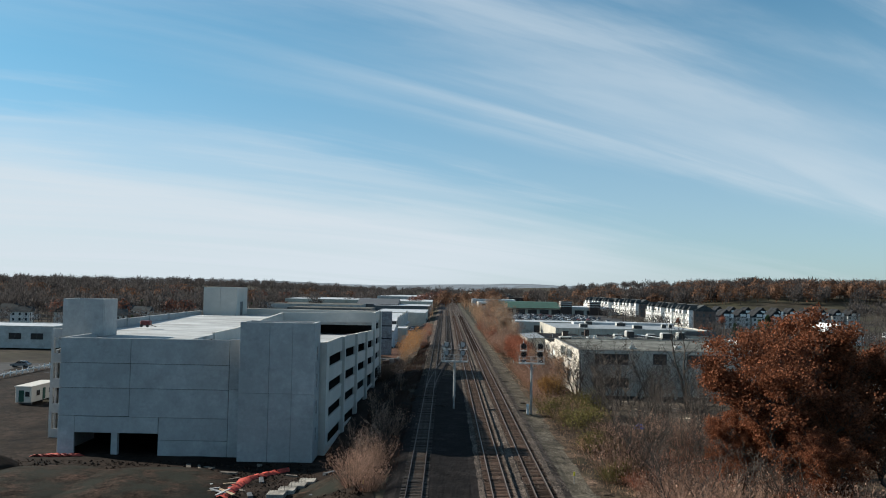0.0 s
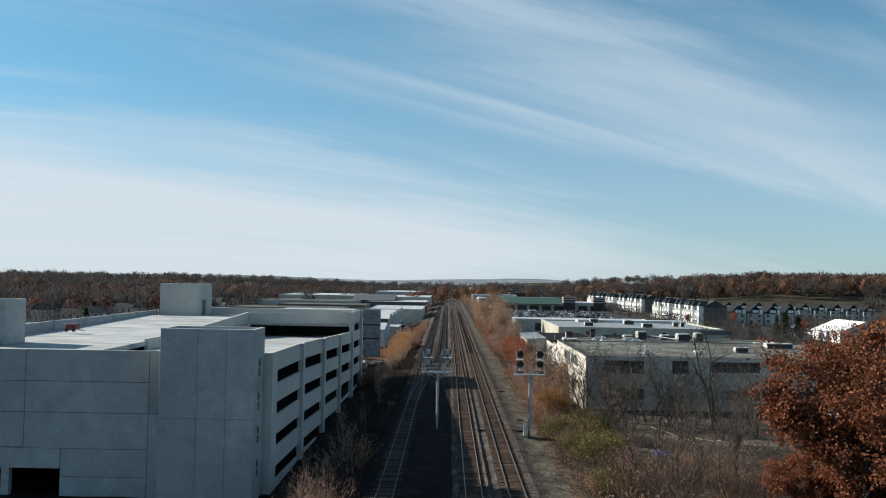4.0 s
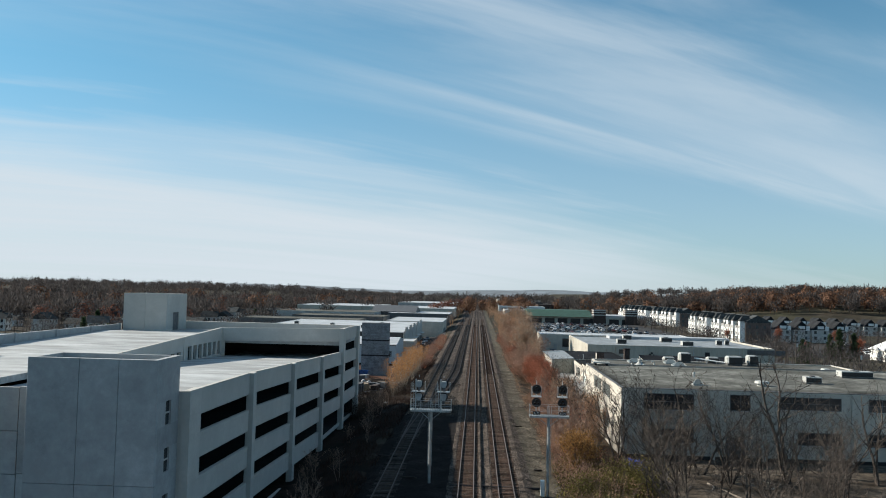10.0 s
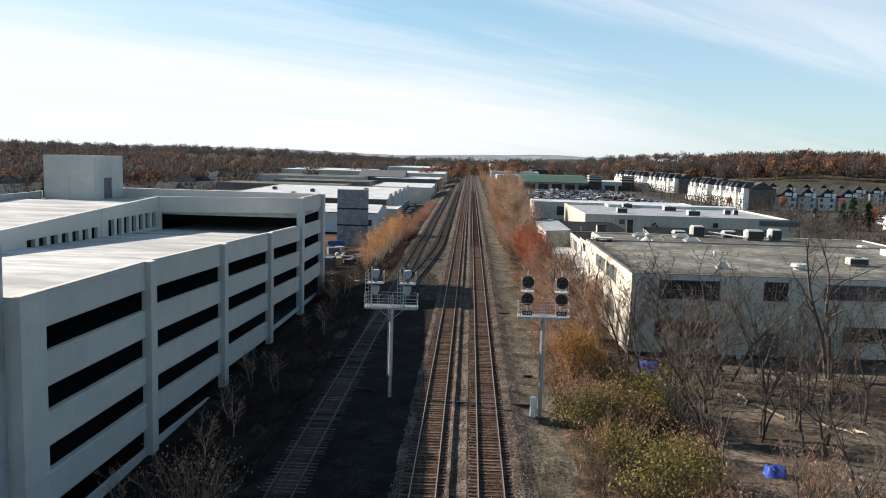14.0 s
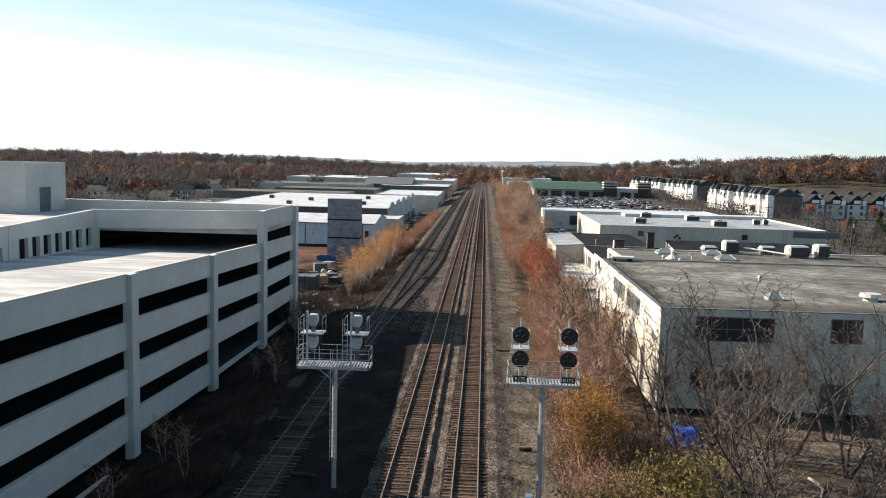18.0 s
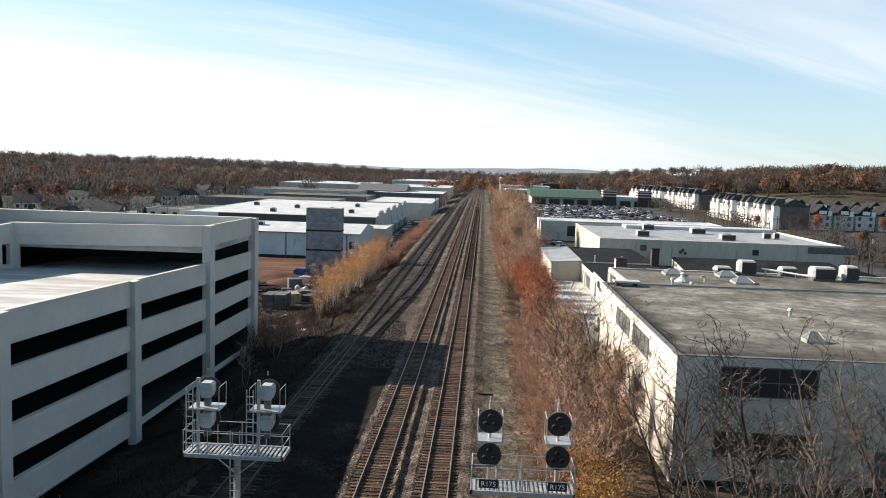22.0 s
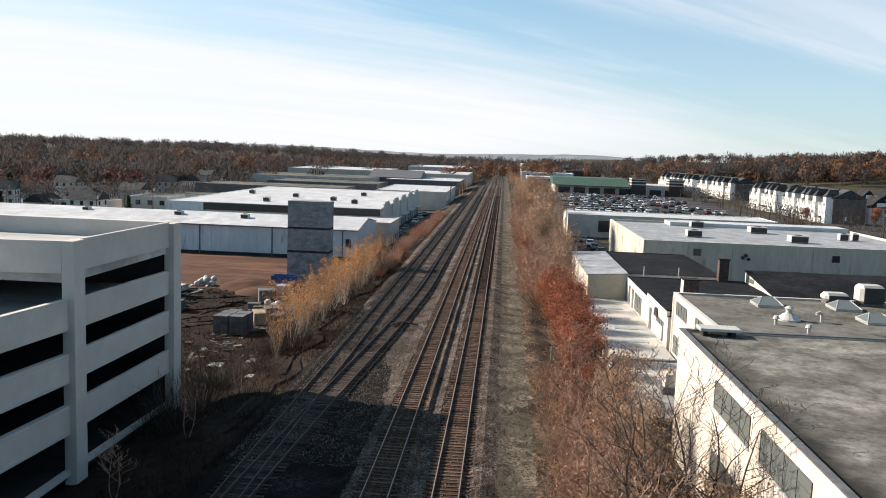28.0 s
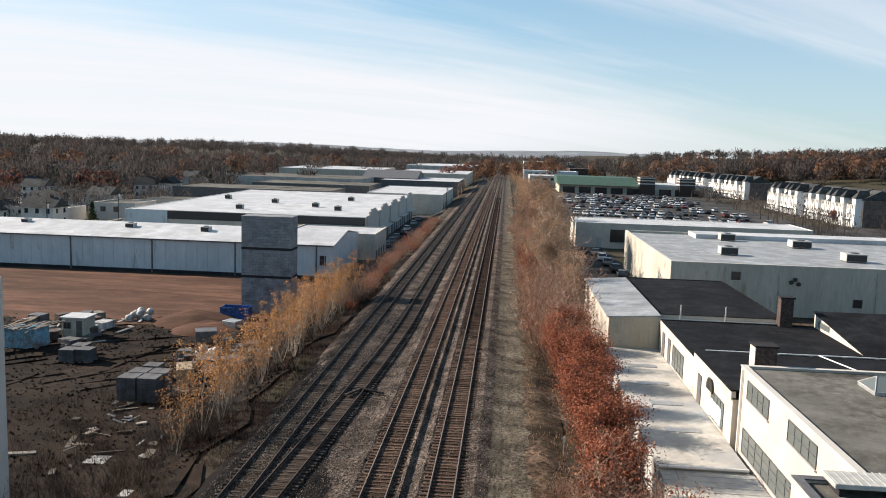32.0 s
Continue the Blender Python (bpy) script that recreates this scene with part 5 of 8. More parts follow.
for i, (x0, x1, y0, y1, zt, wm, rm, lab) in enumerate((
        (-44, -16.0, 372, 432, 3.4, M_WHITE, M_WROOF, "white box warehouse beside the tracks"),
        (-118, -58, 372, 402, 3.2, M_DGREY, M_GRAVELROOF, "dark-walled warehouse with a pale flat roof"),
        (-100, -50, 412, 446, 3.8, M_DGREY, M_GRAVELROOF, "dark store with a grey flat roof"),
        (-54, -16, 470, 520, 4.4, M_DGREY, M_WROOF, "dark-grey warehouse with a pale roof"),
        (-120, -60, 450, 500, 4.8, M_GREYWALL, M_GRAVELROOF, "grey flat-roofed store near the tracks"),
        (-60, -16, 560, 640, 5.5, M_WHITE, M_WROOF, "white flat-roofed industrial building"),
        (-130, -70, 560, 640, 6.0, M_BEIGE, M_WROOF, "beige flat-roofed industrial building"),
        (-70, -18, 700, 800, 7.0, M_GREYWALL, M_WROOF, "grey distant flat-roofed warehouse"),
        (-112, -90, 336, 348, 1.0, M_WHITE, M_GRAVELROOF, "small white office building"))):
    b = flat_building("railside_store", x0, x1, y0, y1, -4.6 if y0 < 450 else -3.5, zt, wm, rm, lab, "warehouse", 0.1, rm, "railside stores")
    for k in range(3):
        part("dock_door", B((x1, x1 + 0.06, y0 + 4 + k * 9, y0 + 8 + k * 9, -3.5, -0.2)), M_DGREY, b)
shed_roofed("dark_gable_shed", -66, -38, 486, 520, -3.5, 4.6, 8.2, M_DGREY, M_DGREY, "dark gabled industrial shed")
for x0, x1, y0, y1, h in ((-114, -101.5, 305, 320, 6.0), (-143, -119, 298, 310, 4.4), (-96, -87, 268, 285, 3.4)):
    b = flat_building("yard_office", x0, x1, y0, y1, -4.5, -4.5 + h, M_CREAM, M_GRAVELROOF, "small cream two-storey office with dark windows", "office", 0.3, None, "yard offices")
    for k in range(3):
        window(b, "-y", y0, x0 + 2 + k * 4, x0 + 3.6 + k * 4, -4.5 + h * 0.55, -4.5 + h * 0.8, 2, 1)
patch("road_dock", -25, -14.2, 222, 380, M_ASPHALT, "dark asphalt loading lane by the tracks", 0.03, 4)


# ---- storage yard and building site ----
def block_cube(x, y, z, w=1.6, h=1.5, lab="stacked cube of dark grey concrete blocks"):
    t = thing("block_pallet", (x, y, z), lab, "block pallet", "pallets of block")
    for i in range(4):
        for j in range(2):
            zz = z + 0.14 + (h - 0.14) / 4 * i
            part("course", B((x - w / 2 + j * w / 2, x + (j - 1) * w / 2 + w / 2 - 0.03, y - w / 2, y + w / 2, zz, zz + (h - 0.14) / 4 - 0.02)), M_BLOCKDARK, t)
    part("pallet", B((x - w / 2, x + w / 2, y - w / 2, y + w / 2, z, z + 0.13)), M_WOOD, t)
    return t


M_BLOCKDARK = material("dark_block", (0.065, 0.070, 0.078), 0.9, vary=0.2, scale=1, fine=6, bump=0.3, per_object=0.15)
M_BLUE = material("blue_sheet", (0.02, 0.07, 0.22), 0.5, vary=0.3, scale=1, fine=4, bump=0.3)
M_TEAL = material("pale_blue_steel", (0.16, 0.32, 0.42), 0.6, vary=0.2, scale=1, fine=4, bump=0.1, stain=(0.13, 0.10, 0.08), stain_scale=0.8)


M_WOODOLD = material("weathered_timber", (0.12, 0.10, 0.08), 0.9, vary=0.3, scale=1, fine=8, bump=0.2, per_object=0.35)
M_FILM = material("dusty_white_film", (0.34, 0.34, 0.33), 0.7, vary=0.25, scale=1, fine=5, bump=0.3)


def lay(x, y):
    return ground_z(x, y) + 0.12


for x, y, s in ((-26.3, 141.9, 1.7), (-24.45, 142.0, 1.7), (-26.2, 143.9, 1.7), (-24.35, 144.0, 1.7)):
    block_cube(x, y, lay(x, y), 1.75, 2.3)
for x, y in ((-27.2, 149.0), (-38.4, 153.5), (-36.8, 153.9), (-38.2, 155.6), (-22.6, 152.4)):
    block_cube(x, y, lay(x, y), 1.6, 1.5)
rngy = random.Random(5)


def crate(x, y, sx, sy, h, mat, lab, name="crate", rz=0.0):
    z = lay(x, y)
    t = thing(name, (x, y, z), lab, name.replace("_", " "), "yard stock")
    bm = B((-sx / 2, sx / 2, -sy / 2, sy / 2, 0.1, h), bevel=0.03)
    bmesh.ops.transform(bm, matrix=pose(x, y, z, 0, 0, rz), verts=bm.verts)
    part("body", bm, mat, t)
    for d in (-0.35, 0.35):
        bm = B((-sx / 2, sx / 2, d * sy - 0.06, d * sy + 0.06, 0.0, 0.1))
        bmesh.ops.transform(bm, matrix=pose(x, y, z, 0, 0, rz), verts=bm.verts)
        part("skid", bm, M_WOOD, t)
        bm = B((-sx / 2 - 0.01, sx / 2 + 0.01, d * sy - 0.03, d * sy + 0.03, 0.1, h + 0.012))
        bmesh.ops.transform(bm, matrix=pose(x, y, z, 0, 0, rz), verts=bm.verts)
        part("strap", bm, M_DGREY, t)
    return t


for i in range(40):
    x, y = (rngy.uniform(-28, -20.5), rngy.uniform(147, 165)) if i % 2 else (rngy.uniform(-54, -40.5), rngy.uniform(160, 176))
    m, lab = rngy.choice(((M_BLOCKDARK, "strapped pack of dark concrete block"), (M_WOODOLD, "stack of old grey planks"), (M_DGREY, "stack of grey steel decking"), (M_WOODOLD, "stack of weathered yard timber"), (M_DGREY, "heap of dark pipe fittings"), (M_BRICK, "pack of dark brown brick")))
    crate(x, y, rngy.uniform(0.8, 2.4), rngy.uniform(0.7, 2.2), rngy.uniform(0.25, 1.15), m, lab, rz=rngy.uniform(-40, 40))
for x, y, sx, sy, h, m, lab in ((-23.9, 148.6, 1.5, 3.0, 1.6, M_WOOD, "pack of pale sawn boards"), (-21.6, 149.6, 1.4, 2.6, 1.2, M_BRICK, "strapped pack of brown brick"), (-27.2, 163.4, 2.4, 2.2, 2.0, M_DGREY, "tall stack under dark sheeting"), (-27.2, 172.8, 2.0, 1.8, 1.3, M_GALV, "bundle of grey steel bars"), (-19.8, 153.0, 1.6, 2.2, 1.4, M_BLOCKDARK, "pack of dark concrete block"), (-18.2, 157.0, 1.5, 2.4, 1.1, M_FILM, "pack wrapped in white film"),
                                (-23.6, 154.0, 2.2, 2.6, 1.2, M_WOODOLD, "open timber crate in the yard"), (-43.0, 170.0, 1.8, 2.2, 1.0, M_FILM, "stack wrapped in white film"), (-42.5, 161.0, 2.2, 1.6, 0.7, M_BLOCKDARK, "pack of dark concrete block"), (-49.5, 165.5, 2.4, 1.4, 0.8, M_DGREY, "stack of dark steel frames")):
    crate(x, y, sx, sy, h, m, lab, rz=rngy.uniform(-25, 25))
z = lay(-46.4, 159)
ship = thing("storage_container", (-46.4, 159, z), "pale blue steel storage container with a timber-strewn roof", "container")
part("body", B((-48.4, -44.6, 157.8, 160.4, z, z + 2.3), bevel=0.04), M_TEAL, ship)
for i in range(11):
    part("rib", B((-48.3 + i * 0.35, -48.18 + i * 0.35, 157.74, 157.8, z + 0.1, z + 2.2)), M_TEAL, ship)
pl = random.Random(14)
for i in range(12):
    bm = B((-0.1, 0.1, -2.2, 2.2, 0, 0.07))
    bmesh.ops.transform(bm, matrix=pose(-48.6 + i * 0.42, 159.2 + pl.uniform(-0.5, 0.5), z + 2.32 + 0.06 * (i % 4), pl.uniform(-4, 8), 0, pl.uniform(-28, 10)), verts=bm.verts)
    part("plank", bm, M_WOODOLD, ship)
z = lay(-43.6, 165)
cab = thing("site_cabin", (-43.6, 165, z), "cream site cabin with a dark doorway", "cabin")
part("body", B((-45.0, -42.2, 163.8, 166.4, z + 0.2, z + 2.5), bevel=0.03), M_BEIGE, cab)
part("roof", B((-45.2, -42.0, 163.6, 166.6, z + 2.5, z + 2.62)), M_WROOF, cab)
part("door", B((-43.2, -42.5, 163.74, 163.8, z + 0.25, z + 2.2)), M_DGREY, cab)
window(cab, "-y", 163.8, -44.8, -43.9, z + 1.2, z + 2.0, 2, 1)
for x in (-44.8, -42.6):
    part("skid", B((x, x + 0.2, 163.9, 166.3, z, z + 0.2)), M_WOODOLD, cab)
zb = lay(-29.2, 180)
skip = thing("skip", (-29.2, 180, zb), "open blue steel skip on red earth by the block tower", "skip")
part("floor", B((-31.0, -27.4, 179.1, 181.0, zb + 0.05, zb + 0.2)), M_BLUE, skip)
for x0, x1, y0, y1 in ((-31.1, -27.3, 179.0, 179.1), (-31.1, -27.3, 181.0, 181.1), (-31.1, -31.0, 179.1, 181.0), (-27.4, -27.3, 179.1, 181.0)):
    part("side", B((x0, x1, y0, y1, zb, zb + 1.7)), M_BLUE, skip)
part("rim", B((-31.18, -27.22, 178.92, 179.0, zb + 1.58, zb + 1.74), (-31.18, -27.22, 181.1, 181.18, zb + 1.58, zb + 1.74)), M_BLUE, skip)
for q in range(5):
    part("stiffener", B((-30.9 + q * 0.8, -30.78 + q * 0.8, 178.93, 179.0, zb + 0.1, zb + 1.58)), M_BLUE, skip)


def heap(x, y, r, h, mat, lab, name="earth_mound"):
    bm = bmesh.new()
    bmesh.ops.create_grid(bm, x_segments=16, y_segments=16, size=1)
    for v in bm.verts:
        d = v.co.xy.length
        hh = h * max(0.0, 1 - d * d) + h * 0.45 * noise.noise((v.co.x * 2.2 + x, v.co.y * 2.2, y)) * max(0.0, 1.2 - d)
        X, Y = x + v.co.x * r, y + v.co.y * r
        v.co = Vector((X, Y, ground_z(X, Y) + max(0.0, hh) + (0.15 if d < 1 else -0.1)))
    o = part(name, bm, mat, None, smooth=True)
    return tagged(o, lab, name.replace("_", " "), "earth heaps")


rv, rf = [], []
rr = random.Random(3)
for k in range(34):
    x, y, a = rr.uniform(-50, -22), rr.uniform(140, 178), rr.gauss(0.75, 0.25)
    L, n = rr.uniform(5, 16), 12
    for i in range(n + 1):
        u = (i / n - 0.5) * L
        X, Y = x + u * math.sin(a) + 0.3 * noise.noise((u * 0.4, k, 0)), y + u * math.cos(a)
        Z, w = lay(X, Y), rr.uniform(0.18, 0.3)
        nx_, ny_ = math.cos(a) * w, -math.sin(a) * w
        rv += [(X - nx_, Y - ny_, Z - 0.1), (X, Y, Z + rr.uniform(0.08, 0.26)), (X + nx_, Y + ny_, Z - 0.1)]
        if i:
            o = len(rv) - 6
            rf += [(o, o + 3, o + 4, o + 1), (o + 1, o + 4, o + 5, o + 2)]
tagged(from_lists("wheel_ruts", rv, rf, M_DIRT), "muddy ridges of wheel ruts across the yard", "ruts", kind="stuff")
sk = random.Random(31)
for i in range(15):
    cx_, cy_ = ((-41.0, 176.2), (-41.0, 176.2), (-41.9, 165.6), (-24.4, 158.6), (-41.0, 176.2))[i % 5]
    x, y = cx_ + sk.uniform(-1.2, 1.2), cy_ + sk.uniform(-1.0, 1.0)
    bm = bmesh.new()
    bmesh.ops.create_icosphere(bm, subdivisions=2, radius=1.0)
    for v in bm.verts:
        v.co *= 1 + 0.18 * noise.noise(v.co * 1.7 + Vector((i, 0, 0)))
        v.co = Vector((x + v.co.x * 0.55, y + v.co.y * 0.5, lay(x, y) + 0.4 + 0.35 * (i % 3) + v.co.z * 0.5))
    tagged(part("bulk_bag", bm, M_FILM, None, smooth=True), "slumped white bulk bag heaped in the yard", "bag", "heaped bulk bags")
for x, y, r, h, m, lab in ((-62, 16, 7, 2.2, M_DIRT, "large dark brown earth heap"), (-38, 9, 11, 1.0, M_SPOIL, "low heap of churned brown earth"), (-17.0, 9, 5, 0.6, M_SPOIL, "low mound of brown site spoil"), (-30, 172, 5, 0.9, M_RED, "loose red earth spoil heap"), (-33.5, 177, 6, 1.2, M_RED, "loose red earth spoil heap"), (-50, 9, 11, 0.8, M_SPOIL, "low heap of churned brown earth"), (-24, 168, 4, 0.8, M_DIRT, "small dark earth heap")):
    heap(x, y, r, h, m, lab)


def scatter_debris(n, x0, x1, y0, y1, seed):
    rg = random.Random(seed)
    for _ in range(n):
        x, y = rg.uniform(x0, x1), rg.uniform(y0, y1)
        z = lay(x, y)
        L, w, h, a = rg.uniform(0.5, 2.6), rg.uniform(0.12, 0.7), rg.uniform(0.06, 0.3), rg.uniform(0, 180)
        m = rg.choice((M_WOODOLD, M_WOODOLD, M_WOODOLD, M_BLOCKDARK, M_GRAVELGREY, M_WOODOLD, M_BLOCKDARK, M_BLOCKDARK, M_FILM))
        nm = {"sawn_timber": "plank", "weathered_timber": "plank", "dusty_white_film": "white_sheet", "galvanised_steel": "steel_offcut", "white_paint": "white_sheet", "dark_block": "block_fragment", "grey_gravel": "concrete_rubble"}[m.name]
        lab = {"plank": "loose sawn timber lying on mud", "steel_offcut": "grey steel offcut lying on mud", "white_sheet": "torn white sheeting on the ground", "block_fragment": "broken dark concrete block", "concrete_rubble": "grey concrete rubble on the earth"}[nm]
        bm = B((-L / 2, L / 2, -w / 2, w / 2, -0.1, h), bevel=0.02)
        for v in bm.verts:
            v.co += Vector((rg.uniform(-0.05, 0.05), rg.uniform(-0.05, 0.05), rg.uniform(-0.02, 0.02)))
        bmesh.ops.transform(bm, matrix=pose(x, y, z, rg.uniform(-4, 4), rg.uniform(-4, 4), a), verts=bm.verts)
        tagged(part(nm, bm, m), lab, nm.replace("_", " "), "loose site debris")


scatter_debris(46, -29, -18, 124, 148, 1)
scatter_debris(50, -29, -20, 147, 166, 6)
scatter_debris(80, -55, -39, 158, 177, 2)
scatter_debris(36, -37, -28, 3, 9, 3)
scatter_debris(34, -52, -17, 4, 21, 5)
fb = random.Random(9)
for i in range(16):
    x, y = -31.5 + fb.uniform(-4.2, 3.6), 9.0 + fb.uniform(-2.4, 2.0)
    bm = B((-fb.uniform(0.7, 1.5), fb.uniform(0.7, 1.5), -0.15, 0.15, 0.0, 0.12), bevel=0.01)
    bmesh.ops.transform(bm, matrix=pose(x, y, lay(x, y) + 0.35, fb.uniform(-6, 6), fb.uniform(-6, 6), fb.uniform(-50, 70)), verts=bm.verts)
    tagged(part("board", bm, M_WOOD if i % 3 else M_FILM), "pale board tossed on the mud heap", "board", "loose site debris")
foot = thing("footing_form", (-21.5, 9, lay(-21.5, 9)), "stepped grey concrete footing with standing reinforcement", "footing")
for i in range(4):
    x, y = -22.6 + 0.75 * i, 6.6 + 1.9 * i
    zz = lay(x, y)
    part("block", B((x - 0.9, x + 0.9, y - 0.9, y + 0.9, zz - 0.1, zz + 0.55), bevel=0.03), M_GRAVELGREY, foot)
    for k in range(5):
        part("bar", T(((x - 0.7 + 0.35 * k, y + 0.6, zz + 0.5), (x - 0.7 + 0.35 * k, y + 0.6, zz + 1.15), 0.02), n=4), M_RAIL, foot)
for x, y, sx, sy in ((-19.4, 131.0, 2.2, 1.4), (-22.0, 127.6, 1.8, 1.6), (-15.6, 119.0, 1.2, 1.0)):
    tagged(part("white_sheet", B((x - sx / 2, x + sx / 2, y - sy / 2, y + sy / 2, lay(x, y) - 0.02, lay(x, y) + 0.1), bevel=0.04), M_FILM), "torn white sheeting lying on dark earth", "sheet", "loose site debris")
# orange safety netting by the stair tower
M_NET = material("orange_netting", (0.36, 0.045, 0.028), 0.7, vary=0.3, scale=1, fine=5, bump=0.3)
for k, (xa, ya, xb, yb) in enumerate(((-29.2, 5.5, -28.4, 14.0), (-28.4, 14.0, -25.0, 18.5), (-57, 23.5, -52, 24.5))):
    bm = bmesh.new()
    n = 26
    rows_ = []
    for i in range(n + 1):
        u = i / n
        X, Y = xa + (xb - xa) * u, ya + (yb - ya) * u
        rows_.append([bm.verts.new((X + 0.5 * noise.noise((i * 0.6, j, k)) + 0.55 * j, Y + 0.5 * noise.noise((i * 0.6, j, k + 5)), lay(X, Y) + (0, 0.35, 0.55, 0.1)[j] * (0.7 + 0.5 * noise.noise((i * 0.8, 3, k))))) for j in range(4)])
    for i in range(n):
        for j in range(3):
            bm.faces.new((rows_[i][j], rows_[i + 1][j], rows_[i + 1][j + 1], rows_[i][j + 1]))
    tagged(part("safety_netting", bm, M_NET, None, smooth=True), "crumpled orange safety netting on the mud", "netting", "safety netting")


# ---- signals ----
def signal(x, y, base, plat, heads_face_camera, label):
    """A bracket post with a railed platform and two stacks of two round lights."""
    t = thing("railway_signal", (x, y, base), label, "railway signal", "railway signals")
    part("footing", T(((x, y, base - 0.35), (x, y, base + 0.12), 0.42), n=12), M_CONC, t)
    part("base_plate", B((x - 0.28, x + 0.28, y - 0.28, y + 0.28, base + 0.12, base + 0.17)), M_GALV, t)
    part("mast", T(((x, y, base + 0.17), (x, y, plat), 0.15, 0.14), n=12), M_GALV, t)
    for i in range(int((plat - base - 2.6) / 0.32)):
        zz = base + 2.4 + i * 0.32
        part("rung", B((x - 0.19, x + 0.19, y - 0.36, y - 0.33, zz, zz + 0.03)), M_GALV, t)
    for s in (-0.2, 0.2):
        part("ladder_stile", B((x + s - 0.02, x + s + 0.02, y - 0.37, y - 0.32, base + 2.2, plat + 1.1)), M_GALV, t)
    w, d = (1.95, 0.62) if heads_face_camera else (2.12, 0.72)
    pl = part("platform", B((x - w, x + w, y - d, y - d + 0.08, plat, plat + 0.16), (x - w, x + w, y + d - 0.08, y + d, plat, plat + 0.16), (x - w, x - w + 0.08, y - d, y + d, plat, plat + 0.16), (x + w - 0.08, x + w, y - d, y + d, plat, plat + 0.16)), M_GALV, t, "galvanised steel platform frame")
    for i in range(22):
        xx = x - w + 0.1 + i * (2 * w - 0.2) / 22
        part("grating_bar", B((xx, xx + 0.09, y - d + 0.08, y + d - 0.08, plat + 0.1, plat + 0.15)), M_GALV, pl)
    for sx in (-1, 1):
        part("brace", T(((x, y, plat - 0.95), (x + sx * 1.15, y, plat), 0.035), n=6), M_GALV, t)
    for sx in (-w + 0.04, -w / 2, 0, w / 2, w - 0.04):
        for sy in (-d + 0.04, d - 0.04):
            part("rail_post", T(((x + sx, y + sy, plat + 0.1), (x + sx, y + sy, plat + 1.15), 0.022), n=6), M_GALV, t)
    for zz in (0.6, 1.15):
        for sy in (-d + 0.04, d - 0.04):
            part("handrail", T(((x - w, y + sy, plat + zz), (x + w, y + sy, plat + zz), 0.02), n=6), M_GALV, t)
        for sx in (-w + 0.04, w - 0.04):
            part("handrail", T(((x + sx, y - d, plat + zz), (x + sx, y + d, plat + zz), 0.02), n=6), M_GALV, t)
    f = -1 if heads_face_camera else 1
    for sx in (-1.28, 1.28):
        hx = x + sx
        if heads_face_camera:
            part("head_post", T(((hx, y, plat + 0.1), (hx, y, plat + 3.45), 0.06), n=8), M_GALV, t)
        else:
            part("head_post", B((hx - 0.36, hx - 0.24, y - 0.35, y - 0.23, plat + 0.1, plat + 3.3)), M_GALV, t)
            lad = bmesh.new()
            for q in (-0.78, -0.5):
                box(lad, hx + q - 0.02, hx + q + 0.02, y - 0.42, y - 0.38, plat + 0.2, plat + 2.9)
            for q in range(8):
                box(lad, hx - 0.78, hx - 0.5, y - 0.415, y - 0.385, plat + 0.35 + 0.32 * q, plat + 0.38 + 0.32 * q)
            part("head_ladder", lad, M_GALV, t)
        for k, zz in enumerate((1.45, 2.75)):
            zc = plat + zz
            hy = y + f * 0.3
            hd = part("signal_head", T(((hx, hy - 0.03, zc), (hx, hy + 0.03, zc), 0.46), n=24), M_BLACK, t, "round black signal background")
            if heads_face_camera:
                part("case", T(((hx, hy - f * 0.03, zc), (hx, hy - f * 0.5, zc), 0.36, 0.34), n=16), M_BLACK, hd)
            else:
                bm = bmesh.new()
                prism(bm, [(hx - 0.17, zc - 0.32), (hx + 0.18, zc - 0.32), (hx + 0.28, zc - 0.09), (hx + 0.28, zc + 0.22), (hx + 0.2, zc + 0.32), (hx - 0.19, zc + 0.32), (hx - 0.27, zc + 0.22), (hx - 0.27, zc - 0.09)], hy - 0.55, hy - 0.03)
                part("case", bm, M_CASE, hd)
                for dz in (-0.14, 0.2):
                    part("rib", B((hx - 0.23, hx + 0.24, hy - 0.585, hy - 0.545, zc + dz * 0.75, zc + dz * 0.75 + 0.04), bevel=0.01), M_CASE, hd)
                part("bracket", B((hx - 0.12, hx + 0.12, hy - 0.4, hy - 0.15, zc - 0.7, zc - 0.32)), M_DGREY, hd)
            for a in (90, 210, 330):
                ox, oz = 0.19 * math.cos(radians(a)), 0.19 * math.sin(radians(a))
                part("lens", T(((hx + ox, hy + f * 0.02, zc + oz), (hx + ox, hy + f * 0.06, zc + oz), 0.1), n=12), M_LENS, hd)
                bm = bmesh.new()
                ring = [[bm.verts.new((hx + ox + 0.115 * math.cos(radians(b)), hy + f * dd, zc + oz + 0.115 * math.sin(radians(b)))) for b in range(-10, 191, 20)] for dd in (0.03, 0.24)]
                for i in range(10):
                    bm.faces.new((ring[0][i], ring[0][i + 1], ring[1][i + 1], ring[1][i]))
                part("hood", bm, M_BLACK, hd)
            if k:
                fl = zc - 0.78
                hw = 0.48 if heads_face_camera else 0.66
                pf = part("head_platform", B((hx - hw, hx + hw, y - 0.5, y + 0.5, fl, fl + 0.06)), M_GALV, t)
                for ax in (-hw + 0.02, hw - 0.02):
                    for ay in (-0.48, 0.48):
                        part("rail_post", T(((hx + ax, y + ay, fl), (hx + ax, y + ay, fl + 1.0), 0.018), n=6), M_GALV, pf)
                    part("handrail", T(((hx + ax, y - 0.48, fl + 1.0), (hx + ax, y + 0.48, fl + 1.0), 0.018), n=6), M_GALV, pf)
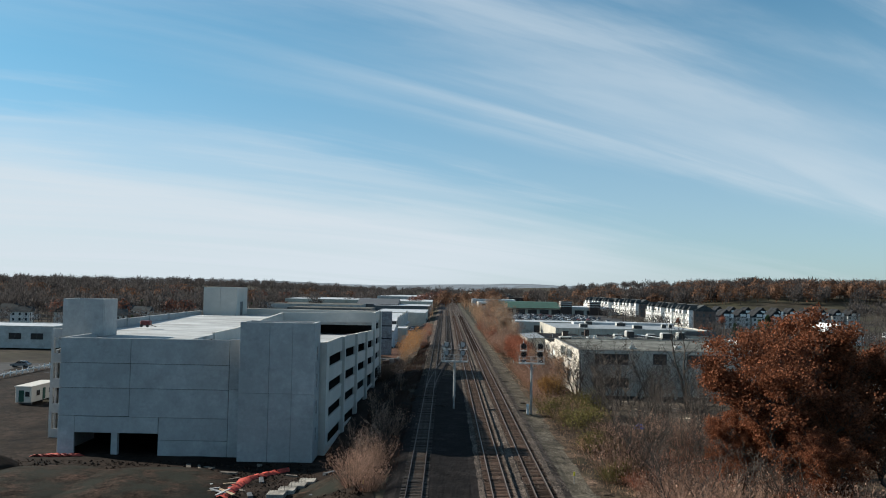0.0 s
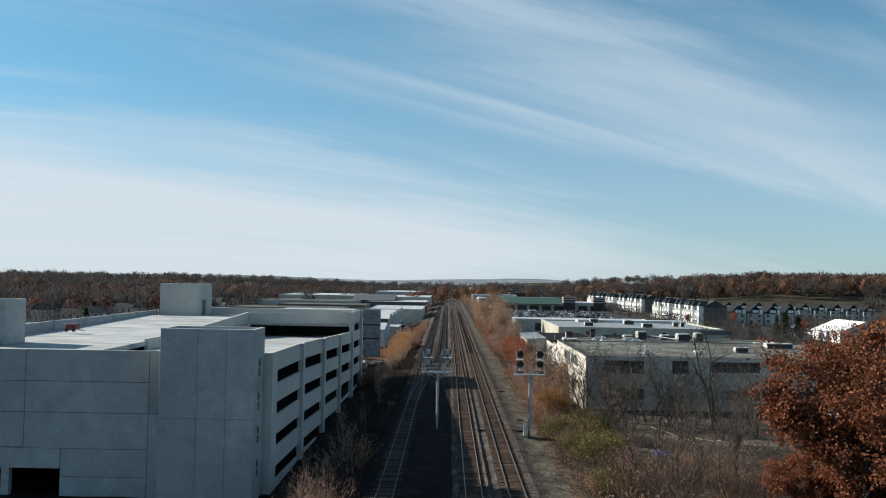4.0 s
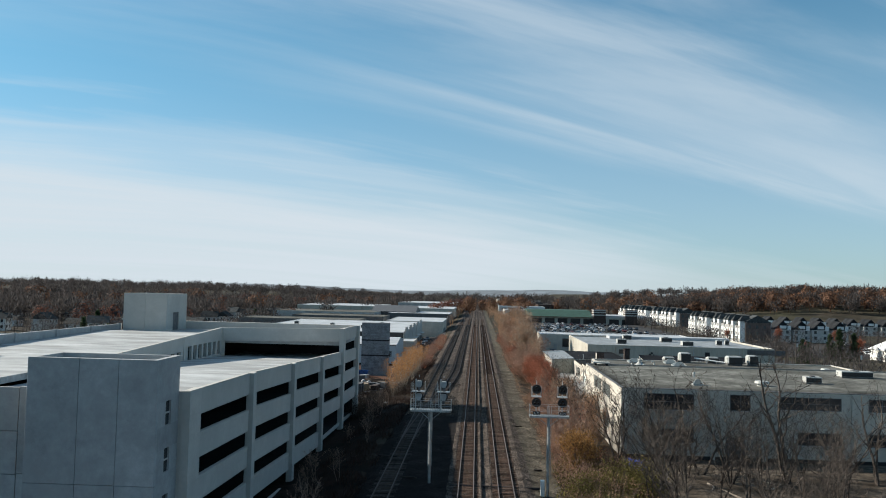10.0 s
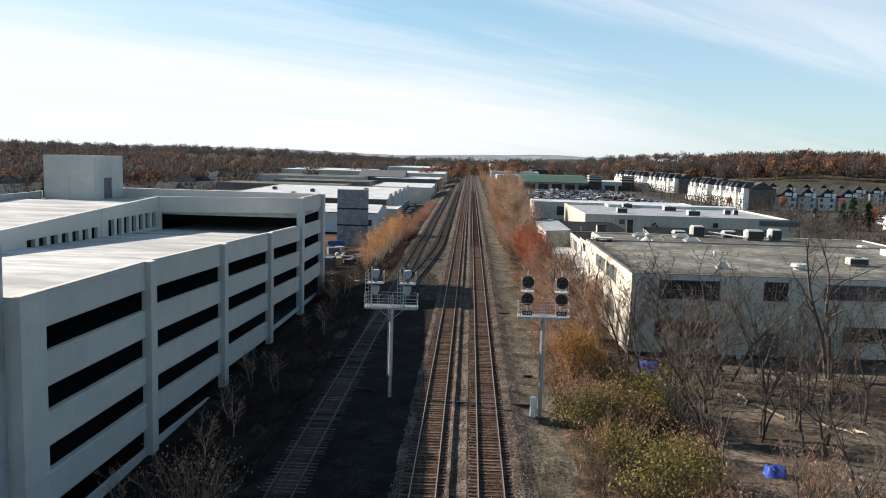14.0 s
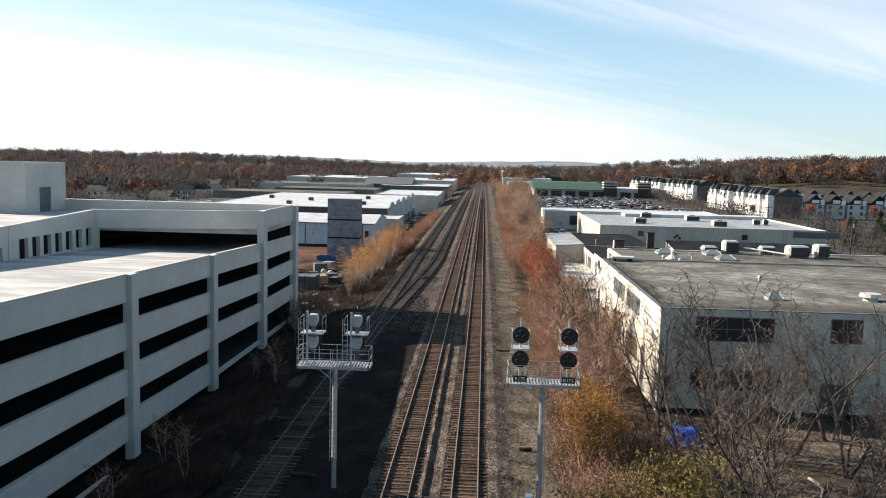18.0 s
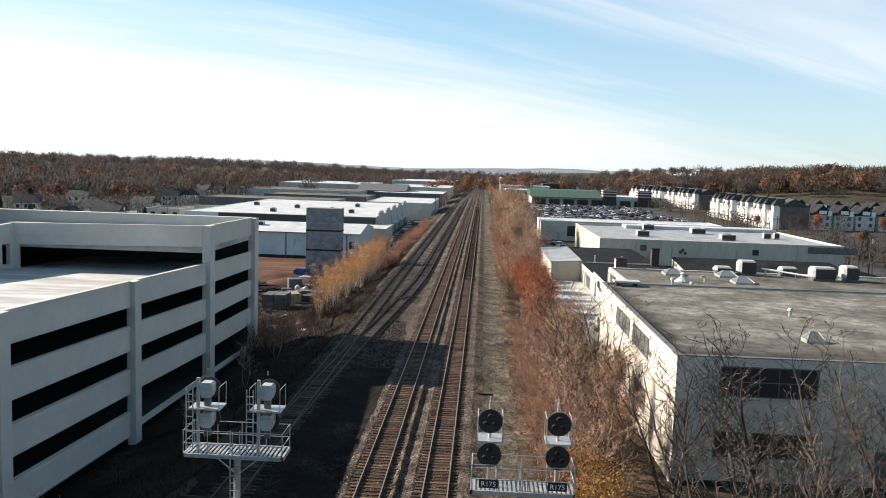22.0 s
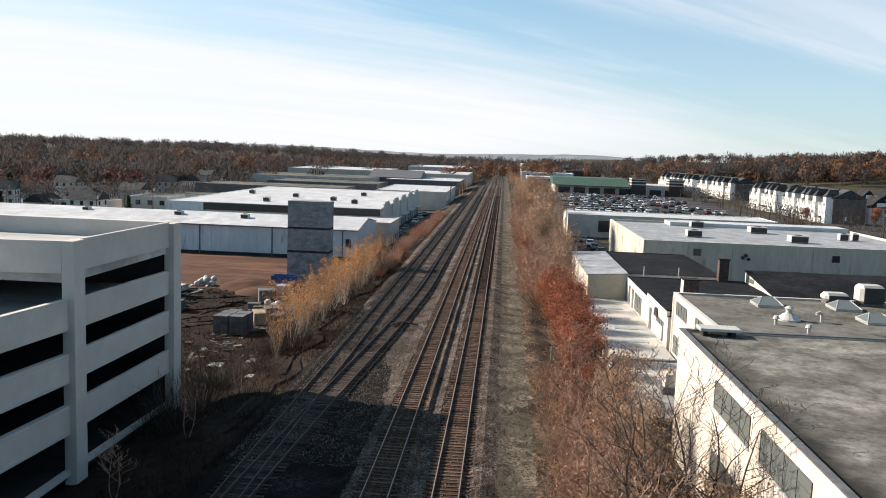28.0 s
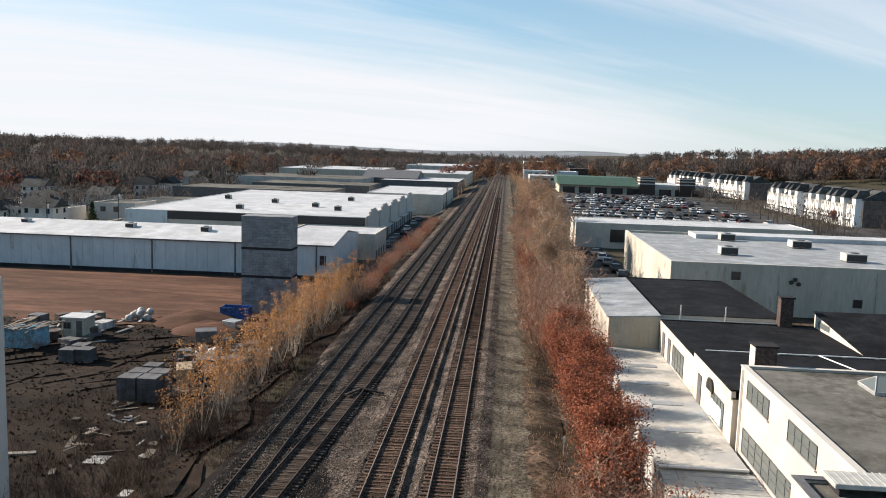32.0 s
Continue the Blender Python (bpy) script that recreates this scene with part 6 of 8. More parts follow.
        part("finial", T(((hx, y, plat + 3.45), (hx, y, plat + 3.62), 0.03), n=6), M_GALV, t)
    return t


M_LENS = glass("signal_lens", (0.012, 0.012, 0.014), 0.08)
M_CASE = material("grey_signal_case", (0.40, 0.41, 0.41), 0.5, metal=0.2, vary=0.1, scale=1, fine=6, bump=0.03)
sig_r = signal(8.05, 48.3, -0.85, 7.15, True, "galvanised railway signal post with four round black heads")
signal(-3.83, 51.3, -0.8, 6.95, False, "galvanised railway signal post seen from behind its grey heads")
M_SIGNTXT = material("sign_white", (0.8, 0.8, 0.78), 0.6, vary=0.05, bump=0.0)
for sx in (-1.28, 1.28):
    hx = 8.05 + sx
    pl_ = part("number_plate", B((hx - 0.36, hx + 0.36, 47.62, 47.66, 7.45, 7.78)), M_BLACK, sig_r, "black plate with white characters")
    cu = bpy.data.curves.new("plate_text", "FONT")
    cu.body, cu.size, cu.align_x, cu.extrude = "R175", 0.27, "CENTER", 0.004
    tmp = bpy.data.objects.new("plate_text", cu)
    scene.collection.objects.link(tmp)
    bpy.context.view_layer.update()
    me = bpy.data.meshes.new_from_object(tmp.evaluated_get(bpy.context.evaluated_depsgraph_get()))
    bpy.data.objects.remove(tmp)
    me.materials.append(M_SIGNTXT)
    tx = new("plate_text", me)
    tx.parent = pl_
    tx.matrix_basis = pose(hx - BASE[sig_r.name].x, 47.61 - BASE[sig_r.name].y, 7.52 - BASE[sig_r.name].z, 90, 0, 0)
# relay cabinet at the right-hand post
cabn = thing("relay_cabinet", (7.55, 48.15, -0.85), "white metal relay cabinet on a concrete foot beside the track", "cabinet")
part("plinth", B((7.3, 7.75, 47.9, 48.4, -1.1, -0.7)), M_CONC, cabn)
part("body", B((7.32, 7.72, 47.92, 48.38, -0.7, 1.0), bevel=0.03), M_PAINT, cabn)
part("door", B((7.36, 7.68, 47.9, 47.92, -0.6, 0.9)), M_PAINT, cabn)
part("handle", B((7.62, 7.65, 47.87, 47.9, 0.1, 0.25)), M_DGREY, cabn)
# signals and posts further off, and trackside markers
for x, y, m_, h, lab in ((7.8, 4.0, M_NETY := material("yellow_marker", (0.62, 0.55, 0.05), 0.6, vary=0.1, bump=0.0), 1.2, "slim yellow trackside marker post"), (-13.2, 1.6, M_NETY, 0.9, "slim yellow trackside marker post"), (11.9, 128.0, M_PAINT, 1.6, "slim white trackside marker post")):
    p_ = thing("marker_post", (x, y, bed_z(x) if -12 < x < 10 else ground_z(x, y)), lab, "marker post", "marker posts")
    zb = p_.location.z
    part("post", T(((x, y, zb - 0.2), (x, y, zb + h - 0.35), 0.035), n=6), M_GALV, p_)
    part("marker", B((x - 0.09, x + 0.09, y - 0.03, y + 0.03, zb + h - 0.4, zb + h)), m_, p_)
# loose timbers between the tracks
for x, y, a, L in ((-4.9, 137.6, 68, 2.6), (-3.6, 138.2, -20, 2.4), (6.9, 88.2, 5, 1.6), (-9.4, 63.0, 4, 2.2), (7.9, 59.5, 12, 0.9), (-6.0, 52.6, 0, 1.6)):
    bm = B((-L / 2, L / 2, -0.11, 0.11, 0.0, 0.16), bevel=0.015)
    bmesh.ops.transform(bm, matrix=pose(x, y, bed_z(x) + (0.24 if -6 < x < -3 else 0.04), 0, 2, a), verts=bm.verts)
    tagged(part("loose_timber", bm, M_TIE_GREY), "weathered grey timber lying across the ballast", "timber", "loose timbers")
tagged(part("cable_trough", B((-1.7, 7.95, 49.9, 50.1, -0.42, -0.17)), M_DARK), "narrow dark cable duct crossing under both tracks", "cable duct")


# ---- trees and shrubs ----
def grow(rg, height, spread, levels, r0, up=0.55, fork=(3, 4), lean=0.0, start=0.25, wig=0.18):
    """Segments (a, b, ra, rb) of a branching tree, and its tips."""
    segs, tips = [], []

    def limb(p, d, length, r, lv):
        n = 4 if lv == 0 else 3
        kids = []
        for i in range(n):
            d = (d + Vector((rg.uniform(-wig, wig), rg.uniform(-wig, wig), rg.uniform(-wig * 0.4, wig * 0.6)))).normalized()
            q = p + d * (length / n)
            ra, rb = r * (1 - 0.62 * i / n), r * (1 - 0.62 * (i + 1) / n)
            segs.append((p, q, ra, rb))
            if lv < levels and (lv > 0 or (i + 1) / n > start):
                kids.append((q, rb, d))
            p = q
        if lv >= levels:
            tips.append(p)
            return
        for q, rb, d0 in kids:
            for _ in range(rg.randint(*fork) - (1 if lv == 0 else 1)):
                a = rg.uniform(0, 2 * math.pi)
                side = Vector((math.cos(a), math.sin(a), 0)) * spread
                nd = (d0 * rg.uniform(0.5, 0.9) + side * rg.uniform(0.5, 1.0) + Vector((0, 0, up * rg.uniform(0.3, 1)))).normalized()
                limb(q, nd, length * rg.uniform(0.42, 0.68), max(rb * rg.uniform(0.5, 0.75), 0.009), lv + 1)
        limb(p, d, length * 0.5, r * 0.36, lv + 1)

    limb(Vector((0, 0, -0.3)), Vector((lean, 0, 1)).normalized(), height * 0.55, r0, 0)
    return segs, tips


def wood_mesh(name, segs, mat, sides=4, fat=1.0):
    vs, fs = [], []
    for a, b, ra, rb in segs:
        d = b - a
        if d.length < 1e-5:
            continue
        d.normalize()
        u = d.orthogonal().normalized()
        v = d.cross(u)
        k = sides if ra > 0.03 else 3
        o = len(vs)
        for c, r in ((a, ra * fat), (b, rb * fat)):
            for i in range(k):
                an = 2 * math.pi * i / k
                vs.append(tuple(c + (u * math.cos(an) + v * math.sin(an)) * r))
        fs += [(o + i, o + (i + 1) % k, o + k + (i + 1) % k, o + k + i) for i in range(k)]
    me = bpy.data.meshes.new(name)
    me.from_pydata(vs, [], fs)
    me.materials.append(mat)
    return me


def leaf_mesh(name, rg, points, per, size, mat, spreadr, flat=0.0):
    vs, fs = [], []
    for p in points:
        for _ in range(per):
            c = p + Vector((rg.gauss(0, 1), rg.gauss(0, 1), rg.gauss(0, 0.8))) * spreadr
            n = Vector((rg.gauss(0, 1), rg.gauss(0, 1), rg.gauss(0, 1) + flat)).normalized()
            u = n.orthogonal().normalized()
            w = n.cross(u)
            a = rg.uniform(0, 6.28)
            u, w = u * math.cos(a) + w * math.sin(a), w * math.cos(a) - u * math.sin(a)
            s = size * rg.uniform(0.6, 1.3)
            o = len(vs)
            vs += [tuple(c - u * s * 0.5), tuple(c + w * s * 0.34), tuple(c + u * s * 0.5), tuple(c - w * s * 0.34 + n * s * 0.12)]
            fs.append((o, o + 1, o + 2, o + 3))
    me = bpy.data.meshes.new(name)
    me.from_pydata(vs, [], fs)
    me.materials.append(mat)
    return me


def make_tree(name, seed, label, height, spread, levels, r0, bark, leaf_mat=None, per=0, size=0.2, leafr=0.5, sides=5, category="tree", group="", up=0.55, fork=(3, 4), start=0.25, fat=1.0, keep=1.0, lean=0.0, wig=0.18, clump=0.0):
    rg = random.Random(seed)
    segs, tips = grow(rg, height, spread, levels, r0, up, fork, lean, start, wig)
    top = max(b.z for _, b, _, _ in segs)
    k = height / top
    segs = [(a * k, b * k, ra, rb) for a, b, ra, rb in segs]
    tips = [p * k for p in tips if rg.random() < keep and (not clump or noise.noise(p * (k * clump) + Vector((seed, 0, 0))) > -0.02)]
    t = thing(name, (0, 0, 0), label, category, group)
    o = new("trunk", wood_mesh("trunk", segs if leaf_mat else segs[:4], bark, sides, fat))
    o.parent = t
    if not leaf_mat:
        new("crown", wood_mesh("crown", segs[4:], bark, sides, fat)).parent = t
    if leaf_mat:
        c = new("foliage", leaf_mesh("foliage", rg, tips, per, size, leaf_mat, leafr))
        c.parent = t
    return t


def sinuous(rg, height, stems, r0, wide=0.42, deep=0.0):
    """Segments of a bare many-stemmed tree with long crooked limbs."""
    segs = []

    def run(p, d, length, r, lv):
        n = (9, 6, 4, 3, 2)[lv]
        bend = (0.2, 0.34, 0.42, 0.45, 0.5)[lv]
        for i in range(n):
            d = (d + Vector((rg.uniform(-bend, bend), rg.uniform(-bend, bend), rg.uniform(-bend * 0.5, bend * 0.7) + 0.06))).normalized()
            q = p + d * (length / n)
            ra, rb = max(r * (1 - 0.8 * i / n), 0.014), max(r * (1 - 0.8 * (i + 1) / n), 0.011)
            segs.append((p, q, ra, rb))
            if lv < 4 and i >= (2 if lv == 0 else 1) and rg.random() < (1.0, 0.85, 0.75, deep)[lv]:
                for _ in range(2 if lv == 0 and i % 2 else 1):
                    a = rg.uniform(0, 2 * math.pi)
                    side = Vector((math.cos(a), math.sin(a), rg.uniform(-0.1, 0.35)))
                    run(q, (d * 0.5 + side * rg.uniform(0.55, 0.95)).normalized(), length * (1 - 0.5 * i / n) * rg.uniform(0.34, 0.58), rb * 0.62, lv + 1)
            p = q

    a0 = rg.uniform(0, 6.28)
    for k in range(stems):
        a = a0 + 6.28 * k / stems + rg.uniform(-0.4, 0.4)
        t = wide * rg.uniform(0.5, 1.2) if stems > 1 else 0.06
        run(Vector((math.cos(a) * 0.12, math.sin(a) * 0.12, -0.3)), Vector((math.cos(a) * t, math.sin(a) * t, 1)).normalized(), height * rg.uniform(0.85, 1.1), r0 * rg.uniform(0.75, 1.1), 0)
    return segs


def make_bare(name, seed, label, height, stems, r0, bark, wide=0.42, leaf_mat=None, per=0, size=0.15, group="bare trees", keep=0.3, deep=0.0):
    rg = random.Random(seed)
    segs = sinuous(rg, height, stems, r0, wide, deep)
    k = height / max(b.z for _, b, _, _ in segs)
    segs = [(a * k, b * k, ra, rb) for a, b, ra, rb in segs]
    t = thing(name, (0, 0, 0), label, "tree", group)
    stout = [g for g in segs if g[2] > r0 * 0.3]
    new("trunk", wood_mesh("trunk", stout, bark, 6)).parent = t
    new("crown", wood_mesh("crown", [g for g in segs if g[2] <= r0 * 0.3], bark, 4)).parent = t
    if leaf_mat:
        tips = [b for _, b, _, rb in segs if rb < 0.013 and rg.random() < keep]
        new("foliage", leaf_mesh("foliage", rg, tips, per, size, leaf_mat, 0.16)).parent = t
    return t


PROTO = {}


def plant(kind, x, y, s=1.0, rz=None, z=None, sz=None):
    """A first one of a kind is moved into place, the rest are copies."""
    rz = prng.uniform(0, 360) if rz is None else rz
    z = (ground_z(x, y) if z is None else z)
    m = Matrix.Translation((x, y, z)) @ Matrix.Rotation(radians(rz), 4, "Z") @ Matrix.Diagonal((s, s, sz or s, 1))
    ob = PROTO[kind]
    if ob.get("placed"):
        c = copy_thing(ob, m @ Matrix.Diagonal((1 / ob.scale.x, 1 / ob.scale.y, 1 / ob.scale.z, 1)))
        return c
    ob["placed"] = 1
    ob.matrix_basis = m
    return ob


prng = random.Random(11)
for i in range(4):
    PROTO[f"bare{i}"] = make_bare("bare_tree", 20 + i, "leafless grey-brown tree with crooked spreading limbs", 9.0, (3, 2, 4, 2)[i], (0.105, 0.12, 0.095, 0.13)[i], M_BARK, (0.42, 0.36, 0.5, 0.3)[i], deep=0.6)
PROTO["tall0"] = make_bare("tall_bare_tree", 33, "tall leafless tree with upswept dark limbs", 15.0, 2, 0.24, M_BARK, 0.2, deep=0.7)
for i in range(3):
    PROTO[f"whip{i}"] = make_bare("slender_tree", 120 + i, "slender leafless tree with fine reddish-tan branches", 6.8, (2, 3, 1)[i], 0.06, M_WHIP, 0.22, (None, M_LEAF_RED, M_LEAF_TAN)[i], 1, 0.15, "slender trees", (0, 0.12, 0.2)[i])
for i in range(2):
    PROTO[f"ash{i}"] = make_bare("tall_bare_tree", 140 + i, "tall slender leafless tree with ascending dark branches and fine twigs", 12.3, 3 + i, 0.11, M_BARK, 0.3, M_LEAF_TAN, 1, 0.1, "bare trees", 0.1)
PROTO["pale0"] = make_tree("pale_bare_tree", 41, "large leafless tree with pale tan branches and buds", 11.0, 0.75, 4, 0.22, M_PALEBARK, M_LEAF_TAN, 3, 0.16, 0.35, group="bare trees", up=0.7, fork=(3, 3), start=0.15, fat=1.3, keep=0.6)
for i in range(2):
    PROTO[f"young{i}"] = make_tree("young_tree", 50 + i, "young tree with pale bark and a few tan leaves", 7.5, 0.6, 3, 0.09, M_PALEBARK, M_LEAF_TAN, 4, 0.15, 0.25, group="young trees", up=0.8, fork=(3, 4), start=0.1, fat=1.2)
for i in range(2):
    PROTO[f"oak{i}"] = make_tree("oak_tree", 60 + i, "large oak still holding rust-brown autumn leaves", 18.0, 1.05, 4, 0.4, M_BARK, M_LEAF_RUST, 22, 0.27, 0.34, group="oaks", up=0.4, fork=(3, 4), start=0.02, fat=1.0, keep=0.75, wig=0.36, clump=0.55)
for i in range(2):
    PROTO[f"red{i}"] = make_tree("red_leaf_tree", 70 + i, "small tree with twiggy crown of rust-red autumn leaves", 6.6, 0.75, 3, 0.09, M_BARK, M_LEAF_RED, 15, 0.14, 0.4, clump=0.55, group="red-leaved trees", up=0.6, fork=(4, 5), start=0.0, wig=0.3)


def make_bush(name, seed, label, h, r, n, twig, leaf_mat, per, size, group, lr=0.3):
    rg = random.Random(seed)
    segs, tips = [], []
    for _ in range(n):
        a, q = rg.uniform(0, 6.28), r * math.sqrt(rg.random())
        p = Vector((q * math.cos(a) * 0.5, q * math.sin(a) * 0.5, -0.15))
        d = Vector((math.cos(a) * q / r * 0.7, math.sin(a) * q / r * 0.7, 1.0)).normalized()
        L, rad = h * rg.uniform(0.55, 1.0), rg.uniform(0.012, 0.024)
        for i in range(4):
            d = (d + Vector((rg.uniform(-0.22, 0.22), rg.uniform(-0.22, 0.22), rg.uniform(-0.05, 0.1)))).normalized()
            e = p + d * (L / 4)
            segs.append((p, e, rad * (1 - 0.2 * i), rad * (0.8 - 0.2 * i)))
            if i > 0:
                for _k in range(2):
                    dd = (d + Vector((rg.uniform(-0.8, 0.8), rg.uniform(-0.8, 0.8), rg.uniform(-0.1, 0.5)))).normalized()
                    e2 = e + dd * L * rg.uniform(0.12, 0.28)
                    segs.append((e, e2, rad * 0.5, rad * 0.2))
                    tips.append(e2)
            p = e
        tips.append(p)
    t = thing(name, (0, 0, 0), label, "shrub", group)
    new("branchwork", wood_mesh("branchwork", segs, twig, 3)).parent = t
    if leaf_mat:
        new("foliage", leaf_mesh("foliage", rg, tips, per, size, leaf_mat, lr)).parent = t
    return t


def make_sapling(seed, leaves):
    rg = random.Random(seed)
    segs, tips = [], []
    for _ in range(6):
        p, d = Vector((rg.gauss(0, 0.012), rg.gauss(0, 0.012), -0.2)), Vector((rg.gauss(0, 0.2), rg.gauss(0, 0.2), 1)).normalized()
        h, r = rg.uniform(4.2, 7.2), rg.uniform(0.028, 0.05)
        for i in range(9):
            d = (d + Vector((rg.gauss(0, 0.05), rg.gauss(0, 0.05), 0.06))).normalized()
            q = p + d * h / 9
            segs.append((p, q, r * (1 - i / 10), r * (1 - (i + 1) / 10)))
            if i > 1:
                for _k in range(3):
                    a = rg.uniform(0, 6.28)
                    e = q + Vector((math.cos(a) * 0.5, math.sin(a) * 0.5, rg.uniform(0.4, 1.0))) * rg.uniform(0.5, 1.1) * (1.25 - i / 12)
                    segs.append((q, e, r * 0.35, 0.005))
                    if i > 2 and rg.random() < 0.1 + 0.08 * i:
                        tips += [e, q.lerp(e, 0.6)]
            p = q
        tips.append(p)
    t = thing("birch_sapling", (0, 0, 0), "clump of slender pale-stemmed saplings with golden leaves", "sapling", "golden saplings")
    new("stem", wood_mesh("stem", segs, M_PALEBARK, 4)).parent = t
    new("foliage", leaf_mesh("foliage", rg, tips, leaves, 0.15, M_LEAF_GOLD, 0.2)).parent = t
    return t


for i in range(3):
    PROTO[f"gold{i}"] = make_sapling(80 + i, 3 + i * 2)
PROTO["brush0"] = make_bush("brush_thicket", 91, "dense thicket of reddish-brown bare twigs", 3.4, 1.7, 70, M_TWIGRED, M_TWIGRED, 1, 0.12, "brush thickets")
PROTO["brush1"] = make_bush("brush_thicket", 92, "dense thicket of reddish-brown bare twigs", 3.0, 1.5, 70, M_TWIGRED, M_TWIGRED, 1, 0.12, "brush thickets")
PROTO["olive0"] = make_bush("leafy_shrub", 93, "straggling shrub with yellow-green leaves", 2.6, 1.6, 40, M_TWIG, M_LEAF_OLIVE, 8, 0.14, "leafy shrubs")
PROTO["amber0"] = make_tree("amber_tree", 76, "small bushy tree with amber and yellow-green leaves", 6.0, 0.7, 3, 0.08, M_BARK, M_LEAF_AMBER, 9, 0.15, 0.45, clump=0.4, group="amber trees", up=0.6, fork=(3, 4), start=0.0, wig=0.3)
PROTO["olive1"] = make_bush("leafy_shrub", 94, "straggling shrub with golden-brown leaves", 2.4, 1.5, 40, M_TWIG, M_LEAF_TAN, 6, 0.13, "leafy shrubs")
PROTO["redbush0"] = make_bush("red_shrub", 95, "low red-brown autumn shrub", 2.2, 1.5, 36, M_TWIGRED, M_LEAF_RED, 9, 0.12, "red shrubs")
PROTO["green0"] = make_bush("evergreen_shrub", 96, "dark green evergreen shrub", 2.2, 1.4, 40, M_TWIG, M_LEAF_GREEN, 6, 0.2, "evergreen shrubs")
PROTO["dark0"] = make_bush("bare_shrub", 97, "bare dark shrub of fine upright twigs", 3.0, 1.5, 42, M_TWIG, None, 0, 0, "bare shrubs")

# right of the tracks
for x, y, k, s in ((25.0, -5.0, "oak0", 0.92), (31.0, -2.0, "oak1", 1.04), (29.0, 4.0, "oak0", 0.85), (36.5, -1.5, "oak1", 0.85), (22.5, -2.0, "oak1", 0.5), (27.5, -9.0, "oak0", 0.48)):
    plant(k, x, y, s)
for x, y, k, s in ((36.6, 63.5, "tall0", 1.1), (20.5, 57.0, "bare0", 1.05), (24.5, 60.0, "bare1", 1.1), (17.2, 61.5, "bare3", 1.15), (33.5, 50.0, "bare1", 1.1), (39.0, 53.0, "bare3", 1.15),
                   (45.0, 59.0, "tall0", 0.8), (52.0, 56.0, "bare0", 1.1), (27.0, 42.0, "bare3", 1.0), (18.6, 37.0, "bare1", 0.95), (20.0, 25.0, "bare2", 1.0), (24.0, 20.0, "bare0", 1.0), (16.5, 15.0, "bare3", 0.85), (28.0, 10.0, "bare1", 0.95), (35.0, 30.0, "bare2", 1.0), (43.0, 38.0, "bare0", 1.0)):
    plant(k, x, y, s)
for i in range(10):
    plant(f"bare{i % 4}", prng.uniform(15.5, 52), prng.uniform(2, 40), prng.uniform(0.5, 0.85))
for x, y, k, s in ((14.0, 84.2, "ash0", 1.0), (16.0, 84.6, "ash1", 1.0), (15.3, 88.5, "ash0", 0.8), (14.6, 74.5, "ash1", 0.72), (15.8, 94.0, "ash0", 0.7)):
    plant(k, x, y, s, 40 * y)
for x, y, s in ((16.2, 78.0, 0.95), (17.0, 84.0, 0.9), (15.6, 92.0, 1.0), (16.4, 72.5, 0.8), (14.6, 99.0, 0.9), (15.0, 107.0, 0.85)):
    plant(f"young{prng.randint(0, 1)}", x, y, s)
for i in range(46):
    y = 52 + i * 1.35
    plant(f"brush{i % 2}", 11.2 + prng.uniform(0, 2.4 + 1.8 * smooth(85, 105, y)), y + prng.uniform(-1, 1), prng.uniform(0.55, 0.9))
for i in range(50):
    y = 66 + i * 1.0
    plant(f"whip{i % 3}", 11.6 + prng.uniform(0, 2.8 + 1.8 * smooth(90, 105, y)), y + prng.uniform(-1, 1), prng.uniform(0.6, 1.15))
for i in range(46):
    plant(f"whip{i % 3}", 11.8 + prng.uniform(-0.4, 4.0), 146 + i * 2.6 + prng.uniform(-1, 1), prng.uniform(0.85, 1.4) * (1 + 0.45 * smooth(165, 215, 146 + i * 2.6)))
for i in range(26):
    plant(("brush0", "brush1", "olive1")[i % 3], 11.2 + prng.uniform(-0.6, 1.0), 70 + i * 2.0, prng.uniform(0.45, 0.75))
for i in range(44):
    x, y = prng.uniform(10.8, 18.0), prng.uniform(14, 62)
    plant(prng.choice(("olive0", "dark0", "dark0", "dark0", "brush0", "olive1")), x, y, prng.uniform(0.7, 1.15))
for i in range(24):
    x, y = prng.uniform(14, 48), prng.uniform(-4, 40)
    plant(prng.choice(("dark0", "dark0", "brush0", "brush1", "olive1", "dark0")), x, y, prng.uniform(0.6, 1.2) * (0.75 if x > 26 else 1))
for x, y in ((27, -1), (31, 4), (23.5, 3.0), (14.0, 6.0)):
    plant("green0" if x > 20 else "olive0", x, y, 0.9)
for x, y, s in ((13.4, 116.0, 0.95), (13.9, 121.5, 1.05), (14.2, 127.0, 1.1), (13.6, 133.0, 1.05), (14.6, 138.5, 1.15), (13.4, 144.0, 1.0), (12.9, 151.0, 0.8), (13.6, 110.5, 0.75)):
    plant(f"red{prng.randint(0, 1)}", x, y, s)
for i in range(40):
    y = 148 + i * 3.1
    plant(prng.choice(("whip0", "young0", "whip2", "whip1", "red1", "brush0")), 12.4 + prng.uniform(-0.6, 3.4), y, prng.uniform(0.9, 1.3))
for i in range(70):
    y = 150 + i * 2.3
    plant(prng.choice(("brush0", "brush1", "redbush0")), 12.0 + prng.uniform(-1.0, 3.5), y, prng.uniform(1.0, 1.75))
for x, y, s in ((15.6, 226.0, 1.35), (16.5, 238.0, 1.2), (14.5, 242.0, 1.0), (16.5, 216.0, 0.95), (15.5, 252.0, 1.0), (18.0, 262.0, 1.0), (14.6, 186.0, 1.1), (15.4, 199.0, 1.25), (14.8, 232.0, 1.45), (15.2, 272.0, 1.4), (14.8, 290.0, 1.5)):
    plant("pale0", x, y, s)
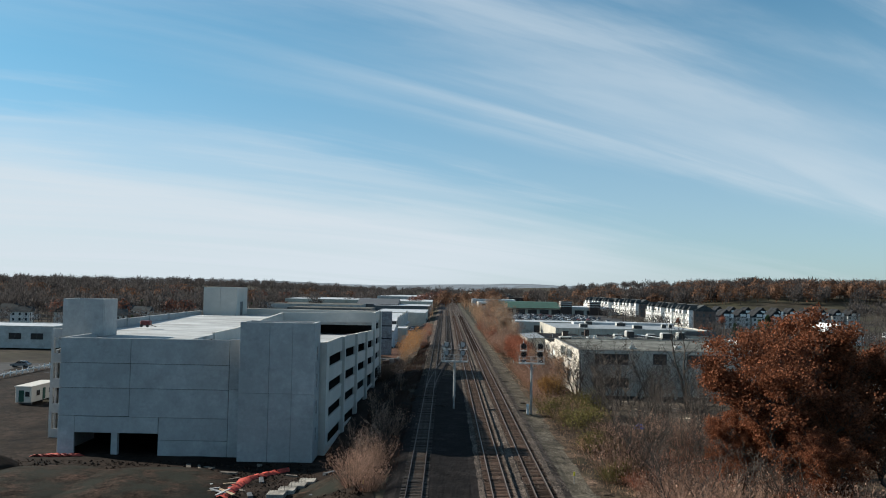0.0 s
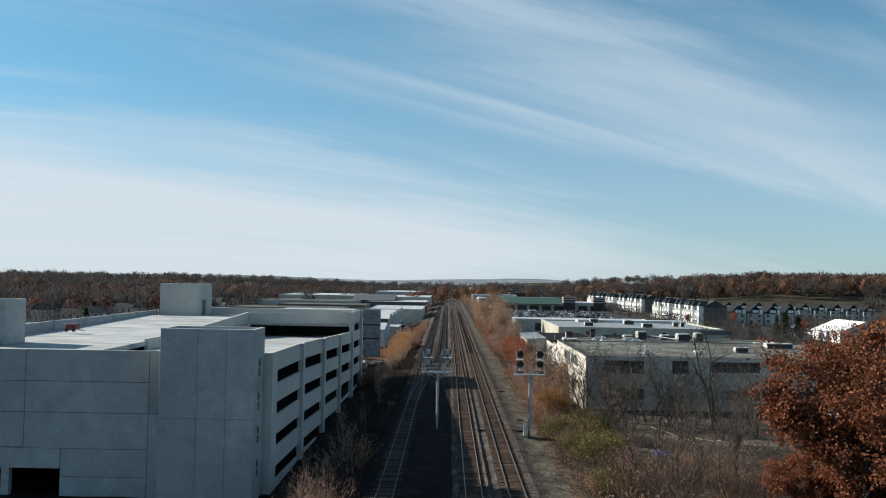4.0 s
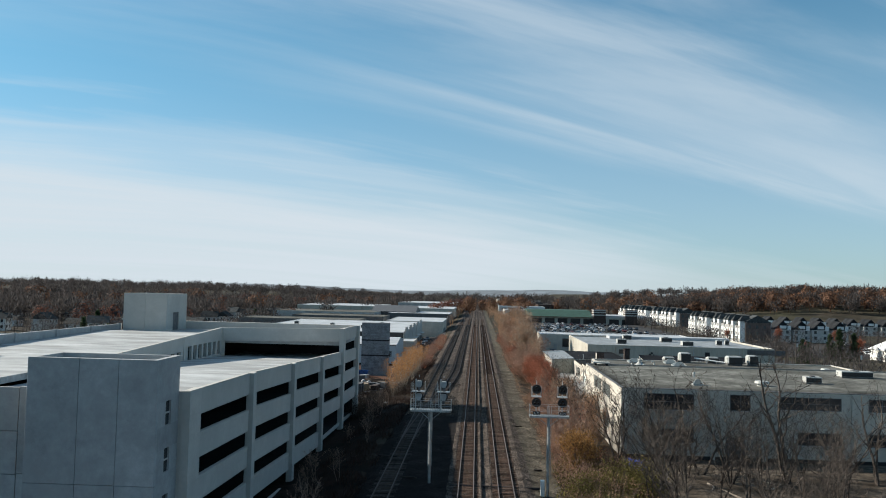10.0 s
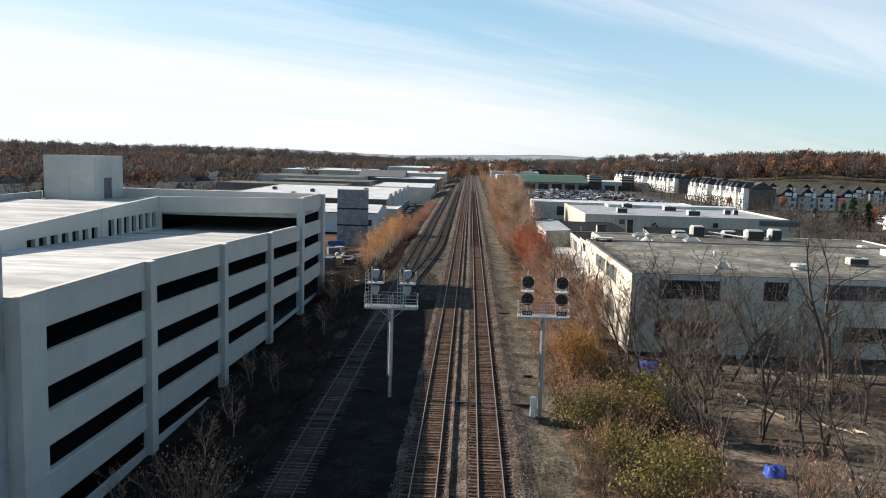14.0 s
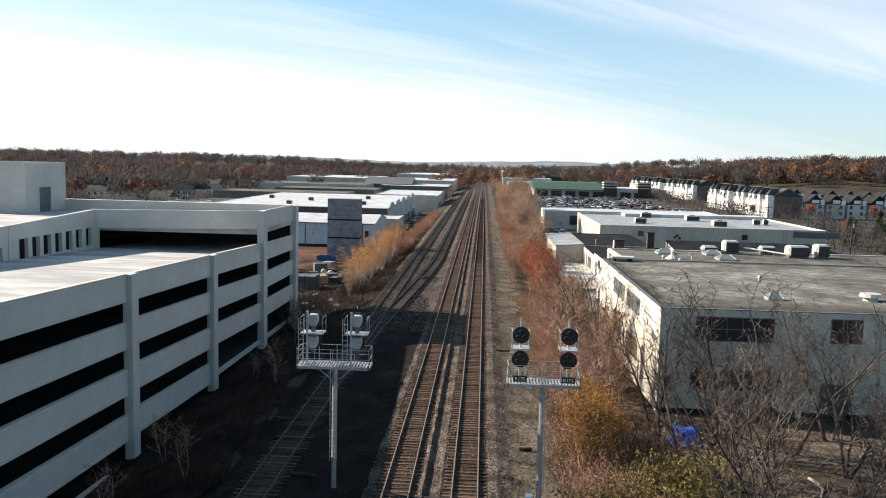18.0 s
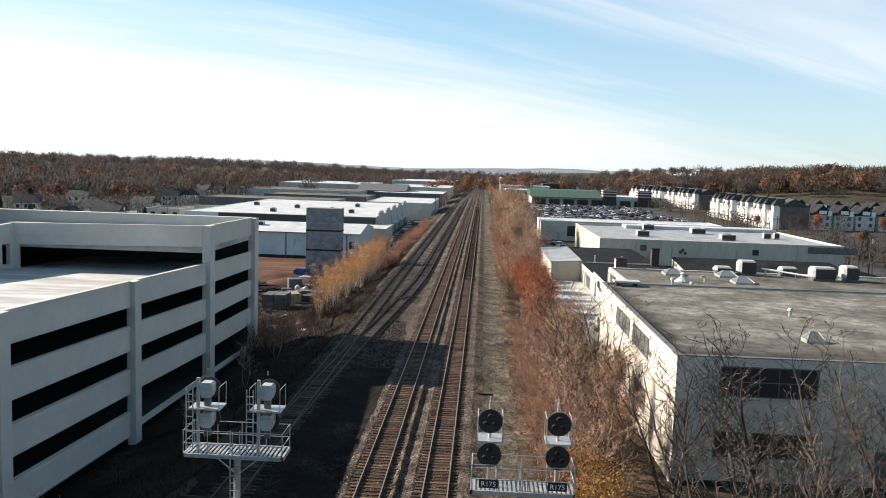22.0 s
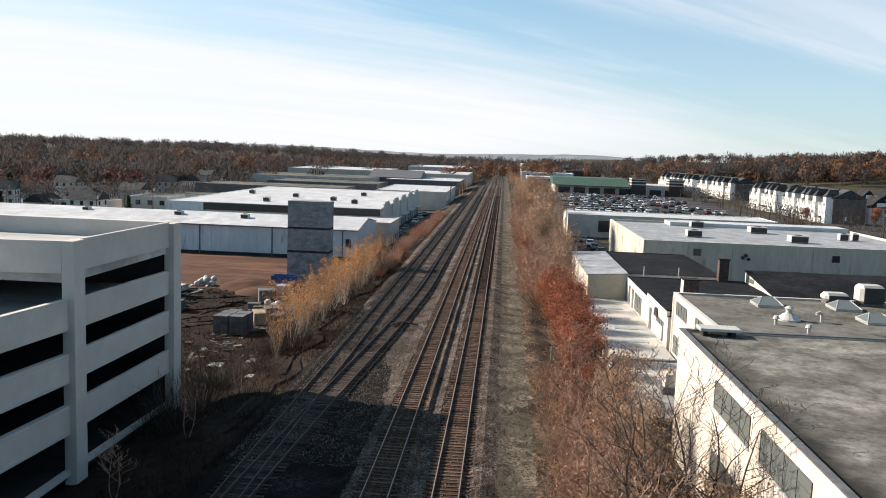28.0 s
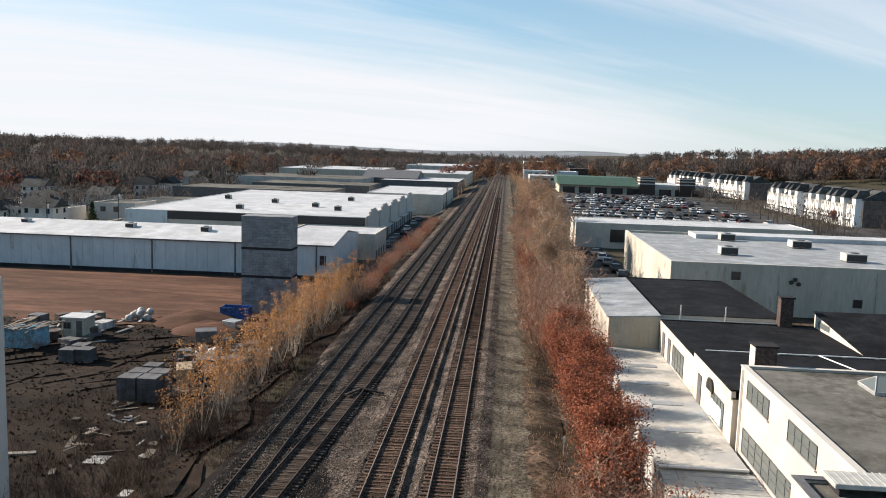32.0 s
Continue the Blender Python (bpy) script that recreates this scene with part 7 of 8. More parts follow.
for i in range(14):
    plant(("olive0", "dark0", "brush0", "redbush0")[i % 4], prng.uniform(10.9, 15.5), prng.uniform(45, 64), prng.uniform(0.85, 1.25))
for x, y, k, s in ((11.3, 55.0, "amber0", 0.8), (12.8, 58.5, "amber0", 0.95), (13.2, 62.5, "amber0", 0.75), (17.0, 49.6, "olive0", 1.5), (14.3, 33.6, "olive0", 1.5), (16.2, 47.5, "olive0", 1.3), (11.2, 46.5, "olive0", 1.2), (15.4, 35.5, "olive0", 1.2), (12.8, 42.0, "dark0", 1.4), (14.8, 53.0, "dark0", 1.5)):
    plant(k, x, y, s, 57 * y)
for i in range(32):
    x = prng.uniform(12.5, 27)
    plant(("dark0", "brush0", "dark0", "brush1")[i % 4], x, prng.uniform(-8, 34), prng.uniform(0.8, 1.3))
trng = random.Random(77)
for i in range(40):
    x, y = trng.uniform(13.5, 34), trng.uniform(-12, 22)
    plant(f"bare{i % 4}", x, y, trng.uniform(0.45, 0.85), trng.uniform(0, 360))
for i in range(64):
    x, y = trng.uniform(12.2, 31), trng.uniform(-14, 20)
    plant(("dark0", "brush1", "dark0", "brush0", "redbush0")[i % 5], x, y, trng.uniform(0.8, 1.7), trng.uniform(0, 360))
for x, y, s in ((18.2, 67.6, 1.3), (22.0, 64.5, 1.45), (26.5, 61.5, 1.4), (30.5, 64.8, 1.35), (20.1, 46.0, 1.3), (26.4, 34.8, 1.0), (29.7, 35.2, 1.0), (20.2, 52.0, 1.0), (31.0, 54.5, 1.0), (19.0, 41.0, 0.95), (24.0, 45.5, 1.05), (28.0, 49.5, 1.0), (33.5, 45.0, 1.0), (23.2, 55.5, 1.0), (35.0, 58.5, 1.1), (18.0, 55.0, 1.1), (17.6, 45.0, 1.0), (21.8, 60.5, 1.2), (28.6, 57.5, 1.15), (26.0, 42.0, 1.0), (31.5, 40.0, 1.0), (38.0, 50.5, 1.1), (41.5, 60.0, 1.1)):
    plant(f"bare{trng.randint(0, 2)}", x, y, s, trng.uniform(0, 360))
for x, y, k, s in ((12.4, 5.6, "olive0", 0.85), (13.2, 22.0, "olive0", 0.9), (12.8, 40.0, "olive0", 1.0)):
    plant(k, x, y, s, 30)
# trees between the town houses and the warehouse
for i in range(34):
    plant(trng.choice(("bare0", "bare1", "bare2", "bare3")), trng.uniform(88, 150), trng.uniform(205, 300), trng.uniform(0.6, 1.05), trng.uniform(0, 360))
for x, y, s in ((121, 366, 0.8), (137, 346, 1.1), (166, 352, 1.0), (133, 257, 1.15), (117, 262, 0.9)):
    plant("red0", x, y, s, 31 * x)
# left of the tracks
for i in range(56):
    y = 125 + 64 * (i / 56) ** 0.85 + prng.uniform(-1, 1)
    plant(f"gold{i % 3}", -14.9 + prng.uniform(-2.2, 1.3) + 0.8 * smooth(125, 185, y), y, prng.uniform(0.62, 1.05) * (0.8 if y < 128 else 1))
for i in range(50):
    y = 176 + i * 2.6
    plant(("redbush0", "brush1", "brush0")[i % 3], -12.6 + prng.uniform(-1.4, 0.8), y, prng.uniform(0.55, 0.95))
for i in range(16):
    y = 32 + i * 5.4
    plant(prng.choice(("whip0", "whip0", "dark0")), prng.uniform(-18.0, -13.2), y, prng.uniform(0.4, 0.75))
for i in range(20):
    plant(prng.choice(("dark0", "brush1", "dark0")), prng.uniform(-15.2, -12.4), prng.uniform(0, 30), prng.uniform(0.7, 1.3))
for x, y, s in ((-13.6, 8.5, 0.7), (-14.2, 12.0, 0.75), (-13.0, 18.0, 0.7)):
    plant("whip0", x, y, s)
for i in range(26):
    plant("dark0", prng.uniform(-21, -13), prng.uniform(116, 132), prng.uniform(0.4, 0.8))
for i in range(9):
    plant("dark0", prng.uniform(-20.0, -17.2), prng.uniform(106, 118), prng.uniform(1.0, 1.6))
for i in range(50):
    plant("dark0", prng.uniform(-30, -15.5), prng.uniform(118, 142), prng.uniform(0.25, 0.6))
for i in range(30):
    plant("dark0", prng.uniform(-17.6, -13.5), prng.uniform(120, 178), prng.uniform(0.5, 0.9))


# ---- far woods ----
def woods(name, label, rows, mat, seed, tall=(9, 15), dens=70, leaf_size=1.1, twig=0.0):
    """Rows: (x0, y0, x1, y1, depth, count, base). Many far crowns and trunks in one piece."""
    rg = np.random.RandomState(seed)
    V, F = [], []
    o = 0
    for x0, y0, x1, y1, depth, count, base in rows:
        for _ in range(count):
            u, dpt = rg.rand(), rg.rand()
            x = x0 + (x1 - x0) * u + rg.uniform(-depth, depth) * 0.5
            y = y0 + (y1 - y0) * u + dpt * depth
            h = rg.uniform(*tall)
            zb = ground_z(x, y) + base
            w = h * rg.uniform(0.4, 0.62)
            n = int(dens * rg.uniform(0.7, 1.3))
            pts = rg.normal(0, 1, (n, 3))
            pts /= np.linalg.norm(pts, axis=1)[:, None]
            nrm = pts + rg.normal(0, 0.14, (n, 3))
            pts *= rg.uniform(0.72, 1.0, (n, 1))
            lump = 1 + 0.22 * np.sin(pts[:, :1] * 5 + rg.uniform(0, 6)) * np.cos(pts[:, 1:2] * 4 + rg.uniform(0, 6))
            pts *= lump
            c = np.stack([x + pts[:, 0] * w, y + pts[:, 1] * w, zb + h * 0.56 + pts[:, 2] * h * 0.46], 1)
            s = leaf_size * rg.uniform(0.5, 1.4, (n, 1)) * h / 13
            nrm /= np.linalg.norm(nrm, axis=1)[:, None]
            a = np.cross(nrm, rg.normal(0, 1, (n, 3)))
            a /= np.linalg.norm(a, axis=1)[:, None]
            b = np.cross(nrm, a)
            if twig:
                pts2 = pts * rg.rand(n, 1) ** 0.4
                c = np.stack([x + pts2[:, 0] * w, y + pts2[:, 1] * w, zb + h * 0.56 + pts2[:, 2] * h * 0.46], 1)
                a = pts2 * 0.7 + np.array([0, 0, 0.75]) + rg.normal(0, 0.3, (n, 3))
                a /= np.linalg.norm(a, axis=1)[:, None]
                b = np.cross(a, rg.normal(0, 1, (n, 3)))
                b *= twig / np.linalg.norm(b, axis=1)[:, None]
            V.append(np.stack([c - a * s * 0.6, c + b * s * 0.35, c + a * s * 0.6, c - b * s * 0.35], 1).reshape(-1, 3))
            F += [(o + 4 * i, o + 4 * i + 1, o + 4 * i + 2, o + 4 * i + 3) for i in range(n)]
            o += 4 * n
            t = 0.16 + h * 0.012
            tv = np.array([(x - t, y, zb - 0.5), (x + t, y, zb - 0.5), (x, y - t, zb - 0.5), (x, y, zb + h * 0.75)])
            V.append(tv)
            F += [(o, o + 1, o + 3), (o + 1, o + 2, o + 3), (o + 2, o, o + 3)]
            o += 4
    ob = from_lists(name, np.concatenate(V).tolist(), F, mat)
    return tagged(ob, label, "woodland", kind="stuff")


# low hills carry the woods on both sides
woods("far_wood_bare", "distant belt of bare brown woodland", [(-420, 480, -60, 760, 160, 300, 0), (-700, 700, -40, 1500, 320, 260, 2), (-420, 330, -150, 400, 120, 260, 0), (120, 720, 760, 620, 150, 420, 3), (30, 900, 500, 1300, 300, 190, 4), (300, 330, 700, 440, 160, 170, 2), (200, 600, 460, 560, 60, 90, 0), (110, 660, 480, 640, 60, 260, 3), (-110, 560, -70, 900, 60, 60, 0), (-800, 740, -60, 1200, 260, 420, 1), (-420, 480, -130, 560, 120, 130, 0)], M_FARWOOD, 1, (9, 16), 210, 1.9, 0.36)
woods("far_wood_rust", "distant rust-brown autumn oak wood", [(-360, 480, -90, 720, 150, 26, 0), (-330, 470, -180, 500, 60, 7, 0), (130, 640, 720, 560, 130, 240, 0), (-20, 640, 60, 900, 30, 20, 0), (30, 620, 60, 1200, 40, 36, 0), (180, 800, 800, 760, 160, 150, 3), (210, 600, 500, 580, 50, 90, 0), (120, 680, 480, 660, 60, 110, 3)], M_FARRUST, 2, (10, 16), 220, 1.4)
woods("far_wood_red", "distant dark red autumn trees", [(-300, 520, -60, 800, 130, 40, 0), (140, 680, 700, 600, 100, 120, 0), (-30, 560, -10, 1100, 10, 26, 0), (-260, 330, -120, 420, 60, 14, 0)], M_FARRED, 3, (9, 14), 220, 1.35)
woods("street_trees", "bare street trees among the houses", [(-170, 270, -112, 420, 40, 70, 0), (-260, 280, -130, 330, 60, 100, 0), (98, 290, 112, 560, 8, 46, 0), (150, 330, 260, 340, 40, 60, 0), (84, 120, 112, 280, 14, 40, 0), (112, 180, 260, 290, 40, 70, 0), (-125, 280, -95, 480, 30, 50, 0)], M_FARWOOD, 4, (5, 10), 130, 1.2, 0.32)
woods("railside_trees", "bare brown trees lining the far tracks", [(15, 285, 17, 560, 8, 90, 0), (13, 560, 15, 1200, 8, 70, 0), (-16, 400, -15, 1000, 6, 46, 0)], M_LEAF_TAN, 5, (5, 9), 140, 0.9, 0.3)
hv, hf = [], []
hn = 90
for i in range(hn + 1):
    X = -2600 + 5200 * i / hn
    hgt = 22 + 14 * noise.noise((X * 0.0016, 0, 0)) + 6 * noise.noise((X * 0.01, 4, 0))
    for j, (yy, k) in enumerate(((2600, 0.0), (2900, 0.75), (3200, 1.0), (3700, 0.2))):
        hv.append((X, yy, -3 + hgt * k))
    if i:
        a = (i - 1) * 4
        hf += [(a + q, a + q + 4, a + q + 5, a + q + 1) for q in range(3)]
M_HILL = material("far_hills", (0.13, 0.15, 0.17), 0.95, vary=0.25, scale=0.004, fine=0.05, bump=0.0)
tagged(from_lists("far_hills", hv, hf, M_HILL, smooth=True), "low blue-grey wooded ridge on the horizon", "hills", kind="structure")


# ---- houses ----
M_SHINGLE = material("dark_shingles", (0.05, 0.053, 0.053), 0.95, vary=0.25, scale=0.5, fine=3, bump=0.2, per_object=0.3, spec=0.1)
M_SIDING = material("pale_siding", (0.50, 0.48, 0.45), 0.8, vary=0.08, scale=0.4, fine=2, bump=0.05, per_object=0.22)


def house(x, y, w, d, h, ridge, rz=0, label="pale two-storey house with a dark gabled roof", z=None, group="houses"):
    z = ground_z(x, y) if z is None else z
    t = thing("house", (0, 0, 0), label, "house", group)
    part("house_body", B((-w / 2, w / 2, -d / 2, d / 2, -0.6, h)), M_SIDING, t)
    bm = bmesh.new()
    prism(bm, [(-d / 2 - 0.4, h - 0.1), (0, h + ridge), (d / 2 + 0.4, h - 0.1)], -w / 2 - 0.4, w / 2 + 0.4, "x")
    part("roof", bm, M_SHINGLE, t)
    part("chimney", B((w * 0.2, w * 0.2 + 0.7, -0.3, 0.4, h, h + ridge + 0.7)), M_BRICK, t)
    for zz in ([1.2, 3.9] if h > 4.5 else [1.2]):
        for k in range(3):
            xx = -w / 2 + w * (k + 0.5) / 3
            part("window", B((xx - 0.5, xx + 0.5, -d / 2 - 0.05, -d / 2 + 0.05, zz, zz + 1.3)), M_GLASS, t)
        for k in range(2):
            yy = -d / 2 + d * (k + 0.5) / 2
            part("window", B((w / 2 - 0.05, w / 2 + 0.05, yy - 0.5, yy + 0.5, zz, zz + 1.3)), M_GLASS, t)
    t.matrix_basis = pose(x, y, z, 0, 0, rz)
    return t


hr = random.Random(8)
protos = []
for i, (w, d, h, r, lab) in enumerate(((9, 7.5, 5.6, 2.6, "pale two-storey house with a dark gabled roof"), (11, 8, 3.2, 2.4, "low cream bungalow with a grey roof"), (8, 8, 5.8, 3.0, "white two-storey house with a steep roof"))):
    protos.append(house(-118 - 22 * i, 286 + 14 * i, w, d, h, r, (0, 90, 20)[i], lab))
for i in range(64):
    if i < 30:
        x, y = hr.uniform(-280, -128), hr.uniform(330, 520)
    elif i < 46:
        x, y = hr.uniform(-330, -110), hr.uniform(470, 700)
    else:
        x, y = hr.uniform(-60, -15) if i % 2 else hr.uniform(24, 120), hr.uniform(780, 1200)
    copy_thing(protos[i % 3], pose(x, y, ground_z(x, y), 0, 0, hr.choice((0, 90, 80, 10, 170))))


# ---- town houses: white three-storey rows with dark roofs ----
M_TOWNW = material("white_clapboard", (0.74, 0.72, 0.68), 0.75, vary=0.05, scale=0.4, fine=2, bump=0.03, per_object=0.06)


M_TOWNGLASS = glass("town_window_glass", (0.045, 0.05, 0.052), 0.3)


def town_unit(w=7.5, d=12.0, h=9.2):
    t = thing("town_house", (0, 0, 0), "white three-storey town house with bays and a dark gabled roof", "town house", "town houses")
    part("body", B((0, d, 0, w - 0.05, -1, h)), M_TOWNW, t)
    bm = bmesh.new()
    prism(bm, [(-0.5, h), (d / 2, h + 3.4), (d + 0.5, h)], 0, w)
    part("roof", bm, M_SHINGLE, t)
    for y0, y1, top in ((0.4, 3.2, h + 0.5), (4.4, 6.9, h - 1.4)):
        part("bay", B((-2.1, 0, y0, y1, -1, top)), M_PAINT, t)
        bm = bmesh.new()
        ring = [bm.verts.new(c) for c in ((-2.4, y0 - 0.3, top), (2.6, y0 - 0.3, top), (2.6, y1 + 0.3, top), (-2.4, y1 + 0.3, top))]
        tip = [bm.verts.new(c) for c in ((-0.5, (y0 + y1) / 2, top + 2.7), (2.6, (y0 + y1) / 2, top + 2.7))]
        for q in ((ring[3], ring[0], tip[0]), (ring[0], ring[1], tip[1], tip[0]), (ring[2], ring[3], tip[0], tip[1]), (ring[1], ring[2], tip[1]), tuple(ring)):
            bm.faces.new(q)
        bmesh.ops.recalc_face_normals(bm, faces=bm.faces)
        part("bay_roof", bm, M_SHINGLE, t)
        for zz in (0.2, 3.3, 6.3):
            for yy in (y0 + 0.5, y1 - 1.1):
                part("window", B((-2.15, -2.1, yy, yy + 0.6, zz, zz + 1.4)), M_TOWNGLASS, t)
    part("porch_roof", B((-3.2, 0.0, 3.3, 7.1, 2.3, 2.55)), M_SHINGLE, t)
    for yy in (3.5, 6.8):
        part("porch_post", B((-3.1, -2.9, yy, yy + 0.2, -0.6, 2.3)), M_PAINT, t)
    return t


tu = town_unit()
placed = False
for x0, y0, n, rz in ((124, 352, 12, 0), (133, 512, 15, 9.3)):
    for i in range(n):
        if i == 6:
            continue
        m = pose(x0 - (0.5 if i % 3 else -0.4) - 7.5 * i * math.sin(radians(rz)), y0 + 7.5 * i * math.cos(radians(rz)), -1.6, 0, 0, rz)
        if not placed:
            tu.matrix_basis, placed = m, True
        else:
            copy_thing(tu, m)
M_ENDWALL = material("brown_end_siding", (0.13, 0.095, 0.08), 0.9, vary=0.2, scale=0.5, fine=4, bump=0.1)
# end walls of the rows
for x, y in ((124.3, 351.7), (133.3, 511.2)):
    e = thing("end_house", (x, y, -1.6), "brown-sided end house with three rows of windows", "town house", "town houses")
    part("end_wall", B((x + 0.2, x + 11.8, y - 0.25, y + 0.2, -2.6, 7.6)), M_ENDWALL, e)
    for zz in (-1.0, 1.9, 4.9):
        for k in range(3):
            part("window", B((x + 1.6 + 3.4 * k, x + 2.7 + 3.4 * k, y - 0.3, y - 0.2, zz, zz + 1.5)), M_TOWNGLASS, e)


M_SLATE = material("dark_slate", (0.022, 0.023, 0.025), 0.95, vary=0.25, scale=0.5, fine=3, bump=0.2, per_object=0.2, spec=0.1)


def gable_house():
    """A narrow house with its gable and a dormer to the street."""
    t = thing("terrace_house", (0, 0, 0), "tan two-storey house with a dark gable roof and white dormer", "house", "gabled houses")
    part("body", B((-3.8, 3.8, 0, 10, -1, 5.6)), M_SIDING, t)
    bm = bmesh.new()
    prism(bm, [(-4.2, 5.5), (0, 9.6), (4.2, 5.5)], -0.4, 10.4)
    part("roof", bm, M_SLATE, t)
    part("gable_board", B((-1.5, 1.5, -0.5, -0.42, 5.9, 7.3)), M_PAINT, t)
    part("dormer", B((2.0, 3.6, -0.6, 2.0, 5.2, 7.2)), M_PAINT, t)
    for xx, zz in ((-2.9, 1.0), (-2.9, 3.6), (1.5, 1.0), (1.5, 3.6)):
        part("window", B((xx, xx + 1.2, -0.05, 0.02, zz, zz + 1.4)), M_TOWNGLASS, t)
    return t


gh = gable_house()
gh.matrix_basis = pose(168, 470, -1.6)
for x, y in ((143.5, 357), (152.5, 358), (162, 360), (171.5, 361)):
    copy_thing(gh, pose(x, y, ground_z(x, y) + 0.6, 0, 0, 0))
for i in range(1, 11):
    x, y = 168 + 8.4 * i, 470 - 3.0 * i
    copy_thing(gh, pose(x, y, ground_z(x, y) - 0.1, 0, 0, 0))
# ---- green-roofed shops ----
shops = thing("shopping_parade", (75, 530, -1.6), "low shopping parade with a green roof and brick towers", "shops")
M_GREENROOF = material("green_metal_roof", (0.018, 0.062, 0.046), 0.9, metal=0.0, vary=0.15, scale=0.3, fine=2, bump=0.05)
part("frontage", B((36, 118, 524, 560, -2, 3.4)), M_BEIGE, shops)
bm = bmesh.new()
prism(bm, [(521, 3.2), (536, 7.2), (562, 7.2), (562, 3.2)], 35, 78, "x")
part("roof", bm, M_GREENROOF, shops)
part("flat_roof", B((78, 118, 524, 560, 3.4, 4.4)), M_WROOF, shops)
for x in (79, 100):
    part("brick_tower", B((x, x + 8, 522, 531, -2, 8.5)), M_BRICK, shops)
    for zz in (4.5, 6.2, 7.6):
        part("stone_band", B((x - 0.1, x + 8.1, 521.9, 531.1, zz, zz + 0.6)), M_CREAM, shops)
for k in range(9):
    part("shop_window", B((38 + k * 8.6, 44.5 + k * 8.6, 523.9, 524.05, -1.4, 2.0)), M_GLASS, shops)
for x0, x1, y0, y1, h, wm, rm, lab in ((22, 52, 600, 640, 5, M_CREAM, M_WROOF, "low cream commercial building"), (20, 60, 690, 720, 6, M_METALSIDE, M_WROOF, "pale blue commercial building"), (26, 80, 1000, 1050, 9, M_WHITE, M_WROOF, "distant white flat-roofed building"), (150, 175, 690, 705, 12, M_WHITE, M_SHINGLE, "white house on the wooded hillside"), (60, 90, 770, 800, 7, M_BRICK, M_GRAVELROOF, "brown brick commercial building")):
    b = flat_building("shop_building", x0, x1, y0, y1, -2, h, wm, rm, lab, "building", 0.2, None, "far buildings")
    for k in range(4):
        part("window", B((x0 + 3 + k * 5, x0 + 6 + k * 5, y0 - 0.06, y0 + 0.02, h * 0.45, h * 0.75)), M_GLASS, b)


# ---- cars ----
def car(colour, label):
    t = thing("car", (0, 0, 0), label, "car", "parked cars")
    bm = bmesh.new()
    prism(bm, [(-2.2, 0.35), (2.2, 0.35), (2.25, 0.75), (1.3, 0.95), (-2.1, 1.0), (-2.25, 0.7)], -0.88, 0.88, "x")
    part("body", bm, colour, t)
    bm = bmesh.new()
    prism(bm, [(-1.9, 0.97), (1.1, 0.95), (0.4, 1.45), (-1.3, 1.47)], -0.76, 0.76, "x")
    part("glasshouse", bm, M_GLASS, t, "dark car windows")
    bm = bmesh.new()
    prism(bm, [(-1.25, 1.46), (0.38, 1.44), (0.3, 1.5), (-1.15, 1.52)], -0.74, 0.74, "x")
    part("roof", bm, colour, t)
    part("wheels", T(*[((-0.9, y, 0.33), (0.9, y, 0.33), 0.33) for y in (-1.35, 1.35)], n=10), M_BLACK, t)["kind"] = "stuff"
    return t


CARS = []
for nm, c in (("white", (0.7, 0.7, 0.7)), ("silver", (0.42, 0.43, 0.44)), ("black", (0.02, 0.02, 0.022)), ("pale grey", (0.55, 0.56, 0.57)), ("red", (0.12, 0.022, 0.02)), ("grey", (0.16, 0.165, 0.17))):
    m = material("car_" + nm.replace(" ", "_"), c, 0.28, vary=0.03, bump=0.0, spec=0.6)
    CARS.append(car(m, f"parked {nm} saloon car on asphalt"))
used = set()


def park(i, x, y, rz):
    m = pose(x, y, ground_z(x, y) + 0.16, 0, 0, rz)
    if i in used:
        return copy_thing(CARS[i], m)
    used.add(i)
    CARS[i].matrix_basis = m
    return CARS[i]


for x, y, i in ((27.2, 240.0, 0), (27.4, 232.5, 5), (27.8, 224.0, 2), (26.8, 248.0, 5), (28.0, 216.0, 2)):
    park(i, x, y, prng.uniform(-15, 15))
cr = random.Random(4)
for row in range(13):
    y = 318 + row * 14.5
    for k in range(22):
        if cr.random() < 0.62:
            park(cr.choice((0, 1, 1, 2, 2, 3, 5, 5, 5, 1, 2, 4)), 32 + k * 2.9 + cr.uniform(-0.2, 0.2), y + cr.uniform(-0.4, 0.4), cr.choice((0, 180)))
for k in range(40):
    park(cr.choice((0, 1, 2, 5, 3, 0)), 138 + 3.0 * cr.randint(0, 30), 268 + 11 * cr.randint(0, 7), cr.choice((0, 180)))
for y in (270, 279, 288, 300, 312, 330, 345):
    park(cr.choice((0, 1, 2, 5)), -21.5 + cr.uniform(-0.5, 0.5), y, cr.uniform(-10, 10))


# ---- utility poles and lamps ----
def pole(x, y, h, lab="brown timber utility pole with a cross-arm"):
    z = ground_z(x, y)
    t = thing("utility_pole", (x, y, z), lab, "utility pole", "utility poles")
    part("pole", T(((x, y, z - 0.5), (x, y, z + h), 0.16, 0.1), n=8), M_BARK, t)
    part("cross_arm", B((x - 1.1, x + 1.1, y - 0.06, y + 0.06, z + h - 0.9, z + h - 0.76)), M_BARK, t)
    part("transformer", T(((x + 0.3, y, z + h - 2.2), (x + 0.3, y, z + h - 1.3), 0.22), n=10), M_GALV, t)
    return t


for x, y, h in ((86, 190, 10), (88, 250, 10), (98, 330, 11), (104, 420, 11), (-100, 256, 10), (-104, 300, 10), (-112, 350, 10), (-108, 235, 10), (84.5, 150, 10), (85, 110, 10), (-13.6, 360, 9)):
    pole(x, y, h)

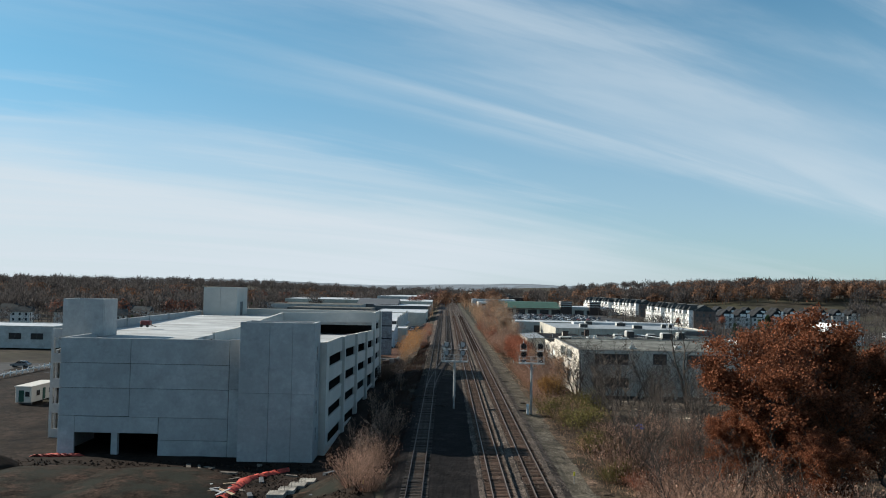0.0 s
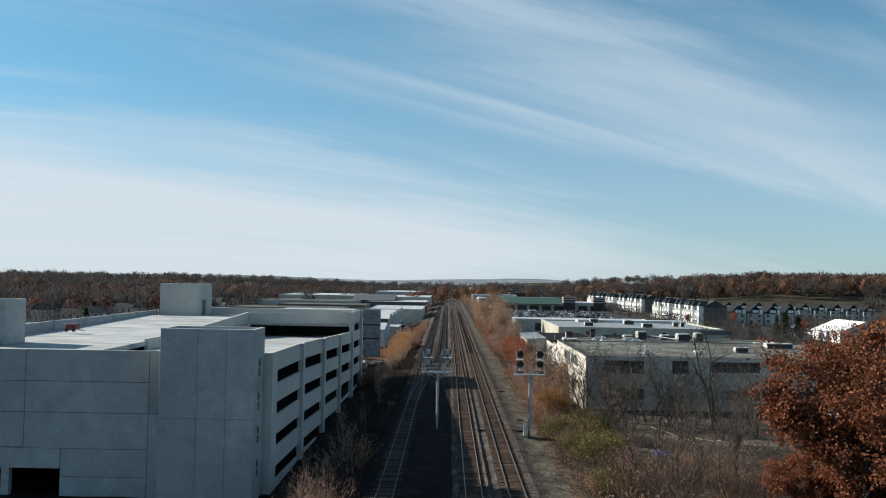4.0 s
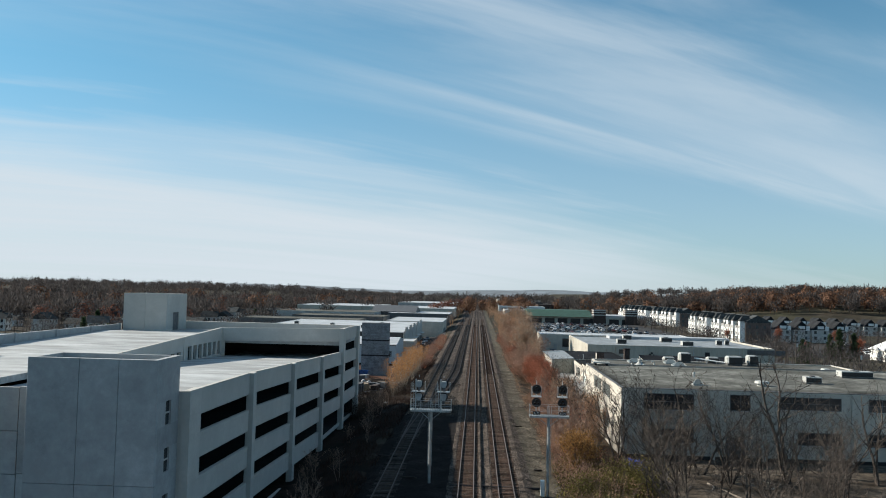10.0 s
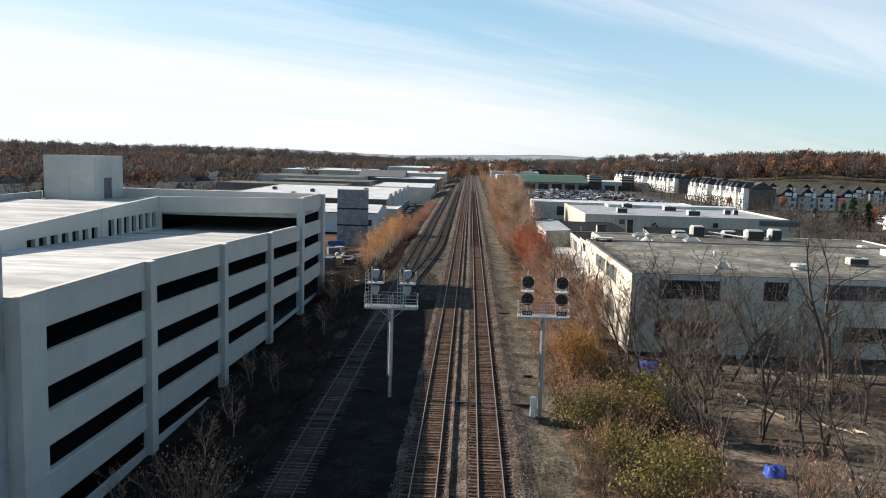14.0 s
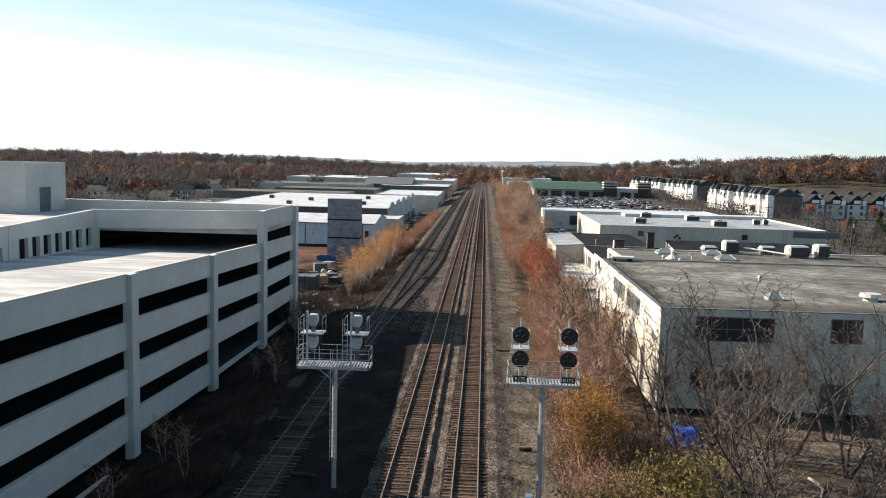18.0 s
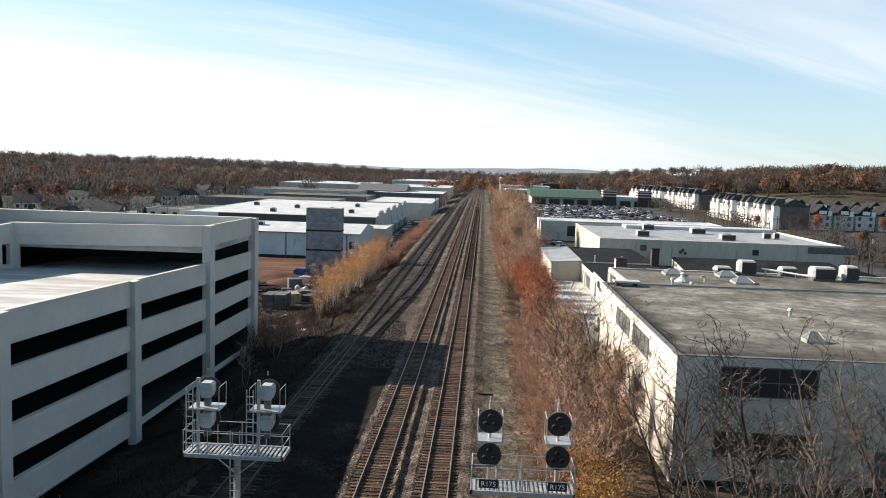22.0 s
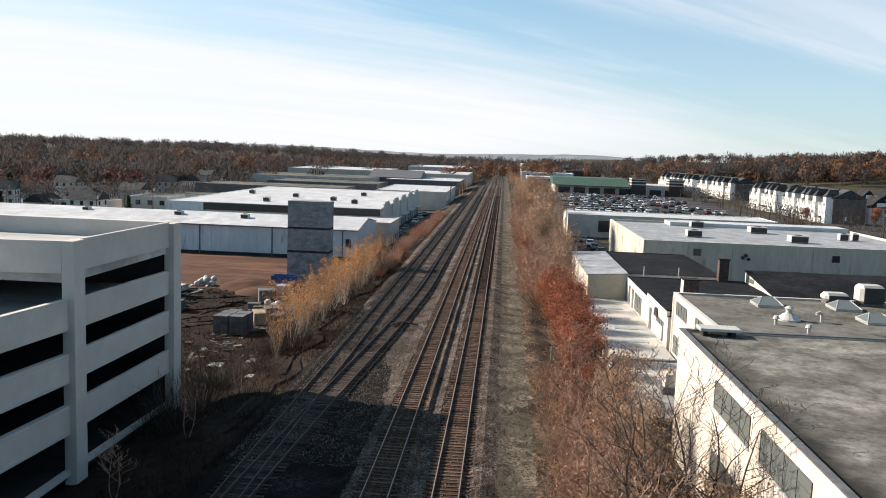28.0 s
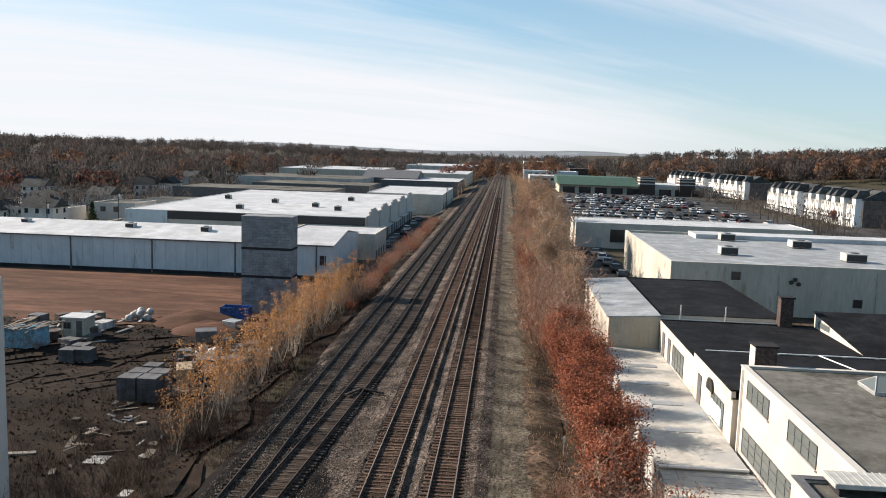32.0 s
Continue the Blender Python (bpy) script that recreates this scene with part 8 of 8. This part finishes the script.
z = ground_z(-78, 64)
trail = thing("site_trailer", (-78.2, 69, z), "white site office trailer with a green door", "trailer")
part("body", B((-80.0, -77.2, 64.2, 73.5, z + 0.6, z + 3.3), bevel=0.04), M_CREAM, trail)
part("roof", B((-80.15, -77.05, 64.05, 73.65, z + 3.3, z + 3.42)), M_CREAM, trail)
part("door", B((-79.4, -78.5, 64.14, 64.2, z + 0.7, z + 2.7)), M_GREENROOF, trail, "green door")
window(trail, "-y", 64.2, -78.3, -77.5, z + 1.6, z + 2.5, 1, 1)
for y in (66.0, 70.6):
    part("side_window", B((-77.2, -77.14, y, y + 1.1, z + 1.6, z + 2.5)), M_GLASS, trail)
part("side_door", B((-77.2, -77.13, 68.2, 69.1, z + 0.7, z + 2.7)), M_GREENROOF, trail, "green side door")
for y in (65.0, 69.0, 73.0):
    part("pier", B((-79.8, -77.6, y, y + 0.4, z, z + 0.6)), M_BLOCKDARK, trail)
part("step", B((-77.1, -76.0, 68.1, 69.2, z - 0.1, z + 0.45)), M_WOOD, trail)
b = flat_building("shop_block", -168, -130, 182, 204, -3.6, 3.4, M_GREYWALL, M_WROOF, "low white-roofed commercial block beyond the garage", "building", 0.2, None, "far buildings")
for k in range(5):
    window(b, "-y", 182, -165 + k * 7, -161 + k * 7, -0.8, 1.2, 2, 1)
patch("road_town", -190, -84, 108, 134, M_ASPHALT, "grey asphalt town street", 0.03, 6)
fence = thing("fence", (-102, 100, ground_z(-102, 100)), "white board fence along the site edge", "fence")
for k in range(14):
    y, zz = 92 + k * 2.6, ground_z(-102.5, 92 + k * 2.6)
    part("post", B((-102.6, -102.45, y, y + 0.15, zz - 0.3, zz + 1.5)), M_PAINT, fence)
    part("board", B((-102.58, -102.5, y + 0.15, y + 2.6, zz + 0.75, zz + 1.1)), M_PAINT, fence)
for x, y in ((-110, 124), (-118, 119), (-128, 127)):
    park(cr.choice((0, 1, 5)), x, y, 90)


def box_trailer(x, y, rz):
    t = thing("box_trailer", (0, 0, 0), "white box lorry trailer parked beyond the oaks", "trailer", "lorry trailers")
    part("body", B((-1.3, 1.3, -6.5, 6.5, 1.1, 4.0), bevel=0.05), M_PAINT, t)
    part("chassis", B((-0.6, 0.6, -6.2, 6.2, 0.8, 1.1)), M_BLACK, t)
    for yy in (4.2, 5.5):
        part("axle", T(((-1.2, yy, 0.5), (1.2, yy, 0.5), 0.5), n=12), M_BLACK, t)
    part("landing_leg", B((-0.9, 0.9, -3.6, -3.4, 0.0, 0.8)), M_GALV, t)
    t.matrix_basis = pose(x, y, ground_z(x, y) + 0.12, 0, 0, rz)


for x, y, rz in ((52.0, 45.0, 70), (58.0, 50.0, 64), (66.0, 58.0, 66), (72.0, 68.0, 60)):
    box_trailer(x, y, rz)


# ---- conifers, sheds and loose things seen beyond the roofs ----
def conifer(seed, h):
    rg = random.Random(seed)
    t = thing("conifer", (0, 0, 0), "dark green conifer with drooping layered branches", "tree", "conifers")
    segs, tips = [(Vector((0, 0, -0.3)), Vector((0, 0, h)), 0.2, 0.02)], []
    for k in range(90):
        z = h * (0.08 + 0.9 * (k / 90))
        a, L = rg.uniform(0, 6.28), (h - z) * 0.3 * rg.uniform(0.6, 1.1) + 0.15
        e = Vector((math.cos(a) * L, math.sin(a) * L, z - 0.2 * L))
        segs.append((Vector((0, 0, z)), e, 0.03, 0.01))
        tips += [Vector((0, 0, z)).lerp(e, u) for u in (0.4, 0.7, 1.0)]
    new("trunk", wood_mesh("trunk", segs, M_BARK, 4)).parent = t
    new("foliage", leaf_mesh("foliage", rg, tips, 9, 0.42, M_LEAF_GREEN, 0.22)).parent = t
    return t


PROTO["conifer0"] = conifer(5, 9.0)
for x, y, s in ((-150, 276, 1.1), (-143, 282, 0.8), (-170, 330, 1.2), (104, 232, 0.9), (109, 240, 0.75), (121, 252, 1.0), (125, 254, 1.2), (129.5, 253, 1.05), (-128, 440, 1.1), (-190, 420, 1.2), (-112, 300, 0.7)):
    plant("conifer0", x, y, s)
for k, (x, y, rz) in enumerate(((-172, 374, 0), (-152, 362, 8), (-197, 398, 80), (-131, 470, 0), (-192, 420, 10), (-177, 430, 90), (-144, 494, 0), (-168, 345, 90))):
    copy_thing(protos[k % 3], pose(x, y, ground_z(x, y), 0, 0, rz))
hall = thing("gabled_hall", (148, 250, -1.6), "white clapboard hall with a steep pale gable", "hall")
bm = bmesh.new()
prism(bm, [(139, -2), (157, -2), (157, 2.4), (148, 6.2), (139, 2.4)], 240, 262)
part("body", bm, M_TOWNW, hall)
for sgn in (-1, 1):
    bm = bmesh.new()
    prism(bm, [(148, 6.3), (148 + sgn * 9.5, 2.3), (148 + sgn * 9.5, 2.5), (148, 6.55)], 239.6, 262.4)
    part("roof", bm, M_PAINT, hall)
for x in (142, 147.4, 152.8):
    part("window", B((x, x + 1.1, 239.92, 240.0, 0.0, 1.8)), M_TOWNGLASS, hall)
# blue sheet and fallen limbs before the factory
M_TARP = material("blue_tarpaulin", (0.02, 0.06, 0.32), 0.45, vary=0.2, scale=2, fine=8, bump=0.1)
for cx_, cy_, rx_, hh in ((19.6, 63.0, 1.5, 1.3), (22.5, 38.6, 0.95, 0.8)):
    bm = bmesh.new()
    bmesh.ops.create_grid(bm, x_segments=14, y_segments=10, size=1)
    for v in bm.verts:
        X, Y = cx_ + v.co.x * rx_, cy_ + v.co.y * rx_ * 0.67
        d = max(abs(v.co.x), abs(v.co.y))
        v.co = Vector((X, Y, ground_z(cx_, cy_) + (hh if d < 0.7 else 0.1) + 0.35 * noise.noise((X * 2, Y * 2, 3))))
    tagged(part("tarpaulin", bm, M_TARP, smooth=True), "crumpled blue tarpaulin over a pile on leaf litter", "tarpaulin", "tarpaulins")
lg = random.Random(6)
for k in range(14):
    x, y, a = lg.uniform(18, 38), lg.uniform(48, 66), lg.uniform(0, 6.28)
    zz, L = ground_z(x, y) + 0.3, lg.uniform(1.5, 4.0)
    p = Vector((x, y, zz))
    bm = bmesh.new()
    for q in range(4):
        e = p + Vector((math.cos(a) * L / 4, math.sin(a) * L / 4, lg.uniform(-0.1, 0.22)))
        tube(bm, p, e, 0.13 - 0.025 * q, 0.105 - 0.025 * q, n=6)
        p, a = e, a + lg.uniform(-0.4, 0.4)
    tagged(part("fallen_branch", bm, M_PALEBARK), "pale fallen branch lying on leaf litter", "branch", "fallen branches")
comp = thing("compressor", (-54.5, 55.5, 11.25), "dark red wheeled compressor parked on the concrete deck", "compressor")
M_MAROON = material("maroon_paint", (0.10, 0.012, 0.016), 0.5, vary=0.2, scale=1, fine=6, bump=0.05)
part("body", B((-55.3, -53.7, 54.9, 56.1, 11.55, 12.35), bevel=0.12), M_MAROON, comp)
for dx in (-0.5, 0.5):
    part("wheel", T(((-54.5 + dx, 54.75, 11.5), (-54.5 + dx, 54.9, 11.5), 0.25), n=10), M_BLACK, comp)
part("tow_bar", T(((-53.7, 55.5, 11.6), (-52.8, 55.5, 11.35), 0.05)), M_BLACK, comp)
lay_ties()
